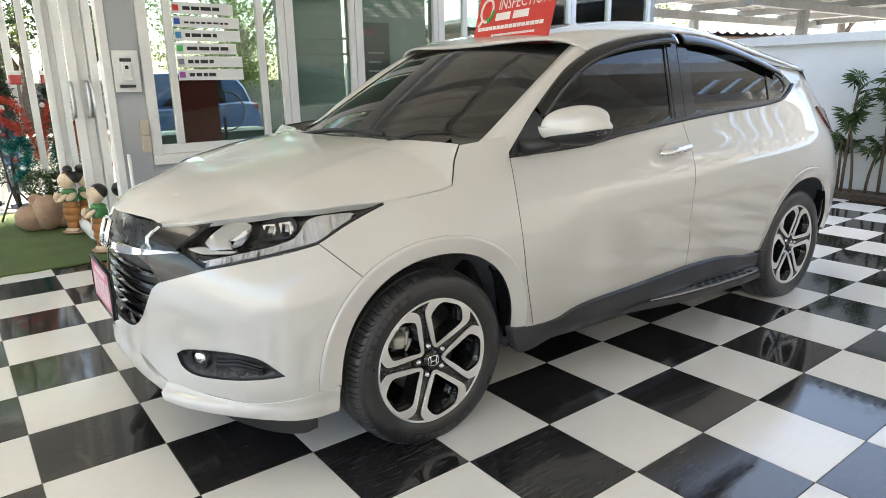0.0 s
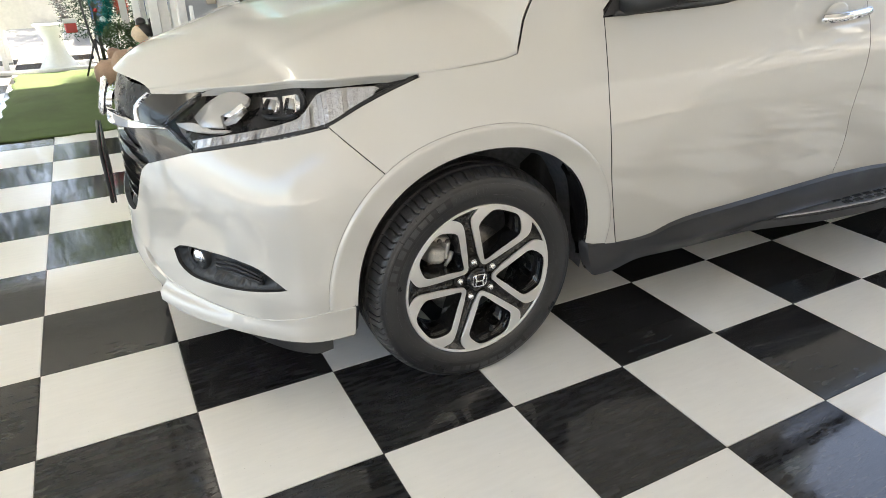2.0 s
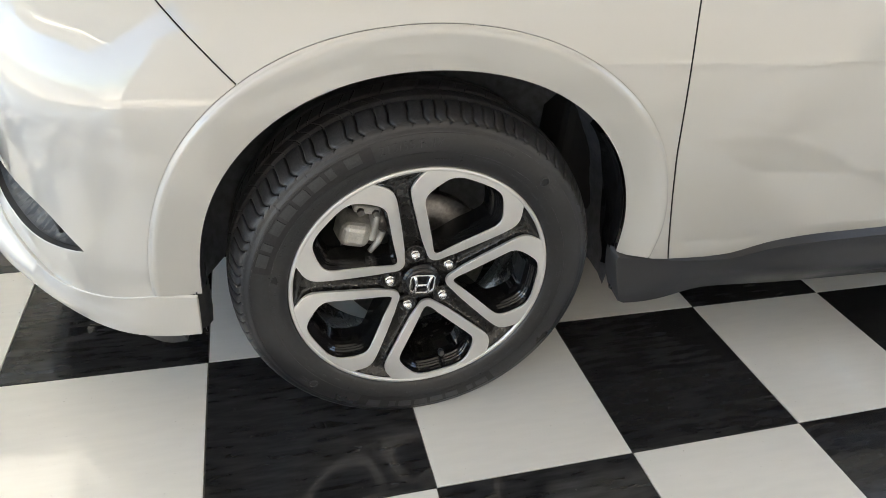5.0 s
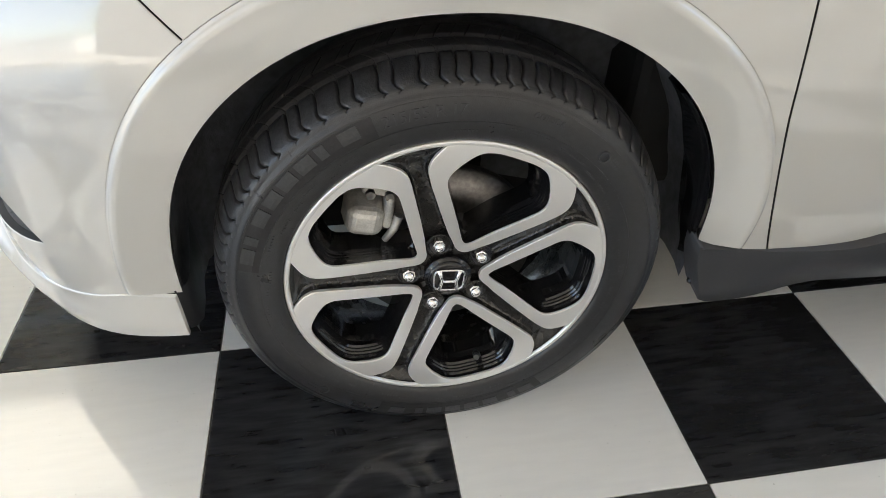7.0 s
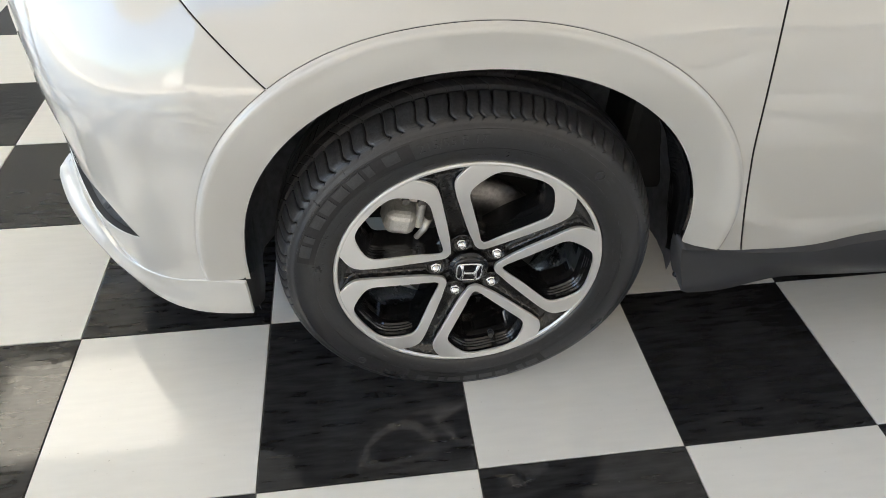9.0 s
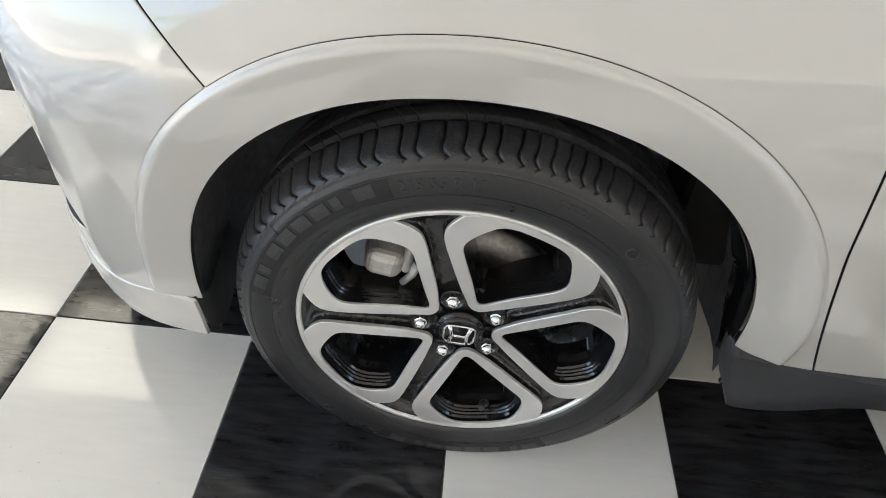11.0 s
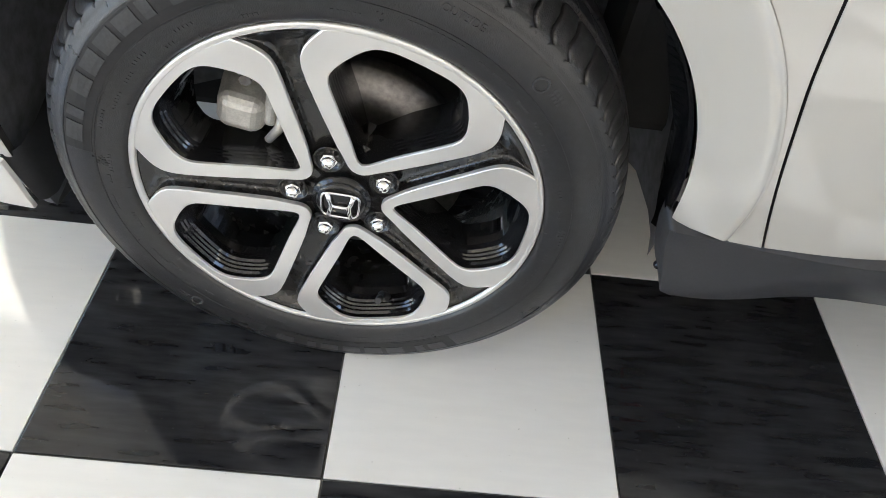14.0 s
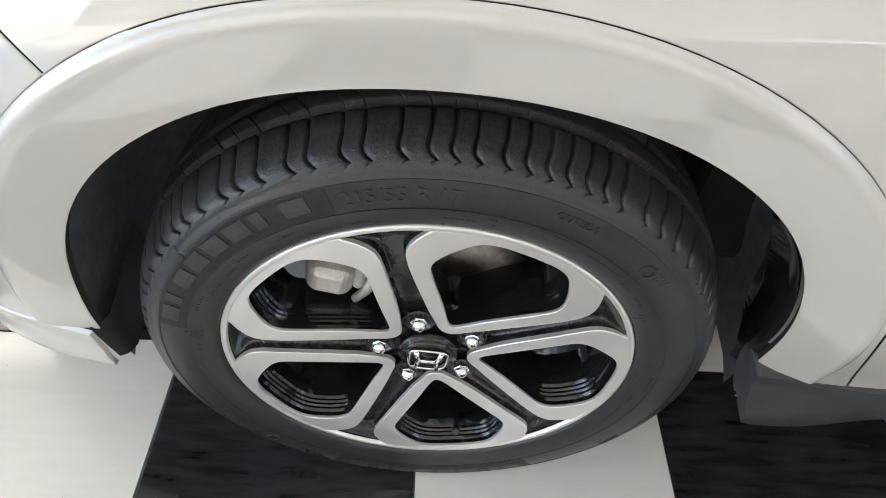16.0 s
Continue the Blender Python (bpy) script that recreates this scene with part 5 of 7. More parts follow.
def make_wheel(place, turn, parent):
    barrel = lathe([(0.2185, 0.0085), (0.2190, 0.014), (0.214, 0.022), (0.208, 0.034), (0.205, 0.06), (0.203, 0.10), (0.206, 0.17), (0.222, 0.185)], 96)
    bmesh.ops.scale(barrel, vec=(1.045, 1, 1.045), verts=barrel.verts)
    wheel = part("wheel", barrel, RIM_BLACK, parent, "alloy wheel in gloss black with machined silver face")
    wheel.matrix_basis = place
    part("tyre", TYRE_ME, RUBBER, wheel, "black rubber tyre with grooved tread")
    part("rim_edge", lathe([(0.2266, 0.0085), (0.2276, 0.0042), (0.2284, 0.0036), (0.2322, 0.0034), (0.2338, 0.0042), (0.2346, 0.0062), (0.2335, 0.014)], 160), MACHINED, wheel, "machined rim edge")
    loop_me = raw("machined_spoke", LOOP_V, LOOP_F, MACHINED)
    wall_me = raw("window_wall", *window_wall(), RIM_GLOSS, smooth=False)
    spoke_me = raw("black_spoke", *channel(), RIM_BLACK)
    bm = nut_mesh(bmesh.new(), Vector((0, 0, 0)))
    nut_me = bpy.data.meshes.new("wheel_nut")
    bm.to_mesh(nut_me), bm.free()
    nut_me.materials.append(CHROME)
    bm = lathe([(0.0005, 0.004), (0.0125, 0.004), (0.0160, -0.0015), (0.0172, -0.0030), (0.0180, -0.001)], 28)
    pocket_me = bpy.data.meshes.new("nut_seat")
    bm.to_mesh(pocket_me), bm.free()
    pocket_me.materials.append(RIM_BLACK)
    for k in range(5):
        a = turn + 72 * k
        for nm, me, ang in (("machined_spoke", loop_me, a + 36), ("window_wall", wall_me, a + 36), ("black_spoke", spoke_me, a)):
            ob = part(nm, me, MACHINED, wheel)
            ob.matrix_basis = Matrix.Rotation(-radians(ang), 4, "Y")
        at = wheel_point(0.0572, 0, a, dish(0.057) + 0.0075)
        part("nut_seat", pocket_me, RIM_BLACK, wheel).matrix_basis = Matrix.Translation(at)
        part("wheel_nut", nut_me, CHROME, wheel, "chrome wheel nut").matrix_basis = Matrix.Translation(at + Vector((0, 0.001, 0))) @ Matrix.Rotation(0.4 * k, 4, "Y") @ Matrix.Scale(0.86, 4)
    part("hub_disc", lathe([(0.0005, 0.030), (0.045, 0.0300), (0.060, 0.034), (0.068, 0.045)], 48), RIM_BLACK, wheel)
    cap = part("centre_cap", lathe([(0.0005, 0.0115), (0.012, 0.0117), (0.024, 0.0125), (0.0285, 0.014), (0.0300, 0.0165), (0.0300, 0.0180), (0.0345, 0.0175), (0.0350, 0.024)], 48), BLACK_GLOSS, wheel, "gloss black centre cap")
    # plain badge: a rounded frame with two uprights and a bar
    frame_pts = []
    for t in np.linspace(0, math.tau, 33)[:-1]:
        c, s = math.cos(t), math.sin(t)
        w = 0.0235 - 0.0025 * (1 - s) / 2 * 1.2
        frame_pts.append((math.copysign(abs(c) ** 0.45, c) * w, 0.0098, math.copysign(abs(s) ** 0.45, s) * 0.0185))
    bm = tube(frame_pts, 0.0017, 6, closed=True)
    for s in (-1, 1):
        tube([(s * 0.0150, 0.0096, 0.0172), (s * 0.0125, 0.0092, 0.006), (s * 0.0105, 0.0092, 0.0), (s * 0.0112, 0.0092, -0.006), (s * 0.0128, 0.0096, -0.0172)], [0.0034, 0.0030, 0.0030, 0.0030, 0.0034], 8, bm)
    tube([(-0.0105, 0.0094, -0.002), (0.0105, 0.0094, -0.002)], 0.0026, 8, bm)
    badge_ob = part("cap_badge", bm, CHROME, wheel, "chrome badge")
    badge_ob.matrix_basis = Matrix.Rotation(-radians(turn - 107.5), 4, "Y")
    v = wheel_point(0.186, 0.004, turn + 72 * 2 + 36 + 1.5, 0.022)
    inward = Vector((-v.x, 0, -v.z)).normalized()
    valve = part("valve", tube([v - inward * 0.02 + Vector((0, 0.012, 0)), v, v + inward * 0.006 - Vector((0, 0.010, 0))], [0.0060, 0.0058, 0.0050], 10), BLACK_PLASTIC, wheel, "black rubber valve")
    part("valve_cap", tube([v + inward * 0.006 - Vector((0, 0.010, 0)), v + inward * 0.012 - Vector((0, 0.020, 0))], [0.0052, 0.0046], 10), BLACK_PLASTIC, wheel)
    # sidewall marks
    return wheel


def tyre_marks(wheel, start, brand_from, brand_to):
    """Raised size and side words; the maker's name as plain raised bars on a darker panel, which looks sunken by its
    colour alone.
    """
    n = 8
    for ends in ((brand_from, brand_to), (brand_from - 224, brand_to - 224)):
        span = (ends[1] - ends[0]) / n
        tyre_block(0.2670, 0.2945, ends[0] + 2.0, ends[1] - 3.2, 0.0004, "mark_panel", RUBBER_PANEL, wheel, 40)
        for i in range(n):
            a = ends[0] + span * (i + 0.10)
            thin = i in (1, 6)
            tyre_block(0.2755, 0.2925, a, a + span * (0.40 if thin else 0.78), 0.0014, "maker_mark", RUBBER_MARK, wheel, 5)
    for r in (0.2650, 0.2962):
        tyre_block(r - 0.0005, r + 0.0005, 0, 360, 0.0007, "mark_rule", RUBBER, wheel, 140)
    lettering("size_mark", "215/55 R 17", 0.0205, RUBBER_MARK, on_tyre(start, 0.2745, 0.0006), wheel, 0.0005)
    lettering("side_mark", "OUTSIDE", 0.0105, RUBBER_MARK, on_tyre(66.3, 0.2820, 0.0006), wheel, 0.0005)
    rng = random.Random(5)
    for a in range(0, 360, 7):       # fine print too small to read
        if rng.random() < 0.75:
            r = rng.choice((0.2460, 0.2500, 0.2540, 0.2580))
            for k in range(rng.randint(3, 6)):
                tyre_block(r, r + 0.0032, a + k * 1.1, a + k * 1.1 + rng.uniform(0.4, 0.8), 0.0006, "fine_print", RUBBER_MARK, wheel, 2)
    for a in (46.5, -134.8):
        bm = tube([((0.281 + 0.0075 * math.cos(t)) * math.cos(radians(a)) - 0.0075 * math.sin(t) * math.sin(radians(a)), sidewall(0.281) - 0.0008, (0.281 + 0.0075 * math.cos(t)) * math.sin(radians(a)) + 0.0075 * math.sin(t) * math.cos(radians(a))) for t in np.linspace(0, math.tau, 21)[:-1]], 0.0014, 5, closed=True)
        part("ring_mark", bm, RUBBER_MARK, wheel)
        for k in range(2):
            for i in range(4):
                tyre_block(0.2855 - 0.006 * k, 0.2895 - 0.006 * k, a - 3.2 - 0.9 * i, a - 2.6 - 0.9 * i, 0.0006, "fine_print", RUBBER_MARK, wheel, 2)
    for a in np.linspace(0, 360, 13)[:-1]:    # moulding ribs at the bead
        tyre_block(0.2372, 0.2425, a, a + 0.4, 0.0006, "mould_rib", RUBBER_MARK, wheel, 2)


FACE_Y = -0.0095
front_wheel = make_wheel(Matrix.Translation((WHEEL_X - 0.003, FACE_Y, WHEEL_Z)), SPOKE_TURN, car)
tyre_marks(front_wheel, 97.9, 166, 113.5)
rear_wheel = make_wheel(Matrix.Translation((BASE, FACE_Y, WHEEL_Z)), 76, car)
for x in (WHEEL_X, BASE):
    for a, b in ((front_wheel if x == WHEEL_X else rear_wheel, 0),):
        far = Matrix.Translation((x, 2 * MID - FACE_Y, WHEEL_Z)) @ Matrix.Rotation(math.pi, 4, "Z")
        copy_thing(a, far)

# brakes behind the front wheel
disc = part("brake_disc", lathe([(0.060, 0.085), (0.062, 0.075), (0.141, 0.075), (0.141, 0.097), (0.062, 0.097)], 64), STEEL, car, "steel brake disc")
disc.matrix_basis = Matrix.Translation((WHEEL_X, 0, WHEEL_Z))
part("hub_carrier", lathe([(0.004, 0.05), (0.066, 0.052), (0.07, 0.075), (0.08, 0.14), (0.004, 0.16)], 40), INNER_BLACK, car).matrix_basis = Matrix.Translation((WHEEL_X, 0, WHEEL_Z))
def cast_block(lo, hi, bevel, turn, pinch):
    """A chamfered cast block, narrower at its outer face."""
    bm = box(lo, hi)
    mx, mz = (lo[0] + hi[0]) / 2, (lo[2] + hi[2]) / 2
    for v in bm.verts:
        if v.co.y < (lo[1] + hi[1]) / 2:
            v.co.x, v.co.z = mx + (v.co.x - mx) * pinch, mz + (v.co.z - mz) * pinch
    bmesh.ops.bevel(bm, geom=bm.edges[:], offset=bevel, segments=3, affect="EDGES", profile=0.4)
    bmesh.ops.rotate(bm, verts=bm.verts, cent=(mx, 0, mz), matrix=Matrix.Rotation(radians(turn), 3, "Y"))
    return bm


caliper = part("brake_caliper", cast_block((-0.150, 0.034, 0.366), (-0.086, 0.095, 0.424), 0.012, 12, 0.78), CAST, car, "bare cast brake caliper")
part("caliper_bracket", cast_block((-0.122, 0.052, 0.428), (-0.070, 0.085, 0.446), 0.005, 12, 0.9), CAST, caliper)
part("caliper_rib", cast_block((-0.092, 0.042, 0.372), (-0.076, 0.090, 0.438), 0.005, 10, 0.8), CAST, caliper)
part("caliper_clip", tube([(-0.070, 0.048, 0.398), (-0.078, 0.046, 0.376), (-0.092, 0.046, 0.358)], [0.007, 0.006, 0.005], 10), CAST, caliper)
for x, z in ((-0.108, 0.437), (-0.082, 0.432)):
    part("bracket_bolt", tube([(x, 0.058, z), (x, 0.044, z)], 0.007, 6), STEEL, caliper)

# ---- the place ----
S = 0.4
X0, X1, Y0, Y1 = -16, 17, -12, 18      # tiles across and along
BED = 6.55


def slab(name, lo, hi, mat, label, category="", bevel=0.0, kind="structure"):
    return solo(name, box(lo, hi, bevel), mat, label, category or name.split("_")[0], kind=kind)


ground = slab("ground", (-60, -60, -0.30), (60, 60, -0.020), CONCRETE, "grey concrete ground round the tiled floor", "ground")
floor = slab("floor", (X0 * S - 0.01, Y0 * S - 0.01, -0.15), (X1 * S - 0.2, Y1 * S, -0.0035), GROUT, "black and white checkered glossy floor tiles", "floor")

# window wall of the showroom
WALL_Y = 3.3
slab("wall_corner", (0.165, WALL_Y, 0), (0.368, WALL_Y + 0.12, 3.0), GREY_WALL, "grey painted wall beside the entrance", "wall")
slab("wall_under_window", (0.37, WALL_Y, 0), (6.4, WALL_Y + 0.1, 0.70), GREY_WALL, "grey low wall under the windows", "wall")
slab("wall_above_window", (0.37, WALL_Y, 2.55), (6.4, WALL_Y + 0.1, 3.0), WHITE_WALL, "white wall above the windows", "wall")
# corrugated canopy with skylight strips, one mesh
verts, faces, bands = [], [], []
ROWS_Y = [-2.6, -1.3, 0.2, 1.65, 2.5, 3.295]
nx = 560
for i in range(nx + 1):
    x = -6.4 + 10.5 * i / nx
    verts += [(x, y, 3.0 + 0.014 * math.copysign(min(1, 1.6 * abs(math.sin(x * 24))), math.sin(x * 24))) for y in ROWS_Y]
for i in range(nx):
    x = -6.4 + 10.5 * i / nx
    for j in range(5):
        faces.append((i * 6 + j, i * 6 + j + 1, i * 6 + j + 7, i * 6 + j + 6))
        bands.append(1 if (j < 3 and -5.2 < x < -4.6) or (j == 3 and -3.5 < x < -1.25) else 0)
base = len(verts)             # wider part over the bay beside the car
for i in range(nx + 1):
    x = -2.2 + 6.3 * i / nx
    verts += [(x, y, 3.0 + 0.014 * math.copysign(min(1, 1.6 * abs(math.sin(x * 24))), math.sin(x * 24))) for y in (-6.4, -2.601)]
for i in range(nx):
    b = base + 2 * i
    faces.append((b, b + 1, b + 3, b + 2))
    bands.append(0)
base = len(verts)             # lower run over the drive, ending at open rafters
for i in range(nx + 1):
    x = 4.101 + 2.6 * i / nx
    verts += [(x, y, 3.0 + 0.014 * math.copysign(min(1, 1.6 * abs(math.sin(x * 24))), math.sin(x * 24))) for y in (-6.4, -2.3)]
for i in range(nx):
    b = base + 2 * i
    faces.append((b, b + 1, b + 3, b + 2))
    bands.append(0)
canopy_me = raw("ceiling", verts, faces, CANOPY, smooth=False)
canopy_me.materials.append(SKYLIGHT)
canopy_me.polygons.foreach_set("material_index", bands)
solo("ceiling", canopy_me, CANOPY, "corrugated canopy sheets with translucent skylight strips", "ceiling", kind="structure")
slab("wall_white", (BED + 0.35, -6, 0), (BED + 0.5, 12, 1.62), WHITE_WALL, "white painted boundary wall", "wall")
# ---- canopy over the floor ----
for k in range(5):
    x = -4.6 + k * 2.0
    solo("canopy_beam", box((x, -2.55, 2.80), (x + 0.1, 3.295, 2.98), 0.006), WHITE_FRAME, "white painted steel beam under the canopy", "beam", group="canopy beams")
for k in range(4):
    y = -2.1 + k * 1.7
    solo("canopy_rail", box((-5.5, y, 2.72), (3.95, y + 0.06, 2.798), 0.004), WHITE_FRAME, "white steel rail across the canopy beams", "rail", group="canopy rails")

for k in range(7):
    y = -6.3 + k * 0.66
    solo("drive_rafter", box((4.2, y, 2.84), (11.4, y + 0.16, 2.98), 0.006), WHITE_FRAME, "white steel rafter over the drive", "rafter", group="drive rafters")
for k in range(9):
    x = 6.75 + k * 0.54
    solo("drive_purlin", box((x, -6.4, 2.985), (x + 0.33, -2.2, 3.02), 0.004), CANOPY, "pale roof strip across the drive rafters", "purlin", group="drive purlins")

# ---- window wall ----


def window_unit(k, a, b, sash):
    w = thing("window_%d" % k, "white aluminium framed showroom window", "window", kind="structure")
    y = WALL_Y
    part("window_frame", box((a, y - 0.015, 0.72), (a + 0.075, y + 0.085, 2.55), 0.003), WHITE_FRAME, w)
    part("window_frame", box((b - 0.0, y - 0.013, 0.72), (b + 0.05, y + 0.083, 2.55), 0.003), WHITE_FRAME, w)
    part("window_sill", box((a, y - 0.04, 0.702), (b + 0.05, y + 0.10, 0.775), 0.004), WHITE_FRAME, w)
    part("bottom_rail", box((a + 0.077, y + 0.0, 0.777), (b - 0.002, y + 0.045, 0.845), 0.003), WHITE_FRAME, w)
    part("top_rail", box((a + 0.077, y + 0.0, 2.48), (b - 0.002, y + 0.05, 2.548), 0.003), WHITE_FRAME, w)
    for s in sash:
        part("sash_stile", box((s, y - 0.003, 0.847), (s + 0.055, y + 0.042, 2.478), 0.003), WHITE_FRAME, w)
    pane = part("pane", box((a + 0.077, y + 0.020, 0.847), (b - 0.002, y + 0.026, 2.478)), SHOP_GLASS, w)
    pane.visible_shadow = False
    return w


for k, (a, b, sash) in enumerate(((0.37, 1.46, (0.565, 1.275)), (1.515, 2.12, ()), (2.175, 3.03, ()), (3.085, 3.9, (3.4,)), (3.955, 4.9, ()), (4.955, 6.35, (5.6,)))):
    window_unit(k + 1, a, b, sash)
slab("post_corner", (0.115, WALL_Y - 0.01, 0), (0.165, WALL_Y + 0.11, 3.0), WHITE_FRAME, "white post at the corner of the entrance", "post")
for z in (1.524, 1.655):
    solo("window_bar", box((1.60, WALL_Y + 0.062, z - 0.011), (2.15, WALL_Y + 0.078, z + 0.011), 0.002), WHITE_FRAME, "white painted bar across the showroom window", "bar", group="window bars")
BLIND = material("grey_blind", (0.80, 0.805, 0.80), 0.8, grain=(220, 0.05, 3), stain=(2, 0.06, 3))
for a, b, z in ((1.55, 2.10, 1.10), (2.19, 3.01, 0.98)):
    blind = thing("roller_blind", "grey fabric roller blind behind the window", "blind", group="roller blinds")
    part("fabric", box((a, WALL_Y + 0.10, z), (b, WALL_Y + 0.104, 2.5)), BLIND, blind)
    part("bottom_bar", tube([(a, WALL_Y + 0.102, z), (b, WALL_Y + 0.102, z)], 0.012, 8), WHITE_FRAME, blind)
    part("stiffener", box((a, WALL_Y + 0.094, 1.52), (b, WALL_Y + 0.0995, 1.545)), WHITE_FRAME, blind)
    part("stiffener", box((a, WALL_Y + 0.094, 1.60), (b, WALL_Y + 0.0995, 1.625)), WHITE_FRAME, blind)
INK = material("black_ink", (0.02, 0.02, 0.022), 0.6, grain=(80, 0.2, 3))
WHITE_CARD = material("white_card", (0.80, 0.81, 0.80), 0.55, grain=(60, 0.03, 3), stain=(3, 0.03, 3))
rng = random.Random(11)
ICONS = [(0.6, 0.03, 0.03), (0.03, 0.10, 0.45), (0.05, 0.25, 0.5), (0.05, 0.45, 0.10), (0.25, 0.25, 0.28), (0.35, 0.08, 0.30)]
for k in range(6):
    z = 1.800 - 0.0965 * k
    b = 1.155 if k < 2 or k > 1 else 1.1
    x0 = 0.632
    strip = thing("window_sticker", "white sticker strip with dark lettering on the window", "sticker", group="window stickers")
    part("sheet", box((x0, WALL_Y + 0.0145, z), (b - (0.02 if k % 3 else 0.06), WALL_Y + 0.0175, z + (0.080 if k else 0.082))), WHITE_CARD, strip)
    icon = material("icon_colour", ICONS[k], 0.5, grain=(50, 0.1, 2))
    part("icon", box((x0 + 0.008, WALL_Y + 0.0115, z + 0.02), (x0 + 0.05, WALL_Y + 0.0135, z + 0.062), 0.0), icon, strip)
    x = x0 + 0.08
    for w in range(4 if k != 1 else 8):
        wd = rng.uniform(0.03, 0.08) if k != 1 else rng.uniform(0.02, 0.045)
        h = 0.026 if k != 1 else 0.014
        part("word_bar", box((x, WALL_Y + 0.0115, z + 0.028), (x + wd, WALL_Y + 0.0135, z + 0.028 + h)), INK, strip)
        x += wd + 0.012
        if x > 1.02:
            break
poster = thing("poster", "dark grey poster with red mark behind the window", "poster")
part("sheet", box((2.255, WALL_Y + 0.050, 1.22), (2.56, WALL_Y + 0.054, 1.80)), material("poster_grey", (0.07, 0.07, 0.072), 0.5, grain=(30, 0.2, 3)), poster)
part("title_bar", box((2.285, WALL_Y + 0.046, 1.70), (2.40, WALL_Y + 0.0485, 1.735)), material("poster_red", (0.35, 0.05, 0.04), 0.5, grain=(50, 0.1, 2)), poster)
for k in range(4):
    part("text_bar", box((2.33, WALL_Y + 0.046, 1.53 - k * 0.08), (2.50 - 0.03 * (k % 2), WALL_Y + 0.0485, 1.545 - k * 0.08)), BLIND, poster)

# showroom behind the windows
ROOM_WALL = material("showroom_wall", (0.34, 0.36, 0.35), 0.8, grain=(60, 0.05, 4), stain=(1.2, 0.1, 3))
slab("room_wall_side", (6.4, 3.3, 0), (6.5, 6.6, 3.0), ROOM_WALL, "plain side wall of the showroom", "wall")
# Two unseen walls, added to keep sky out of the floor's reflections.
slab("wall_entrance", (-6.4, 6.2, 0), (-3.0, 6.35, 2.998), GREY_WALL, "grey painted wall beside the entrance", "wall")
slab("wall_lintel", (-2.998, 6.2, 2.3), (-0.12, 6.35, 2.998), WHITE_WALL, "white wall over the entrance, added out of view to block sky", "wall")
# Two unseen walls, added to keep direct sun off the floor.
slab("upper_wall", (-6.4, 3.42, 3.11), (4.4, 3.6, 4.2), WHITE_WALL, "plain white wall above the windows, added out of view to block sun", "wall")
slab("tower_wall", (4.4, 3.42, 3.11), (10.0, 3.6, 17.0), WHITE_WALL, "plain tall white wall, added out of view to shade the floor", "wall")
# Its left run is unseen and added for the same purpose.
slab("room_ceiling", (-6.4, 3.42, 3.0), (6.5, 6.7, 3.1), CEILING, "pale showroom ceiling", "ceiling")


def desk(x, y, w, d, h, colour, label):
    t = thing("desk", label, "desk", Matrix.Translation((x, y, 0)))
    top = material("desk_top", colour, 0.4, grain=(30, 0.05, 4))
    part("tabletop", box((0, 0, h - 0.035), (w, d, h), 0.006), top, t)
    part("front_panel", box((0.02, 0.02, h - 0.36), (w - 0.02, 0.04, h - 0.037), 0.003), top, t)
    for px in (0.03, w - 0.08):
        for py in (0.03, d - 0.08):
            part("leg", box((px, py, 0), (px + 0.05, py + 0.05, h - 0.037), 0.004), top, t)
    return t


desk(-1.32, 6.45, 0.95, 0.6, 0.75, (0.78, 0.77, 0.73), "white office desk on the checkered floor")
desk(0.8, 5.2, 1.4, 0.7, 0.78, (0.10, 0.14, 0.12), "dark green showroom desk")
chair = thing("stool", "white moulded plastic stool beside the desk", "stool", Matrix.Translation((-0.78, 6.35, 0)))
part("seat", lathe_z([(0.002, 0.44), (0.15, 0.445), (0.165, 0.43), (0.14, 0.41)], 24), WHITE_CARD, chair)
part("base", lathe_z([(0.14, 0.41), (0.09, 0.28), (0.10, 0.15), (0.19, 0.0)], 24), WHITE_CARD, chair)
fan = thing("pedestal_fan", "grey pedestal fan behind the glass", "fan", Matrix.Translation((1.17, 3.95, 0)))
part("base", lathe_z([(0.002, 0.04), (0.17, 0.03), (0.18, 0.0)], 24), GREY_PLASTIC, fan)
part("pole", tube([(0, 0, 0.03), (0, 0, 1.0)], 0.014, 8), GREY_PLASTIC, fan)
ring = part("cage", tube([(0.17 * math.cos(a), -0.05, 1.05 + 0.17 * math.sin(a)) for a in np.linspace(0, math.tau, 29)[:-1]], 0.006, 6, closed=True), GREY_PLASTIC, fan)
for k in range(14):
    a = math.tau * k / 14
    part("cage_wire", tube([(0.02 * math.cos(a), -0.075, 1.05 + 0.02 * math.sin(a)), (0.10 * math.cos(a), -0.085, 1.05 + 0.10 * math.sin(a)), (0.17 * math.cos(a), -0.05, 1.05 + 0.17 * math.sin(a))], 0.002, 4), GREY_PLASTIC, ring)
banner = thing("floor_banner", "dark red banner standing behind the glass", "banner", Matrix.Translation((0.72, 3.75, 0)))
part("sheet", box((0, 0, 0.35), (0.34, 0.01, 1.34)), material("banner_red", (0.20, 0.025, 0.02), 0.5, grain=(20, 0.15, 3)), banner)
part("foot", box((0.02, -0.1, 0.0), (0.32, 0.12, 0.02), 0.004), GREY_PLASTIC, banner)
part("pole", tube([(0.17, 0.015, 0.02), (0.17, 0.015, 1.33)], 0.008, 6), GREY_PLASTIC, banner)

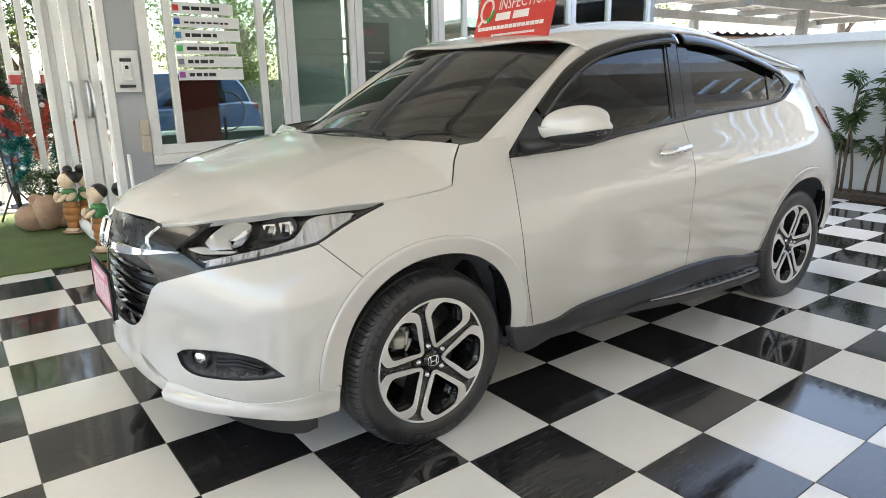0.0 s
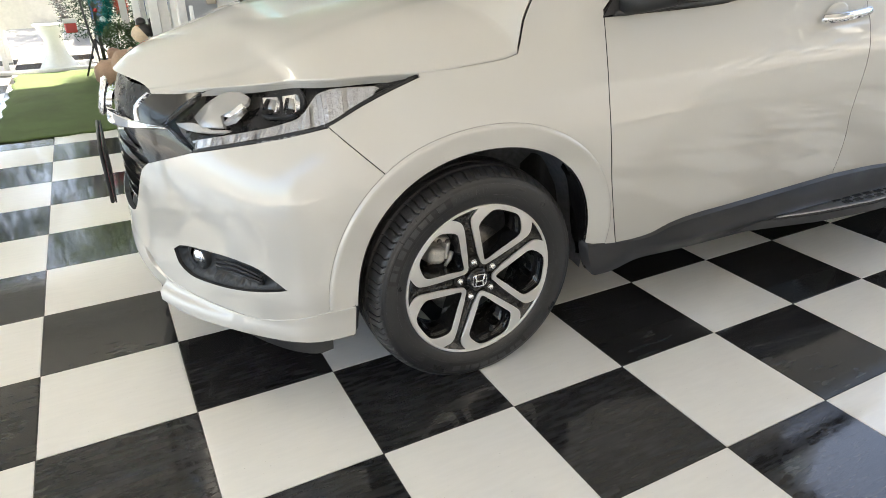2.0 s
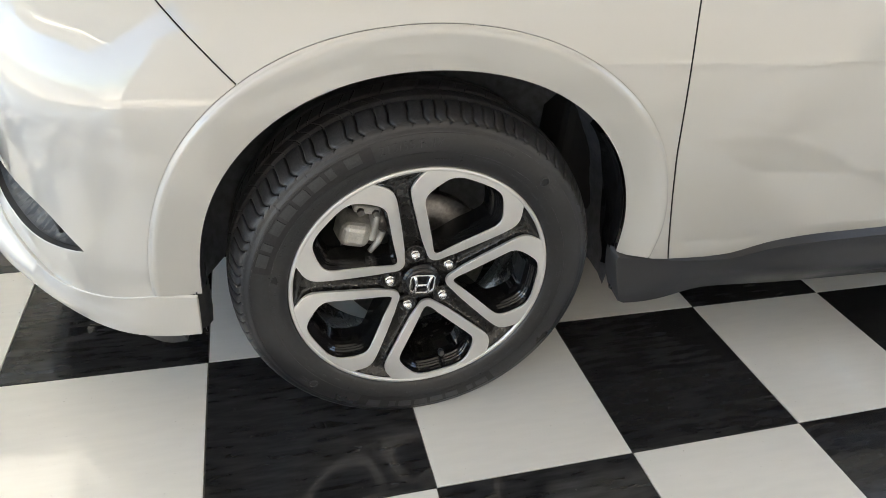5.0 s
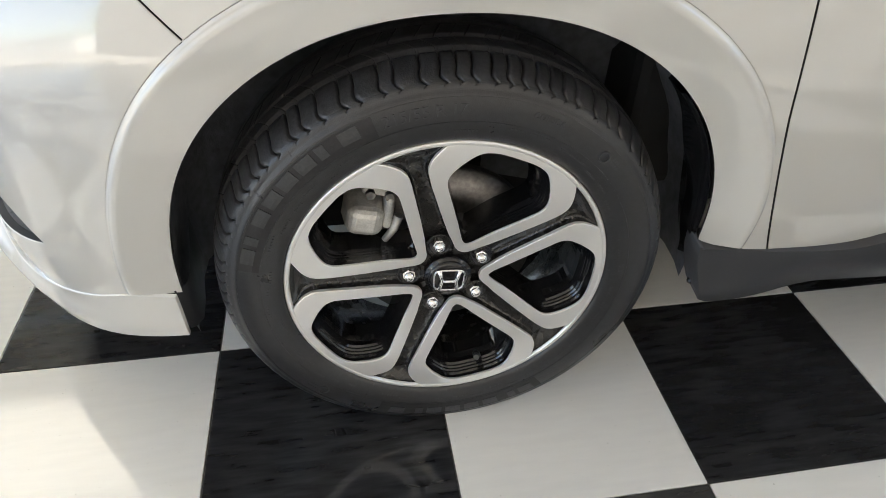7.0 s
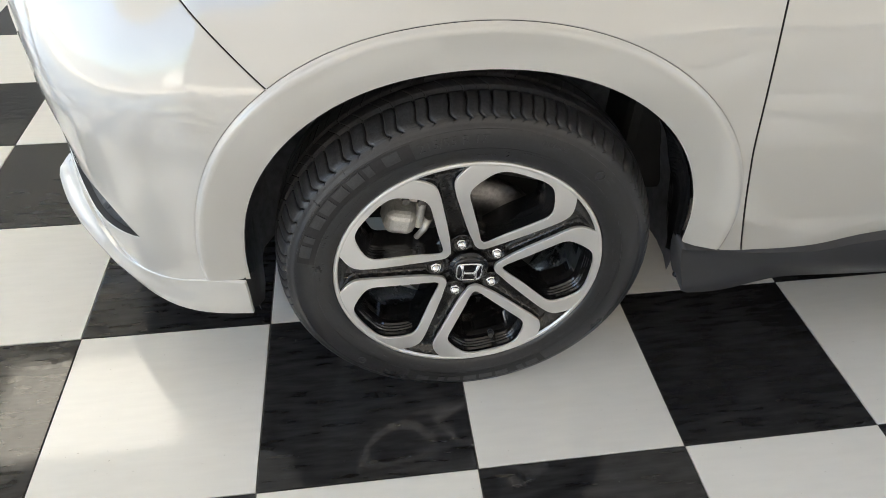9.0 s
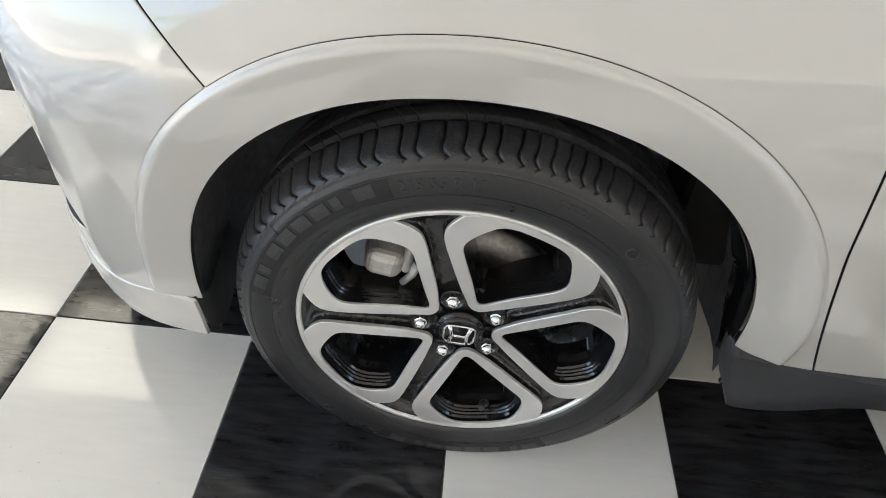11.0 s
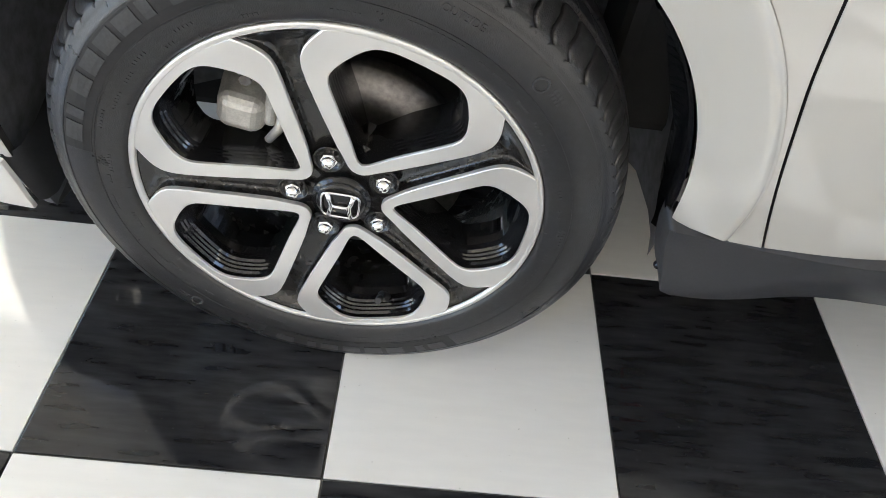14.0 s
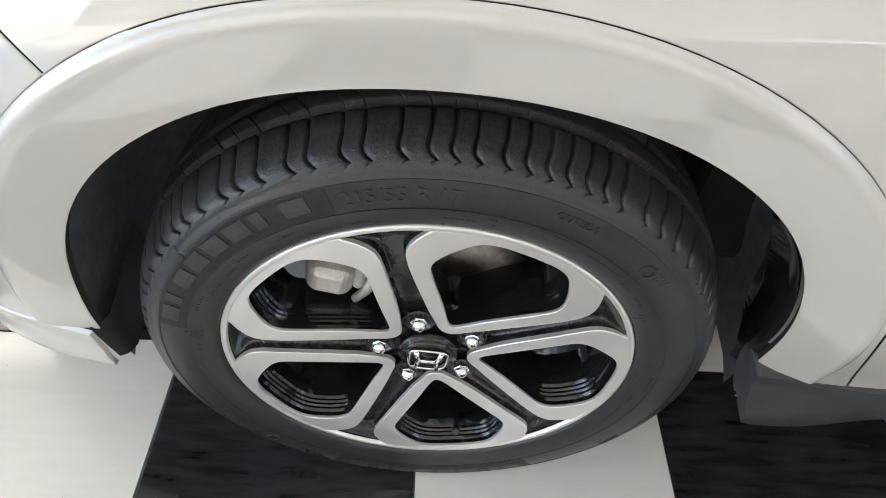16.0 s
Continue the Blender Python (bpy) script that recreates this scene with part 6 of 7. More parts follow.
# ---- glazed side of the entrance ----
POSTS = [(-0.02, 0.045, 3.90), (0.050, 0.105, 3.93), (-0.075, -0.02, 4.80), (-0.015, 0.035, 4.83), (-0.145, -0.09, 5.50), (-0.25, -0.19, 6.10)]
door = thing("door_1", "white framed glass folding door standing along the entrance", "door", kind="structure")
for a, b, y in POSTS:
    part("stile", box((a, y, 0.06), (b, y + 0.045, 2.9), 0.003), WHITE_FRAME, door)
for (xa, ya), (xb, yb) in (((0.14, 3.40), (0.09, 3.93)), ((0.0, 3.945), (0.01, 4.83)), ((-0.05, 4.845), (-0.11, 5.50)), ((-0.12, 5.545), (-0.21, 6.10))):
    bm = bmesh.new()
    d = Vector((yb - ya, xa - xb, 0)).normalized() * 0.004
    vs = [bm.verts.new((x + s * d.x, y + s * d.y, z)) for s in (-1, 1) for x, y, z in ((xa, ya, 0.15), (xb, yb, 0.15), (xb, yb, 2.85), (xa, ya, 2.85))]
    for f in ((0, 1, 2, 3), (7, 6, 5, 4), (0, 4, 5, 1), (1, 5, 6, 2), (2, 6, 7, 3), (3, 7, 4, 0)):
        bm.faces.new([vs[i] for i in f])
    pane = part("pane", bm, DOOR_GLASS, door)
    pane.visible_shadow = False
    for z0, z1 in ((0.05, 0.148), (2.852, 2.93)):
        bm = tube([(xa, ya, (z0 + z1) / 2), (xb, yb, (z0 + z1) / 2)], 0.045, 4)
        part("rail", bm, WHITE_FRAME, door)
part("door_handle", tube([(-0.03, 3.895, 1.05), (-0.03, 3.82, 1.06), (-0.03, 3.80, 1.10), (-0.03, 3.80, 1.27), (-0.03, 3.82, 1.31), (-0.03, 3.895, 1.32)], 0.014, 10), SATIN, door, "brushed steel door handle")
part("door_handle", tube([(0.085, 3.925, 1.05), (0.085, 3.84, 1.06), (0.085, 3.82, 1.10), (0.085, 3.82, 1.27), (0.085, 3.84, 1.31), (0.085, 3.925, 1.32)], 0.014, 10), SATIN, door, "brushed steel door handle")
slab("threshold", (-3.0, 6.12, 0.0), (-0.1, 6.22, 0.03), WHITE_FRAME, "white aluminium threshold", "threshold", 0.004)

# boxes on the grey wall
meter = thing("breaker_box", "white metal breaker box on the grey wall", "electrical box")
part("frame", box((0.175, WALL_Y - 0.035, 1.24), (0.345, WALL_Y - 0.002, 1.53), 0.004), WHITE_FRAME, meter)
part("recess", box((0.19, WALL_Y - 0.038, 1.262), (0.33, WALL_Y - 0.0355, 1.512), 0.0), BLIND, meter)
part("breaker", box((0.225, WALL_Y - 0.062, 1.32), (0.285, WALL_Y - 0.0385, 1.45), 0.004), WHITE_CARD, meter)
part("breaker_top", box((0.218, WALL_Y - 0.056, 1.452), (0.292, WALL_Y - 0.0385, 1.475), 0.002), GREY_PLASTIC, meter)
part("toggle", box((0.244, WALL_Y - 0.07, 1.40), (0.266, WALL_Y - 0.0625, 1.425), 0.002), INK, meter)
part("terminal", box((0.20, WALL_Y - 0.052, 1.272), (0.305, WALL_Y - 0.0385, 1.292), 0.002), GREY_PLASTIC, meter)
for z in (0.80, 0.925):
    sw = thing("switch_cover", "beige plastic cover on the grey wall", "switch", group="switch covers")
    part("cover", box((0.302, WALL_Y - 0.035, z), (0.362, WALL_Y - 0.002, z + 0.122), 0.004), material("beige_plastic", (0.52, 0.46, 0.37), 0.5, grain=(60, 0.04, 3)), sw)
BLUE = material("blue_cloth", (0.03, 0.11, 0.42), 0.7, grain=(60, 0.2, 4), bump=(40, 0.004))
broom = thing("broom", "white handled broom leaning on the grey wall", "broom")
part("handle", tube([(0.17, 3.12, 0.02), (0.19, 3.24, 0.80)], 0.013, 8), WHITE_CARD, broom)
part("brush", box((0.11, 3.06, 0.0), (0.23, 3.14, 0.07), 0.01), BLUE, broom)
bm = bmesh.new()
bmesh.ops.create_icosphere(bm, subdivisions=4, radius=1, matrix=Matrix.Translation((0.22, 3.10, 0.25)) @ Matrix.Diagonal((0.13, 0.10, 0.27, 1)))
for v in bm.verts:
    n = noise.noise(v.co * 9) * 0.05 + noise.noise(v.co * 23) * 0.02
    v.co += Vector((n, n * 0.7, n * 1.2 + 0.10 * max(0, noise.noise(v.co * 14))))
    v.co.z = max(0.0, v.co.z)
    v.co.y = min(3.25, v.co.y)
solo("cleaning_cloth_bag", bm, BLUE, "crumpled blue plastic bag by the grey wall", "bag")

# ---- mat, figures, planter, tree ----
bm = bmesh.new()
nx, ny = 30, 66
grid = [[bm.verts.new((-1.16 + 1.22 * i / nx + 0.012 * math.sin(j * 0.7) * (i in (0, nx)), 3.40 + 2.66 * j / ny + 0.010 * math.sin(i * 1.1) * (j in (0, ny)), 0.010 + 0.0025 * noise.noise(Vector((i * 0.4, j * 0.4, 0))))) for j in range(ny + 1)] for i in range(nx + 1)]
for i in range(nx):
    for j in range(ny):
        bm.faces.new((grid[i][j], grid[i + 1][j], grid[i + 1][j + 1], grid[i][j + 1])).smooth = True
mat_ob = solo("entrance_mat", bm, TURF, "green artificial turf mat at the entrance", "mat")
mat_ob.modifiers.new("thickness", "SOLIDIFY").thickness = 0.009

FLESH, HAIR, GREEN, GOLD, CLAY = (material(n, c, r, grain=(60, 0.12, 4), stain=(9, 0.15, 3)) for n, c, r in (("painted_cream", (0.72, 0.56, 0.40), 0.45), ("painted_black", (0.02, 0.017, 0.016), 0.35), ("painted_green", (0.05, 0.22, 0.07), 0.4), ("painted_ochre", (0.36, 0.15, 0.04), 0.45), ("terracotta", (0.38, 0.25, 0.17), 0.8)))


def blob(bm, at, size, slot, tilt=(0, 0, 0)):
    made = bmesh.ops.create_icosphere(bm, subdivisions=3, radius=1, matrix=Matrix.Translation(at) @ Euler([radians(a) for a in tilt]).to_matrix().to_4x4() @ Matrix.Diagonal((*size, 1)))["verts"]
    for f in {f for v in made for f in v.link_faces}:
        f.material_index, f.smooth = slot, True


def figure(x, y, turn, h, bun):
    """A painted garden figure in a greeting pose, one mesh."""
    bm = bmesh.new()
    blob(bm, (0, 0, 0.02), (0.14, 0.11, 0.022), 4)
    blob(bm, (0.0, -0.02, 0.045), (0.085, 0.06, 0.03), 0)
    for z, r in ((0.10, 0.072), (0.18, 0.090), (0.26, 0.098), (0.33, 0.085)):
        blob(bm, (0, 0, z), (r, r * 0.9, 0.07), 3)
    blob(bm, (0, 0, 0.41), (0.095, 0.08, 0.08), 2)
    blob(bm, (0, 0, 0.475), (0.085, 0.07, 0.035), 2)
    for s in (-1, 1):
        blob(bm, (s * 0.075, -0.035, 0.42), (0.036, 0.075, 0.036), 0 if bun else 2, (25, 0, s * 10))
        blob(bm, (s * 0.035, -0.115, 0.415), (0.030, 0.065, 0.028), 0, (35, 0, -s * 30))
    blob(bm, (0, -0.155, 0.44), (0.028, 0.03, 0.045), 0, (-20, 0, 0))
    blob(bm, (0, 0, 0.515), (0.033, 0.033, 0.04), 0)
    blob(bm, (0, -0.012, 0.595), (0.082, 0.085, 0.088), 0)
    blob(bm, (0, -0.098, 0.588), (0.014, 0.014, 0.014), 0)
    blob(bm, (0, 0.024, 0.622), (0.092, 0.085, 0.082), 1)
    if bun:
        blob(bm, (0, 0.02, 0.712), (0.05, 0.05, 0.045), 1)
        blob(bm, (0, 0.015, 0.675), (0.060, 0.060, 0.014), 3)
    me = bpy.data.meshes.new("figure")
    bm.to_mesh(me), bm.free()
    for m in (FLESH, HAIR, GREEN, GOLD, CLAY):
        me.materials.append(m)
    ob = new("garden_figure", me)
    ob.matrix_world = Matrix.Translation((x, y, 0.010)) @ Matrix.Rotation(radians(turn), 4, "Z") @ Matrix.Scale(h / 0.70, 4)
    return tagged(ob, "painted garden figure in greeting pose with " + ("hair bun" if bun else "green top"), "figurine", "garden figures")


figure(-0.06, 4.60, -62, 0.56, True)
figure(0.01, 3.68, -68, 0.54, False)
bm = bmesh.new()
for at, size in (((-0.33, 5.0, 0.12), (0.15, 0.13, 0.13)), ((-0.21, 4.95, 0.16), (0.13, 0.14, 0.17)), ((-0.10, 4.98, 0.10), (0.12, 0.12, 0.10)), ((-0.28, 5.05, 0.24), (0.07, 0.07, 0.10))):
    blob(bm, at, size, 0)
for v in bm.verts:
    v.co += v.normal * 0.018 * noise.noise(v.co * 16)
    v.co.z = max(0.012, v.co.z)
solo("clay_planter", bm, CLAY, "lumpy terracotta planter shaped like logs", "planter")
LEAF = [material("leaf_green", (0.045, 0.09, 0.022), 0.55, grain=(30, 0.25, 3), spread=0.15), material("leaf_bright", (0.14, 0.20, 0.03), 0.5, grain=(20, 0.3, 3), spread=0.2), material("needle_green", (0.018, 0.05, 0.02), 0.6, grain=(60, 0.3, 3))]


def leaves(points, size, mat, name, seed, thin=0.45):
    """Many small bent leaves at the points."""
    rg = random.Random(seed)
    verts, faces = [], []
    for p in points:
        d = Vector((rg.gauss(0, 1), rg.gauss(0, 1), rg.gauss(0, 0.8))).normalized()
        s = d.orthogonal().normalized()
        s = (Matrix.Rotation(rg.uniform(0, math.tau), 3, d) @ s)
        n = d.cross(s)
        l, w = size * rg.uniform(0.6, 1.3), size * thin * rg.uniform(0.7, 1.2)
        b = len(verts)
        verts += [p, p + d * l * 0.5 + s * w * 0.5 - n * l * 0.04, p + d * l - n * l * 0.15, p + d * l * 0.5 - s * w * 0.5 - n * l * 0.04]
        faces += [(b, b + 1, b + 2), (b, b + 2, b + 3)]
    return raw(name, verts, faces, mat, smooth=False)


rg = random.Random(8)
bush = thing("round_bush", "small clipped round bush in a pot", "bush", Matrix.Translation((-0.19, 5.35, 0)))
part("pot", lathe_z([(0.002, 0.0), (0.09, 0.0), (0.12, 0.22), (0.105, 0.22), (0.10, 0.18), (0.002, 0.18)], 20), CLAY, bush)
pts = [Vector((rg.gauss(0, 1), rg.gauss(0, 1), rg.gauss(0, 1))).normalized() * rg.uniform(0.10, 0.17) + Vector((0, 0, 0.36)) for _ in range(1600)]
part("foliage", leaves(pts, 0.03, LEAF[0], "foliage", 4), LEAF[0], bush)

xmas = thing("christmas_tree", "small christmas tree hung with red, teal and silver tinsel", "christmas tree", Matrix.Translation((-0.36, 5.78, 0.012)))
part("trunk", tube([(0, 0, 0.0), (0, 0, 1.45)], [0.02, 0.006], 8), INK, xmas)
pts = []
for _ in range(5200):
    z = rg.uniform(0.35, 1.5)
    r = (1.55 - z) / 1.2 * 0.36 * math.sqrt(rg.random())
    a = rg.uniform(0, math.tau)
    pts.append(Vector((r * math.cos(a), r * math.sin(a), z)))
part("foliage", leaves(pts, 0.05, LEAF[2], "foliage", 9, 0.2), LEAF[2], xmas)


def tinsel(path, mat, name, seed, parent, fluff=0.045, count=60):
    rgx = random.Random(seed)
    pts = []
    for p in resampled(flow(path, 0.02), 90):
        for _ in range(count // 4):
            pts.append(Vector(p) + Vector((rgx.gauss(0, 0.012), rgx.gauss(0, 0.012), rgx.gauss(0, 0.012))))
    return part(name, leaves(pts, fluff, mat, name, seed + 1, 0.12), mat, parent)


RED_T = material("red_tinsel", (0.62, 0.07, 0.03), 0.3, 0.4, grain=(40, 0.3, 3))
TEAL_T = material("teal_tinsel", (0.02, 0.30, 0.27), 0.25, 0.7, grain=(40, 0.3, 3))
SILVER_T = material("silver_tinsel", (0.6, 0.6, 0.6), 0.2, 0.9, grain=(40, 0.2, 3))
tinsel([(-0.16, -0.2, 1.25), (-0.02, -0.26, 1.18), (0.10, -0.2, 1.10), (0.16, -0.18, 0.92), (0.20, -0.2, 0.75), (0.22, -0.2, 0.58)], RED_T, "red_tinsel", 21, xmas)
tinsel([(-0.18, -0.2, 1.05), (-0.05, -0.3, 0.98), (0.06, -0.3, 0.90), (0.12, -0.26, 0.70)], RED_T, "red_tinsel", 25, xmas)
tinsel([(-0.12, -0.3, 0.78), (0.0, -0.36, 0.72), (0.08, -0.34, 0.80), (0.12, -0.3, 0.66), (0.06, -0.33, 0.50), (0.0, -0.33, 0.42)], TEAL_T, "teal_tinsel", 31, xmas, 0.06)
tinsel([(-0.34, -0.1, 1.2), (-0.32, -0.14, 0.95), (-0.29, -0.16, 0.7), (-0.24, -0.2, 0.45)], SILVER_T, "silver_tinsel", 41, xmas, 0.06)
RED_B = material("red_bauble", (0.45, 0.03, 0.03), 0.25, 0.2, 0.5, grain=(30, 0.1, 2))
for k in range(22):
    z = rg.uniform(0.45, 1.35)
    r = (1.6 - z) / 1.2 * 0.37
    a = rg.uniform(-2.8, -0.3)
    bm = bmesh.new()
    bmesh.ops.create_uvsphere(bm, u_segments=12, v_segments=8, radius=rg.uniform(0.018, 0.03), matrix=Matrix.Translation((r * math.cos(a), r * math.sin(a), z)))
    for f in bm.faces:
        f.smooth = True
    part("bauble", bm, RED_B if k % 3 else WHITE_CARD, xmas)
for x, z in ((-0.22, 0.42), (0.12, 1.30), (-0.2, 0.85)):
    part("red_stocking", box((x - 0.05, -0.33, z), (x + 0.05, -0.30, z + 0.10), 0.012), RED_B, xmas, "red felt stocking")
    part("white_cuff", box((x - 0.055, -0.336, z + 0.085), (x + 0.055, -0.297, z + 0.125), 0.008), WHITE_CARD, xmas)
stand = thing("tripod_stand", "black metal tripod stand on the turf mat", "tripod", Matrix.Translation((-0.41, 5.40, 0.0115)))
part("pole", tube([(0.02, 0, 0.10), (-0.03, 0.03, 0.40), (-0.14, 0.1, 1.9)], 0.009, 8), BLACK_PLASTIC, stand)
for dx, dy in ((-0.13, 0.25), (0.0, -0.28), (0.24, -0.02)):
    part("leg", tube([(0.0, 0.0, 0.36), (dx, dy, 0.0)], 0.009, 8), BLACK_PLASTIC, stand)
    part("brace", tube([(0.01, 0.0, 0.14), (dx * 0.6, dy * 0.6, 0.145)], 0.005, 6), BLACK_PLASTIC, stand)

# ---- board on the car's roof ----
SIGN_M = CAR_POSE @ Matrix.Translation((0.95, 0.67, 1.470)) @ Matrix.Rotation(radians(-9), 4, "Z") @ Matrix.Rotation(radians(14), 4, "Y")
sign = thing("roof_sign", "red inspection sign board standing on the car roof", "sign", SIGN_M)
RED_SIGN = material("red_sign", (0.62, 0.045, 0.035), 0.45, grain=(40, 0.05, 3), stain=(4, 0.06, 3))
part("board", box((-0.004, -0.325, 0.0), (0.004, 0.325, 0.30), 0.002), RED_SIGN, sign)
part("rear_leg", box((0.005, -0.2, 0.0), (0.15, 0.2, 0.006), 0.002), RED_SIGN, sign)
SIGN_WHITE = material("white_print", (0.82, 0.80, 0.78), 0.5, grain=(80, 0.03, 2))
lettering("sign_word", "INSPECTION", 0.076, SIGN_WHITE, lambda x, y, u: Vector((-0.0052 - u, 0.0 - x - 0.085, 0.150 + y)), sign, 0.0004)
for a, b, z, h in ((0.14, -0.17, 0.098, 0.036), (0.29, -0.28, 0.055, 0.018), (0.15, -0.22, 0.022, 0.010)):
    n = 2 if h > 0.03 else 16
    for i in range(n):
        y0, y1 = a + (b - a) * i / n, a + (b - a) * (i + 0.82) / n
        part("print_bar", box((-0.0062, min(y0, y1), z), (-0.0046, max(y0, y1), z + h)), SIGN_WHITE, sign)
part("print_ring", tube([(-0.005, 0.232 + 0.055 * math.cos(a), 0.155 + 0.055 * math.sin(a)) for a in np.linspace(0, math.tau, 25)[:-1]], 0.007, 6, closed=True), SIGN_WHITE, sign)
part("print_ring_tail", tube([(-0.005, 0.262, 0.108), (-0.005, 0.292, 0.080)], 0.008, 6), SIGN_WHITE, sign)
part("print_tick", tube([(-0.007, 0.222, 0.118), (-0.007, 0.200, 0.096), (-0.007, 0.160, 0.150)], 0.008, 6), material("green_print", (0.05, 0.35, 0.06), 0.5, grain=(60, 0.05, 2)), sign)

# ---- boundary wall, bed, palms ----
slab("wall_coping", (BED + 0.30, -6, 1.60), (BED + 0.55, 12, 1.70), WHITE_WALL, "white coping on the boundary wall", "trim", 0.006)
SOIL = material("soil", (0.07, 0.05, 0.035), 0.95, grain=(50, 0.4, 5), bump=(60, 0.02))
slab("planting_bed", (BED, -6, 0.0), (BED + 0.349, 3.2, 0.06), SOIL, "dark soil bed along the boundary wall", "bed")


def fan_palm(x, y, h, seed):
    rgx = random.Random(seed)
    t = thing("fan_palm", "slender fan palm with dark green fingered leaves", "palm", Matrix.Translation((x, y, 0.055)), "palms along the wall")
    bend = (rgx.uniform(-0.08, 0.08), rgx.uniform(-0.1, 0.1))
    stem = [Vector((bend[0] * (k / 5) ** 2, bend[1] * (k / 5) ** 2, h * k / 5)) for k in range(6)]
    part("stem", tube(stem, [0.016 - 0.001 * k for k in range(6)], 7), material("palm_stem", (0.10, 0.075, 0.045), 0.8, grain=(60, 0.4, 4), bump=(50, 0.003)), t)
    for k in range(rgx.randint(7, 10)):
        z = h * (1 - 0.5 * rgx.random() ** 1.6)
        a = rgx.uniform(0, math.tau)
        d = Vector((math.cos(a), math.sin(a), rgx.uniform(0.3, 1.4))).normalized()
        base = Vector((bend[0] * (z / h) ** 2, bend[1] * (z / h) ** 2, z))
        tip = base + d * rgx.uniform(0.06, 0.13)
        side = d.cross(Vector((0, 0, 1))).normalized()
        up = side.cross(d)
        verts, faces = [], []
        nf = rgx.randint(10, 13)
        for i in range(nf):
            b = radians(-150 + 300 * i / (nf - 1))
            f = (d * math.cos(b) + side * math.sin(b)).normalized()
            l = rgx.uniform(0.10, 0.15)
            w = (f.cross(up)).normalized() * 0.013
            v = len(verts)
            verts += [tip, tip + f * l * 0.55 + w - up * 0.005, tip + f * l - up * l * 0.28, tip + f * l * 0.55 - w - up * 0.005]
            faces += [(v, v + 1, v + 2), (v, v + 2, v + 3)]
        leaf_ob = part("leaf", raw("leaf", verts, faces, LEAF[0], smooth=False), LEAF[0], t)
        part("leaf_stalk", tube([base, tip], 0.004, 5), LEAF[0], leaf_ob)
    return t


for k, (y, h) in enumerate(((0.95, 1.15), (0.62, 1.20), (0.40, 0.62), (0.30, 0.95), (0.74, 0.5), (0.12, 1.0), (-0.15, 0.8), (-0.6, 1.1), (-1.2, 0.9), (0.86, 0.78), (0.50, 0.86), (1.04, 0.52), (0.22, 0.58))):
    fan_palm(BED + 0.13 + 0.06 * (k % 3), y, h, 50 + k)

# ---- lean-to roof beyond the wall, and trees ----
shed = thing("lean_to_roof", "corrugated lean-to roof on grey steel beams", "roof")
rows = []
for i in range(12):
    x = 6.95 + 0.5 * i
    rows.append([(x, -1.2 + 0.02 * j, 2.34 - 0.015 * (x - 6.95) + 0.018 * math.sin(j * 0.02 * math.tau / 0.076 * 0.5)) for j in range(258)])
part("roof_sheet", sheet("roof_sheet", rows, SHEET), SHEET, shed)
for i in range(5):
    x = 7.0 + 1.3 * i
    z = 2.34 - 0.015 * (x - 6.95) - 0.07
    part("purlin", box((x, -1.2, z - 0.05), (x + 0.06, 3.95, z + 0.045), 0.004), BEAM, shed)
for y in (-0.9, 0.7, 2.3, 3.88):
    part("rafter", box((6.95, y - 0.04, 2.08), (12.4, y + 0.04, 2.20), 0.004), BEAM, shed)
    for x in (8.3, 11.6):
        part("post", box((x - 0.06, y - 0.05, -0.01), (x + 0.06, y + 0.05, 2.078), 0.004), BEAM, shed)
BROWN = material("brown_boards", (0.13, 0.085, 0.06), 0.7, grain=(8, 0.25, 4), stain=(1, 0.2, 3))
house = thing("far_house", "low brown house with a scalloped white eave beyond the wall", "house", Matrix.Translation((11.0, 9.3, 0)) @ Matrix.Rotation(radians(-8.8), 4, "Z"))
part("wall", box((-2.0, 0.4, 0), (11, 6, 2.36)), BROWN, house)
part("roof", box((-2.4, 0.02, 2.50), (11.4, 6.5, 2.60), 0.02), SHEET, house)
verts, faces = [], []
for i in range(34 * 8 + 1):
    x = -2.4 + 13.8 * i / (34 * 8)
    drop = 0.05 + 0.075 * abs(math.sin(math.pi * i / 8))
    verts += [(x, 0.0, 2.60), (x, 0.0, 2.52 - drop), (x, 0.02, 2.60), (x, 0.02, 2.52 - drop)]
for i in range(34 * 8):
    b = 4 * i
    faces += [(b, b + 1, b + 5, b + 4), (b + 2, b + 6, b + 7, b + 3), (b + 1, b + 3, b + 7, b + 5)]
part("scalloped_eave", raw("scalloped_eave", verts, faces, WHITE_CARD, smooth=False), WHITE_CARD, house, "white scalloped eave board")
for k in range(7):
    part("window", box((-0.8 + 1.6 * k, 0.385, 1.2), (0.1 + 1.6 * k, 0.398, 2.0)), INK, house)


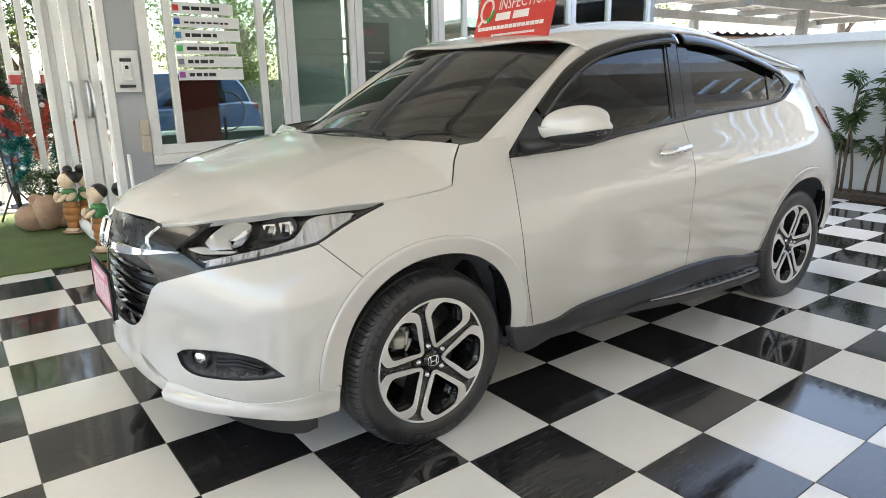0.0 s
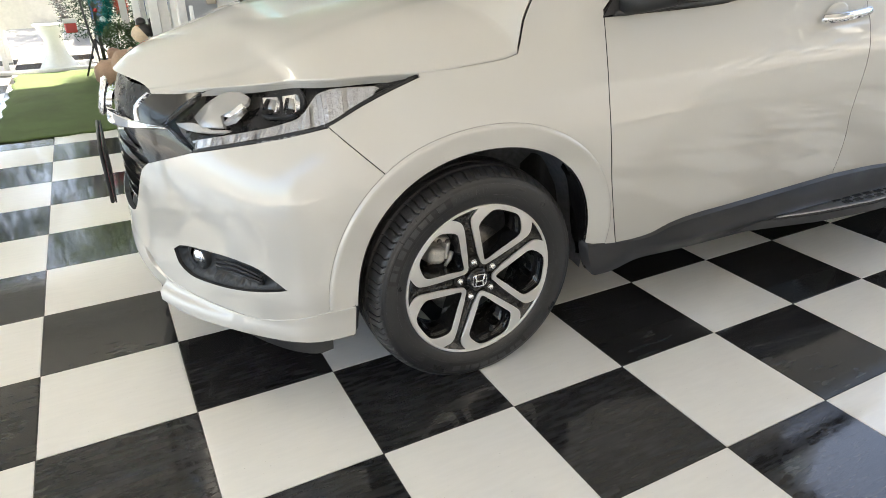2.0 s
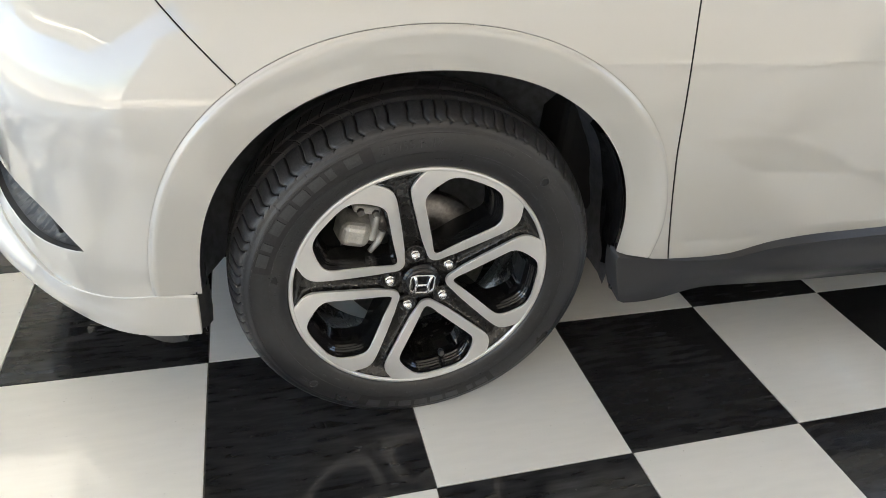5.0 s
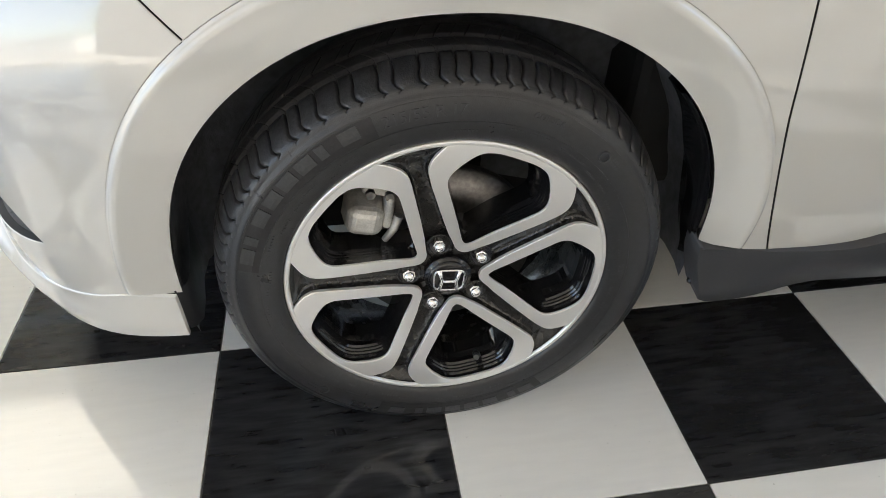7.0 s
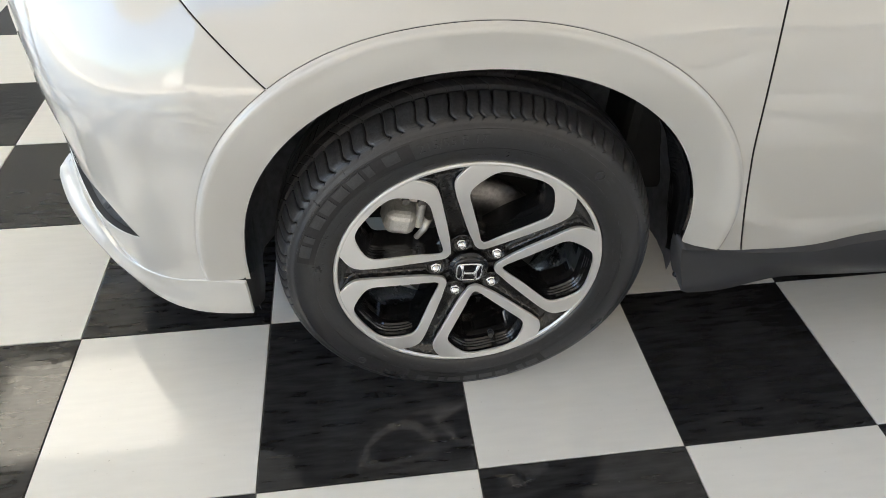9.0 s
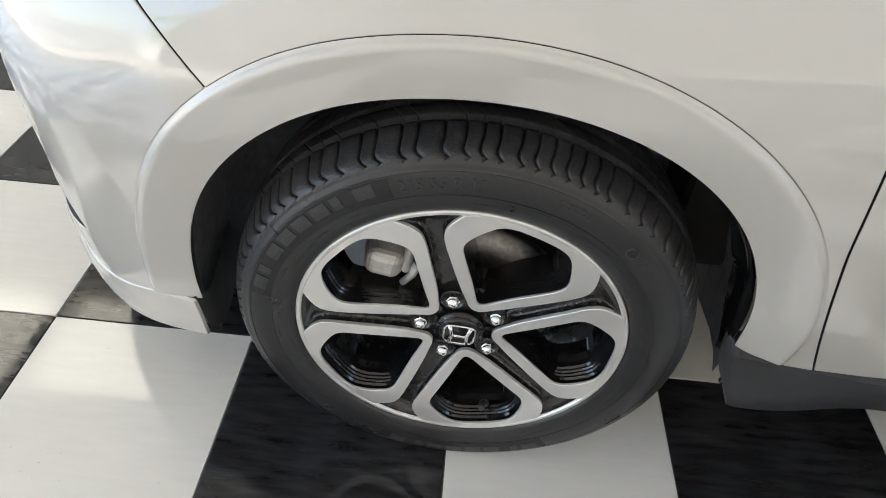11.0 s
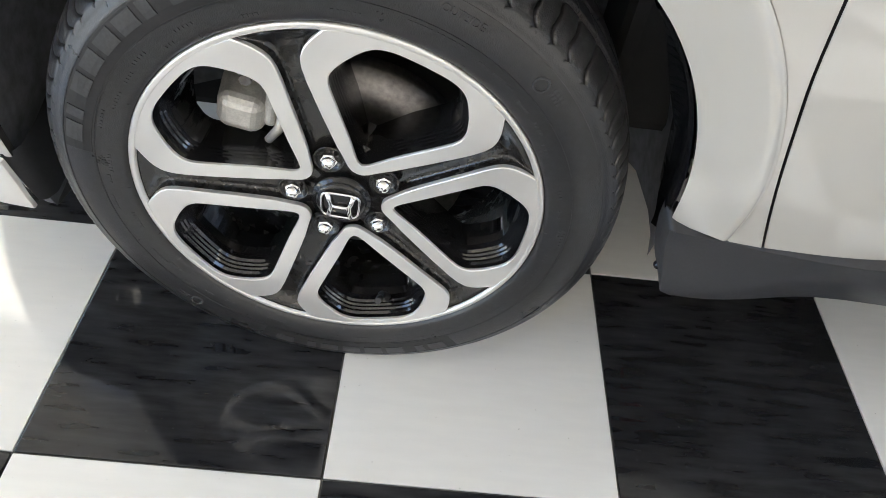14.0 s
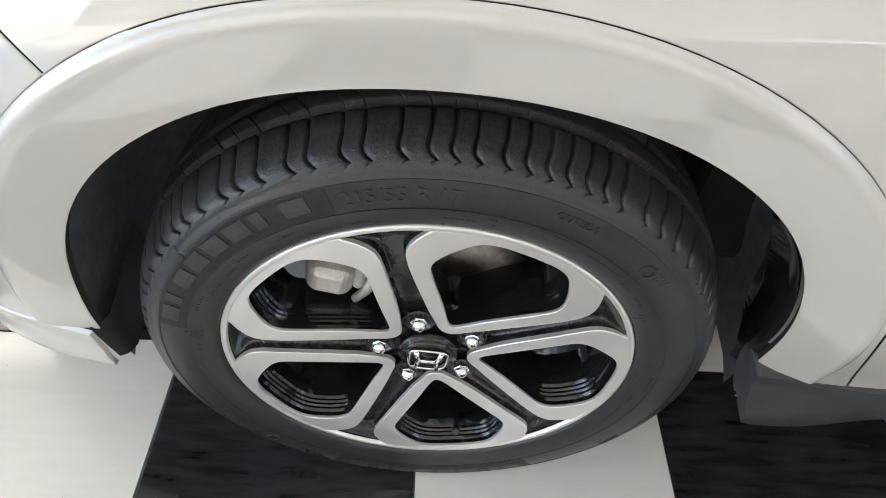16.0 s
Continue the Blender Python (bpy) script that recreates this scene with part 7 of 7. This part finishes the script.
def leafy_tree(x, y, h, spread, seed, mat):
    rgx = random.Random(seed)
    t = thing("tree", "leafy broad tree in sunlight", "tree", Matrix.Translation((x, y, -0.03)), "trees")
    bm = tube([(0, 0, 0), (0.1, 0.05, h * 0.25), (0.0, 0.1, h * 0.5)], [0.16, 0.13, 0.08], 10)
    tips = []
    for k in range(9):
        a = rgx.uniform(0, math.tau)
        tip = Vector((math.cos(a) * spread * rgx.uniform(0.3, 0.8), math.sin(a) * spread * rgx.uniform(0.3, 0.8), h * rgx.uniform(0.5, 0.95)))
        tube([(0.03, 0.06, h * rgx.uniform(0.25, 0.48)), tip * 0.55 + Vector((0, 0, h * 0.18)), tip], [0.06, 0.04, 0.015], 7, bm)
        tips.append(tip)
    part("trunk", bm, material("bark", (0.14, 0.11, 0.085), 0.9, grain=(20, 0.3, 4), bump=(18, 0.02)), t)
    pts = []
    for tip in tips + [Vector((rgx.gauss(0, spread * 0.45), rgx.gauss(0, spread * 0.45), h * rgx.uniform(0.45, 1.0))) for _ in range(26)]:
        r = spread * rgx.uniform(0.18, 0.34)
        for _ in range(210):
            pts.append(tip + Vector((rgx.gauss(0, 1), rgx.gauss(0, 1), rgx.gauss(0, 0.8))) * r * 0.55)
    part("crown", leaves(pts, 0.11 if h > 4 else 0.07, mat, "crown", seed, 0.5), mat, t)


for x, y, h, s, m in ((16.5, 11.5, 6.5, 2.6, 1), (21, 7, 7.5, 3.0, 0), (20, 15, 7, 3.0, 1), (-5.5, 9.5, 5.5, 2.2, 1), (-8.5, 6.0, 6, 2.4, 0), (-7.0, 13.5, 7, 2.8, 1), (-0.6, 11.4, 4.8, 2.0, 1), (-3.0, 11.8, 4.6, 2.0, 0), (0.9, 11.8, 2.6, 1.2, 0), (3.9, 11.6, 2.8, 1.3, 1), (2.5, 15.5, 6, 2.6, 1), (5.5, 14.5, 5.5, 2.4, 1), (0.3, 14.5, 6, 2.4, 1), (-11.5, -12, 4.6, 2.2, 1), (4, -13, 7, 3.0, 1), (-3, -14, 7, 3.0, 1), (14, -13, 7, 3.0, 1)):
    leafy_tree(x, y, h, s, int(abs(x * 13 + y * 7)), LEAF[m])
# parked car and wall in the yard beyond the showroom
# Wall colour darkened to dim the bright background behind the entrance.
slab("wall_far_yard", (-9, 12.4, 0), (9, 12.55, 1.35), DIM_WALL, "low wall of the far yard in a darkened colour", "wall")


def parked_car(m):
    """A small hatchback: side profiles lofted across its width."""
    t = thing("parked_car", "dark blue small hatchback parked in the far yard", "car", m)
    blue = material("blue_car_paint", (0.035, 0.09, 0.26), 0.3, 0.3, 1.0, grain=(500, 0.05, 2))
    low = [(-3.55, 0.32), (-3.6, 0.55), (-3.45, 0.78), (-2.6, 0.95), (-1.0, 0.97), (0.15, 1.0), (0.24, 0.85), (0.22, 0.35)]
    high = [(-2.75, 0.93), (-2.0, 1.38), (-1.5, 1.47), (-0.5, 1.46), (-0.05, 1.36), (0.15, 0.98)]

    def loft(profile, half, tuck):
        bm = bmesh.new()
        curve = flow(profile, 0.12)
        rings = []
        for y, k in ((-half, 1), (-half + 0.06, 0), (half - 0.06, 0), (half, 1)):
            rings.append([bm.verts.new((p[0] * (1 - 0.02 * k) - 0.03 * k, y, p[1] - tuck * k)) for p in curve])
        for ra, rb in zip(rings, rings[1:]):
            for i in range(len(curve) - 1):
                bm.faces.new((ra[i], ra[i + 1], rb[i + 1], rb[i])).smooth = True
        bm.faces.new(rings[0]), bm.faces.new(rings[-1][::-1])
        bmesh.ops.recalc_face_normals(bm, faces=bm.faces)
        return bm
    part("body", loft(low, 0.84, 0.03), blue, t)
    part("cabin", loft(high, 0.72, 0.03), blue, t)
    for a, b in (((-2.35, 1.0), (-1.32, 1.36)), ((-1.22, 1.0), (-0.28, 1.36))):
        bm = bmesh.new()
        vs = [bm.verts.new((x, y, z)) for y in (-0.745, -0.735) for x, z in ((a[0], a[1]), (b[0], a[1]), (b[0] - 0.06, b[1]), (a[0] + 0.45, b[1]))]
        for f in ((0, 1, 2, 3), (7, 6, 5, 4), (0, 4, 5, 1), (1, 5, 6, 2), (2, 6, 7, 3), (3, 7, 4, 0)):
            bm.faces.new([vs[i] for i in f])
        part("side_window", bm, BLACK_GLOSS, t)
    part("tail_lamp", box((0.0, -0.835, 0.86), (0.20, -0.60, 1.0), 0.03), RED_LENS, t)
    part("door_handle", box((-1.45, -0.865, 0.86), (-1.28, -0.845, 0.885), 0.006), CHROME, t)
    for x in (-2.85, -0.5):
        for y in (-0.80, 0.62):
            wheel_ = part("wheel", lathe([(0.02, y), (0.20, y - 0.01), (0.29, y - 0.02), (0.31, y + 0.02), (0.31, y + 0.16), (0.2, y + 0.18)], 28), RUBBER, t)
            wheel_.matrix_basis = Matrix.Translation((x, 0, 0.31))
            part("rim", lathe([(0.01, y - 0.03), (0.16, y - 0.025), (0.19, y - 0.012)], 20), SATIN, wheel_)


parked_car(Matrix.Translation((3.05, 9.0, -0.02)) @ Matrix.Rotation(radians(-4), 4, "Z"))
# unseen walls behind the eye, put there for reflections and side light
slab("wall_left_yard", (-13.2, -10, 0), (-13.0, 12.4, 1.5), WHITE_WALL, "pale wall beside the parking bay, added out of view for reflections", "wall")
slab("yard_wall", (-18, -10.2, 0), (-8.8, -10.0, 1.5), WHITE_WALL, "pale wall across the yard, added out of view for reflections", "wall")
# Kept dark so that its reflection in the car paint stays faint.
slab("wall_across_yard", (-8.8, -8.6, 0), (16, -8.3, 5.4), DIM_WALL, "plain dark wall across the yard, out of view", "wall")

# ---- floor tiles ----
def tile_mesh(name, mat):
    bm = box((0.0012, 0.0012, -0.010), (S - 0.0012, S - 0.0012, 0.0), 0.0012)
    me = bpy.data.meshes.new(name)
    bm.to_mesh(me), bm.free()
    me.materials.append(mat)
    return me


TILES = [tile_mesh("tile", TILE_WHITE), tile_mesh("tile", TILE_BLACK)]
rest = {0: ([], []), 1: ([], [])}
tilt = random.Random(3)
for i in range(X0, X1):
    for j in range(Y0, Y1):
        odd = (i + j) % 2
        if -5 <= i <= 13 and -5 <= j <= 9:
            ob = part("tile", TILES[odd], None, floor)
            ob.location = (i * S, j * S, tilt.uniform(-0.0004, 0.0002))
            ob.rotation_euler = (tilt.uniform(-0.0006, 0.0006), tilt.uniform(-0.0006, 0.0006), 0)
        else:
            verts, faces = rest[odd]
            b = len(verts)
            g = 0.0012
            verts += [(i * S + x, j * S + y, z) for z in (-0.01, 0.0) for x, y in ((g, g), (S - g, g), (S - g, S - g), (g, S - g))]
            faces += [(b + 4, b + 5, b + 6, b + 7), (b, b + 1, b + 5, b + 4), (b + 1, b + 2, b + 6, b + 5), (b + 2, b + 3, b + 7, b + 6), (b + 3, b, b + 4, b + 7)]
for odd, mat in ((0, TILE_WHITE), (1, TILE_BLACK)):
    tagged(part("far_tiles", raw("far_tiles", *rest[odd], mat, smooth=False), mat, floor), kind="stuff")
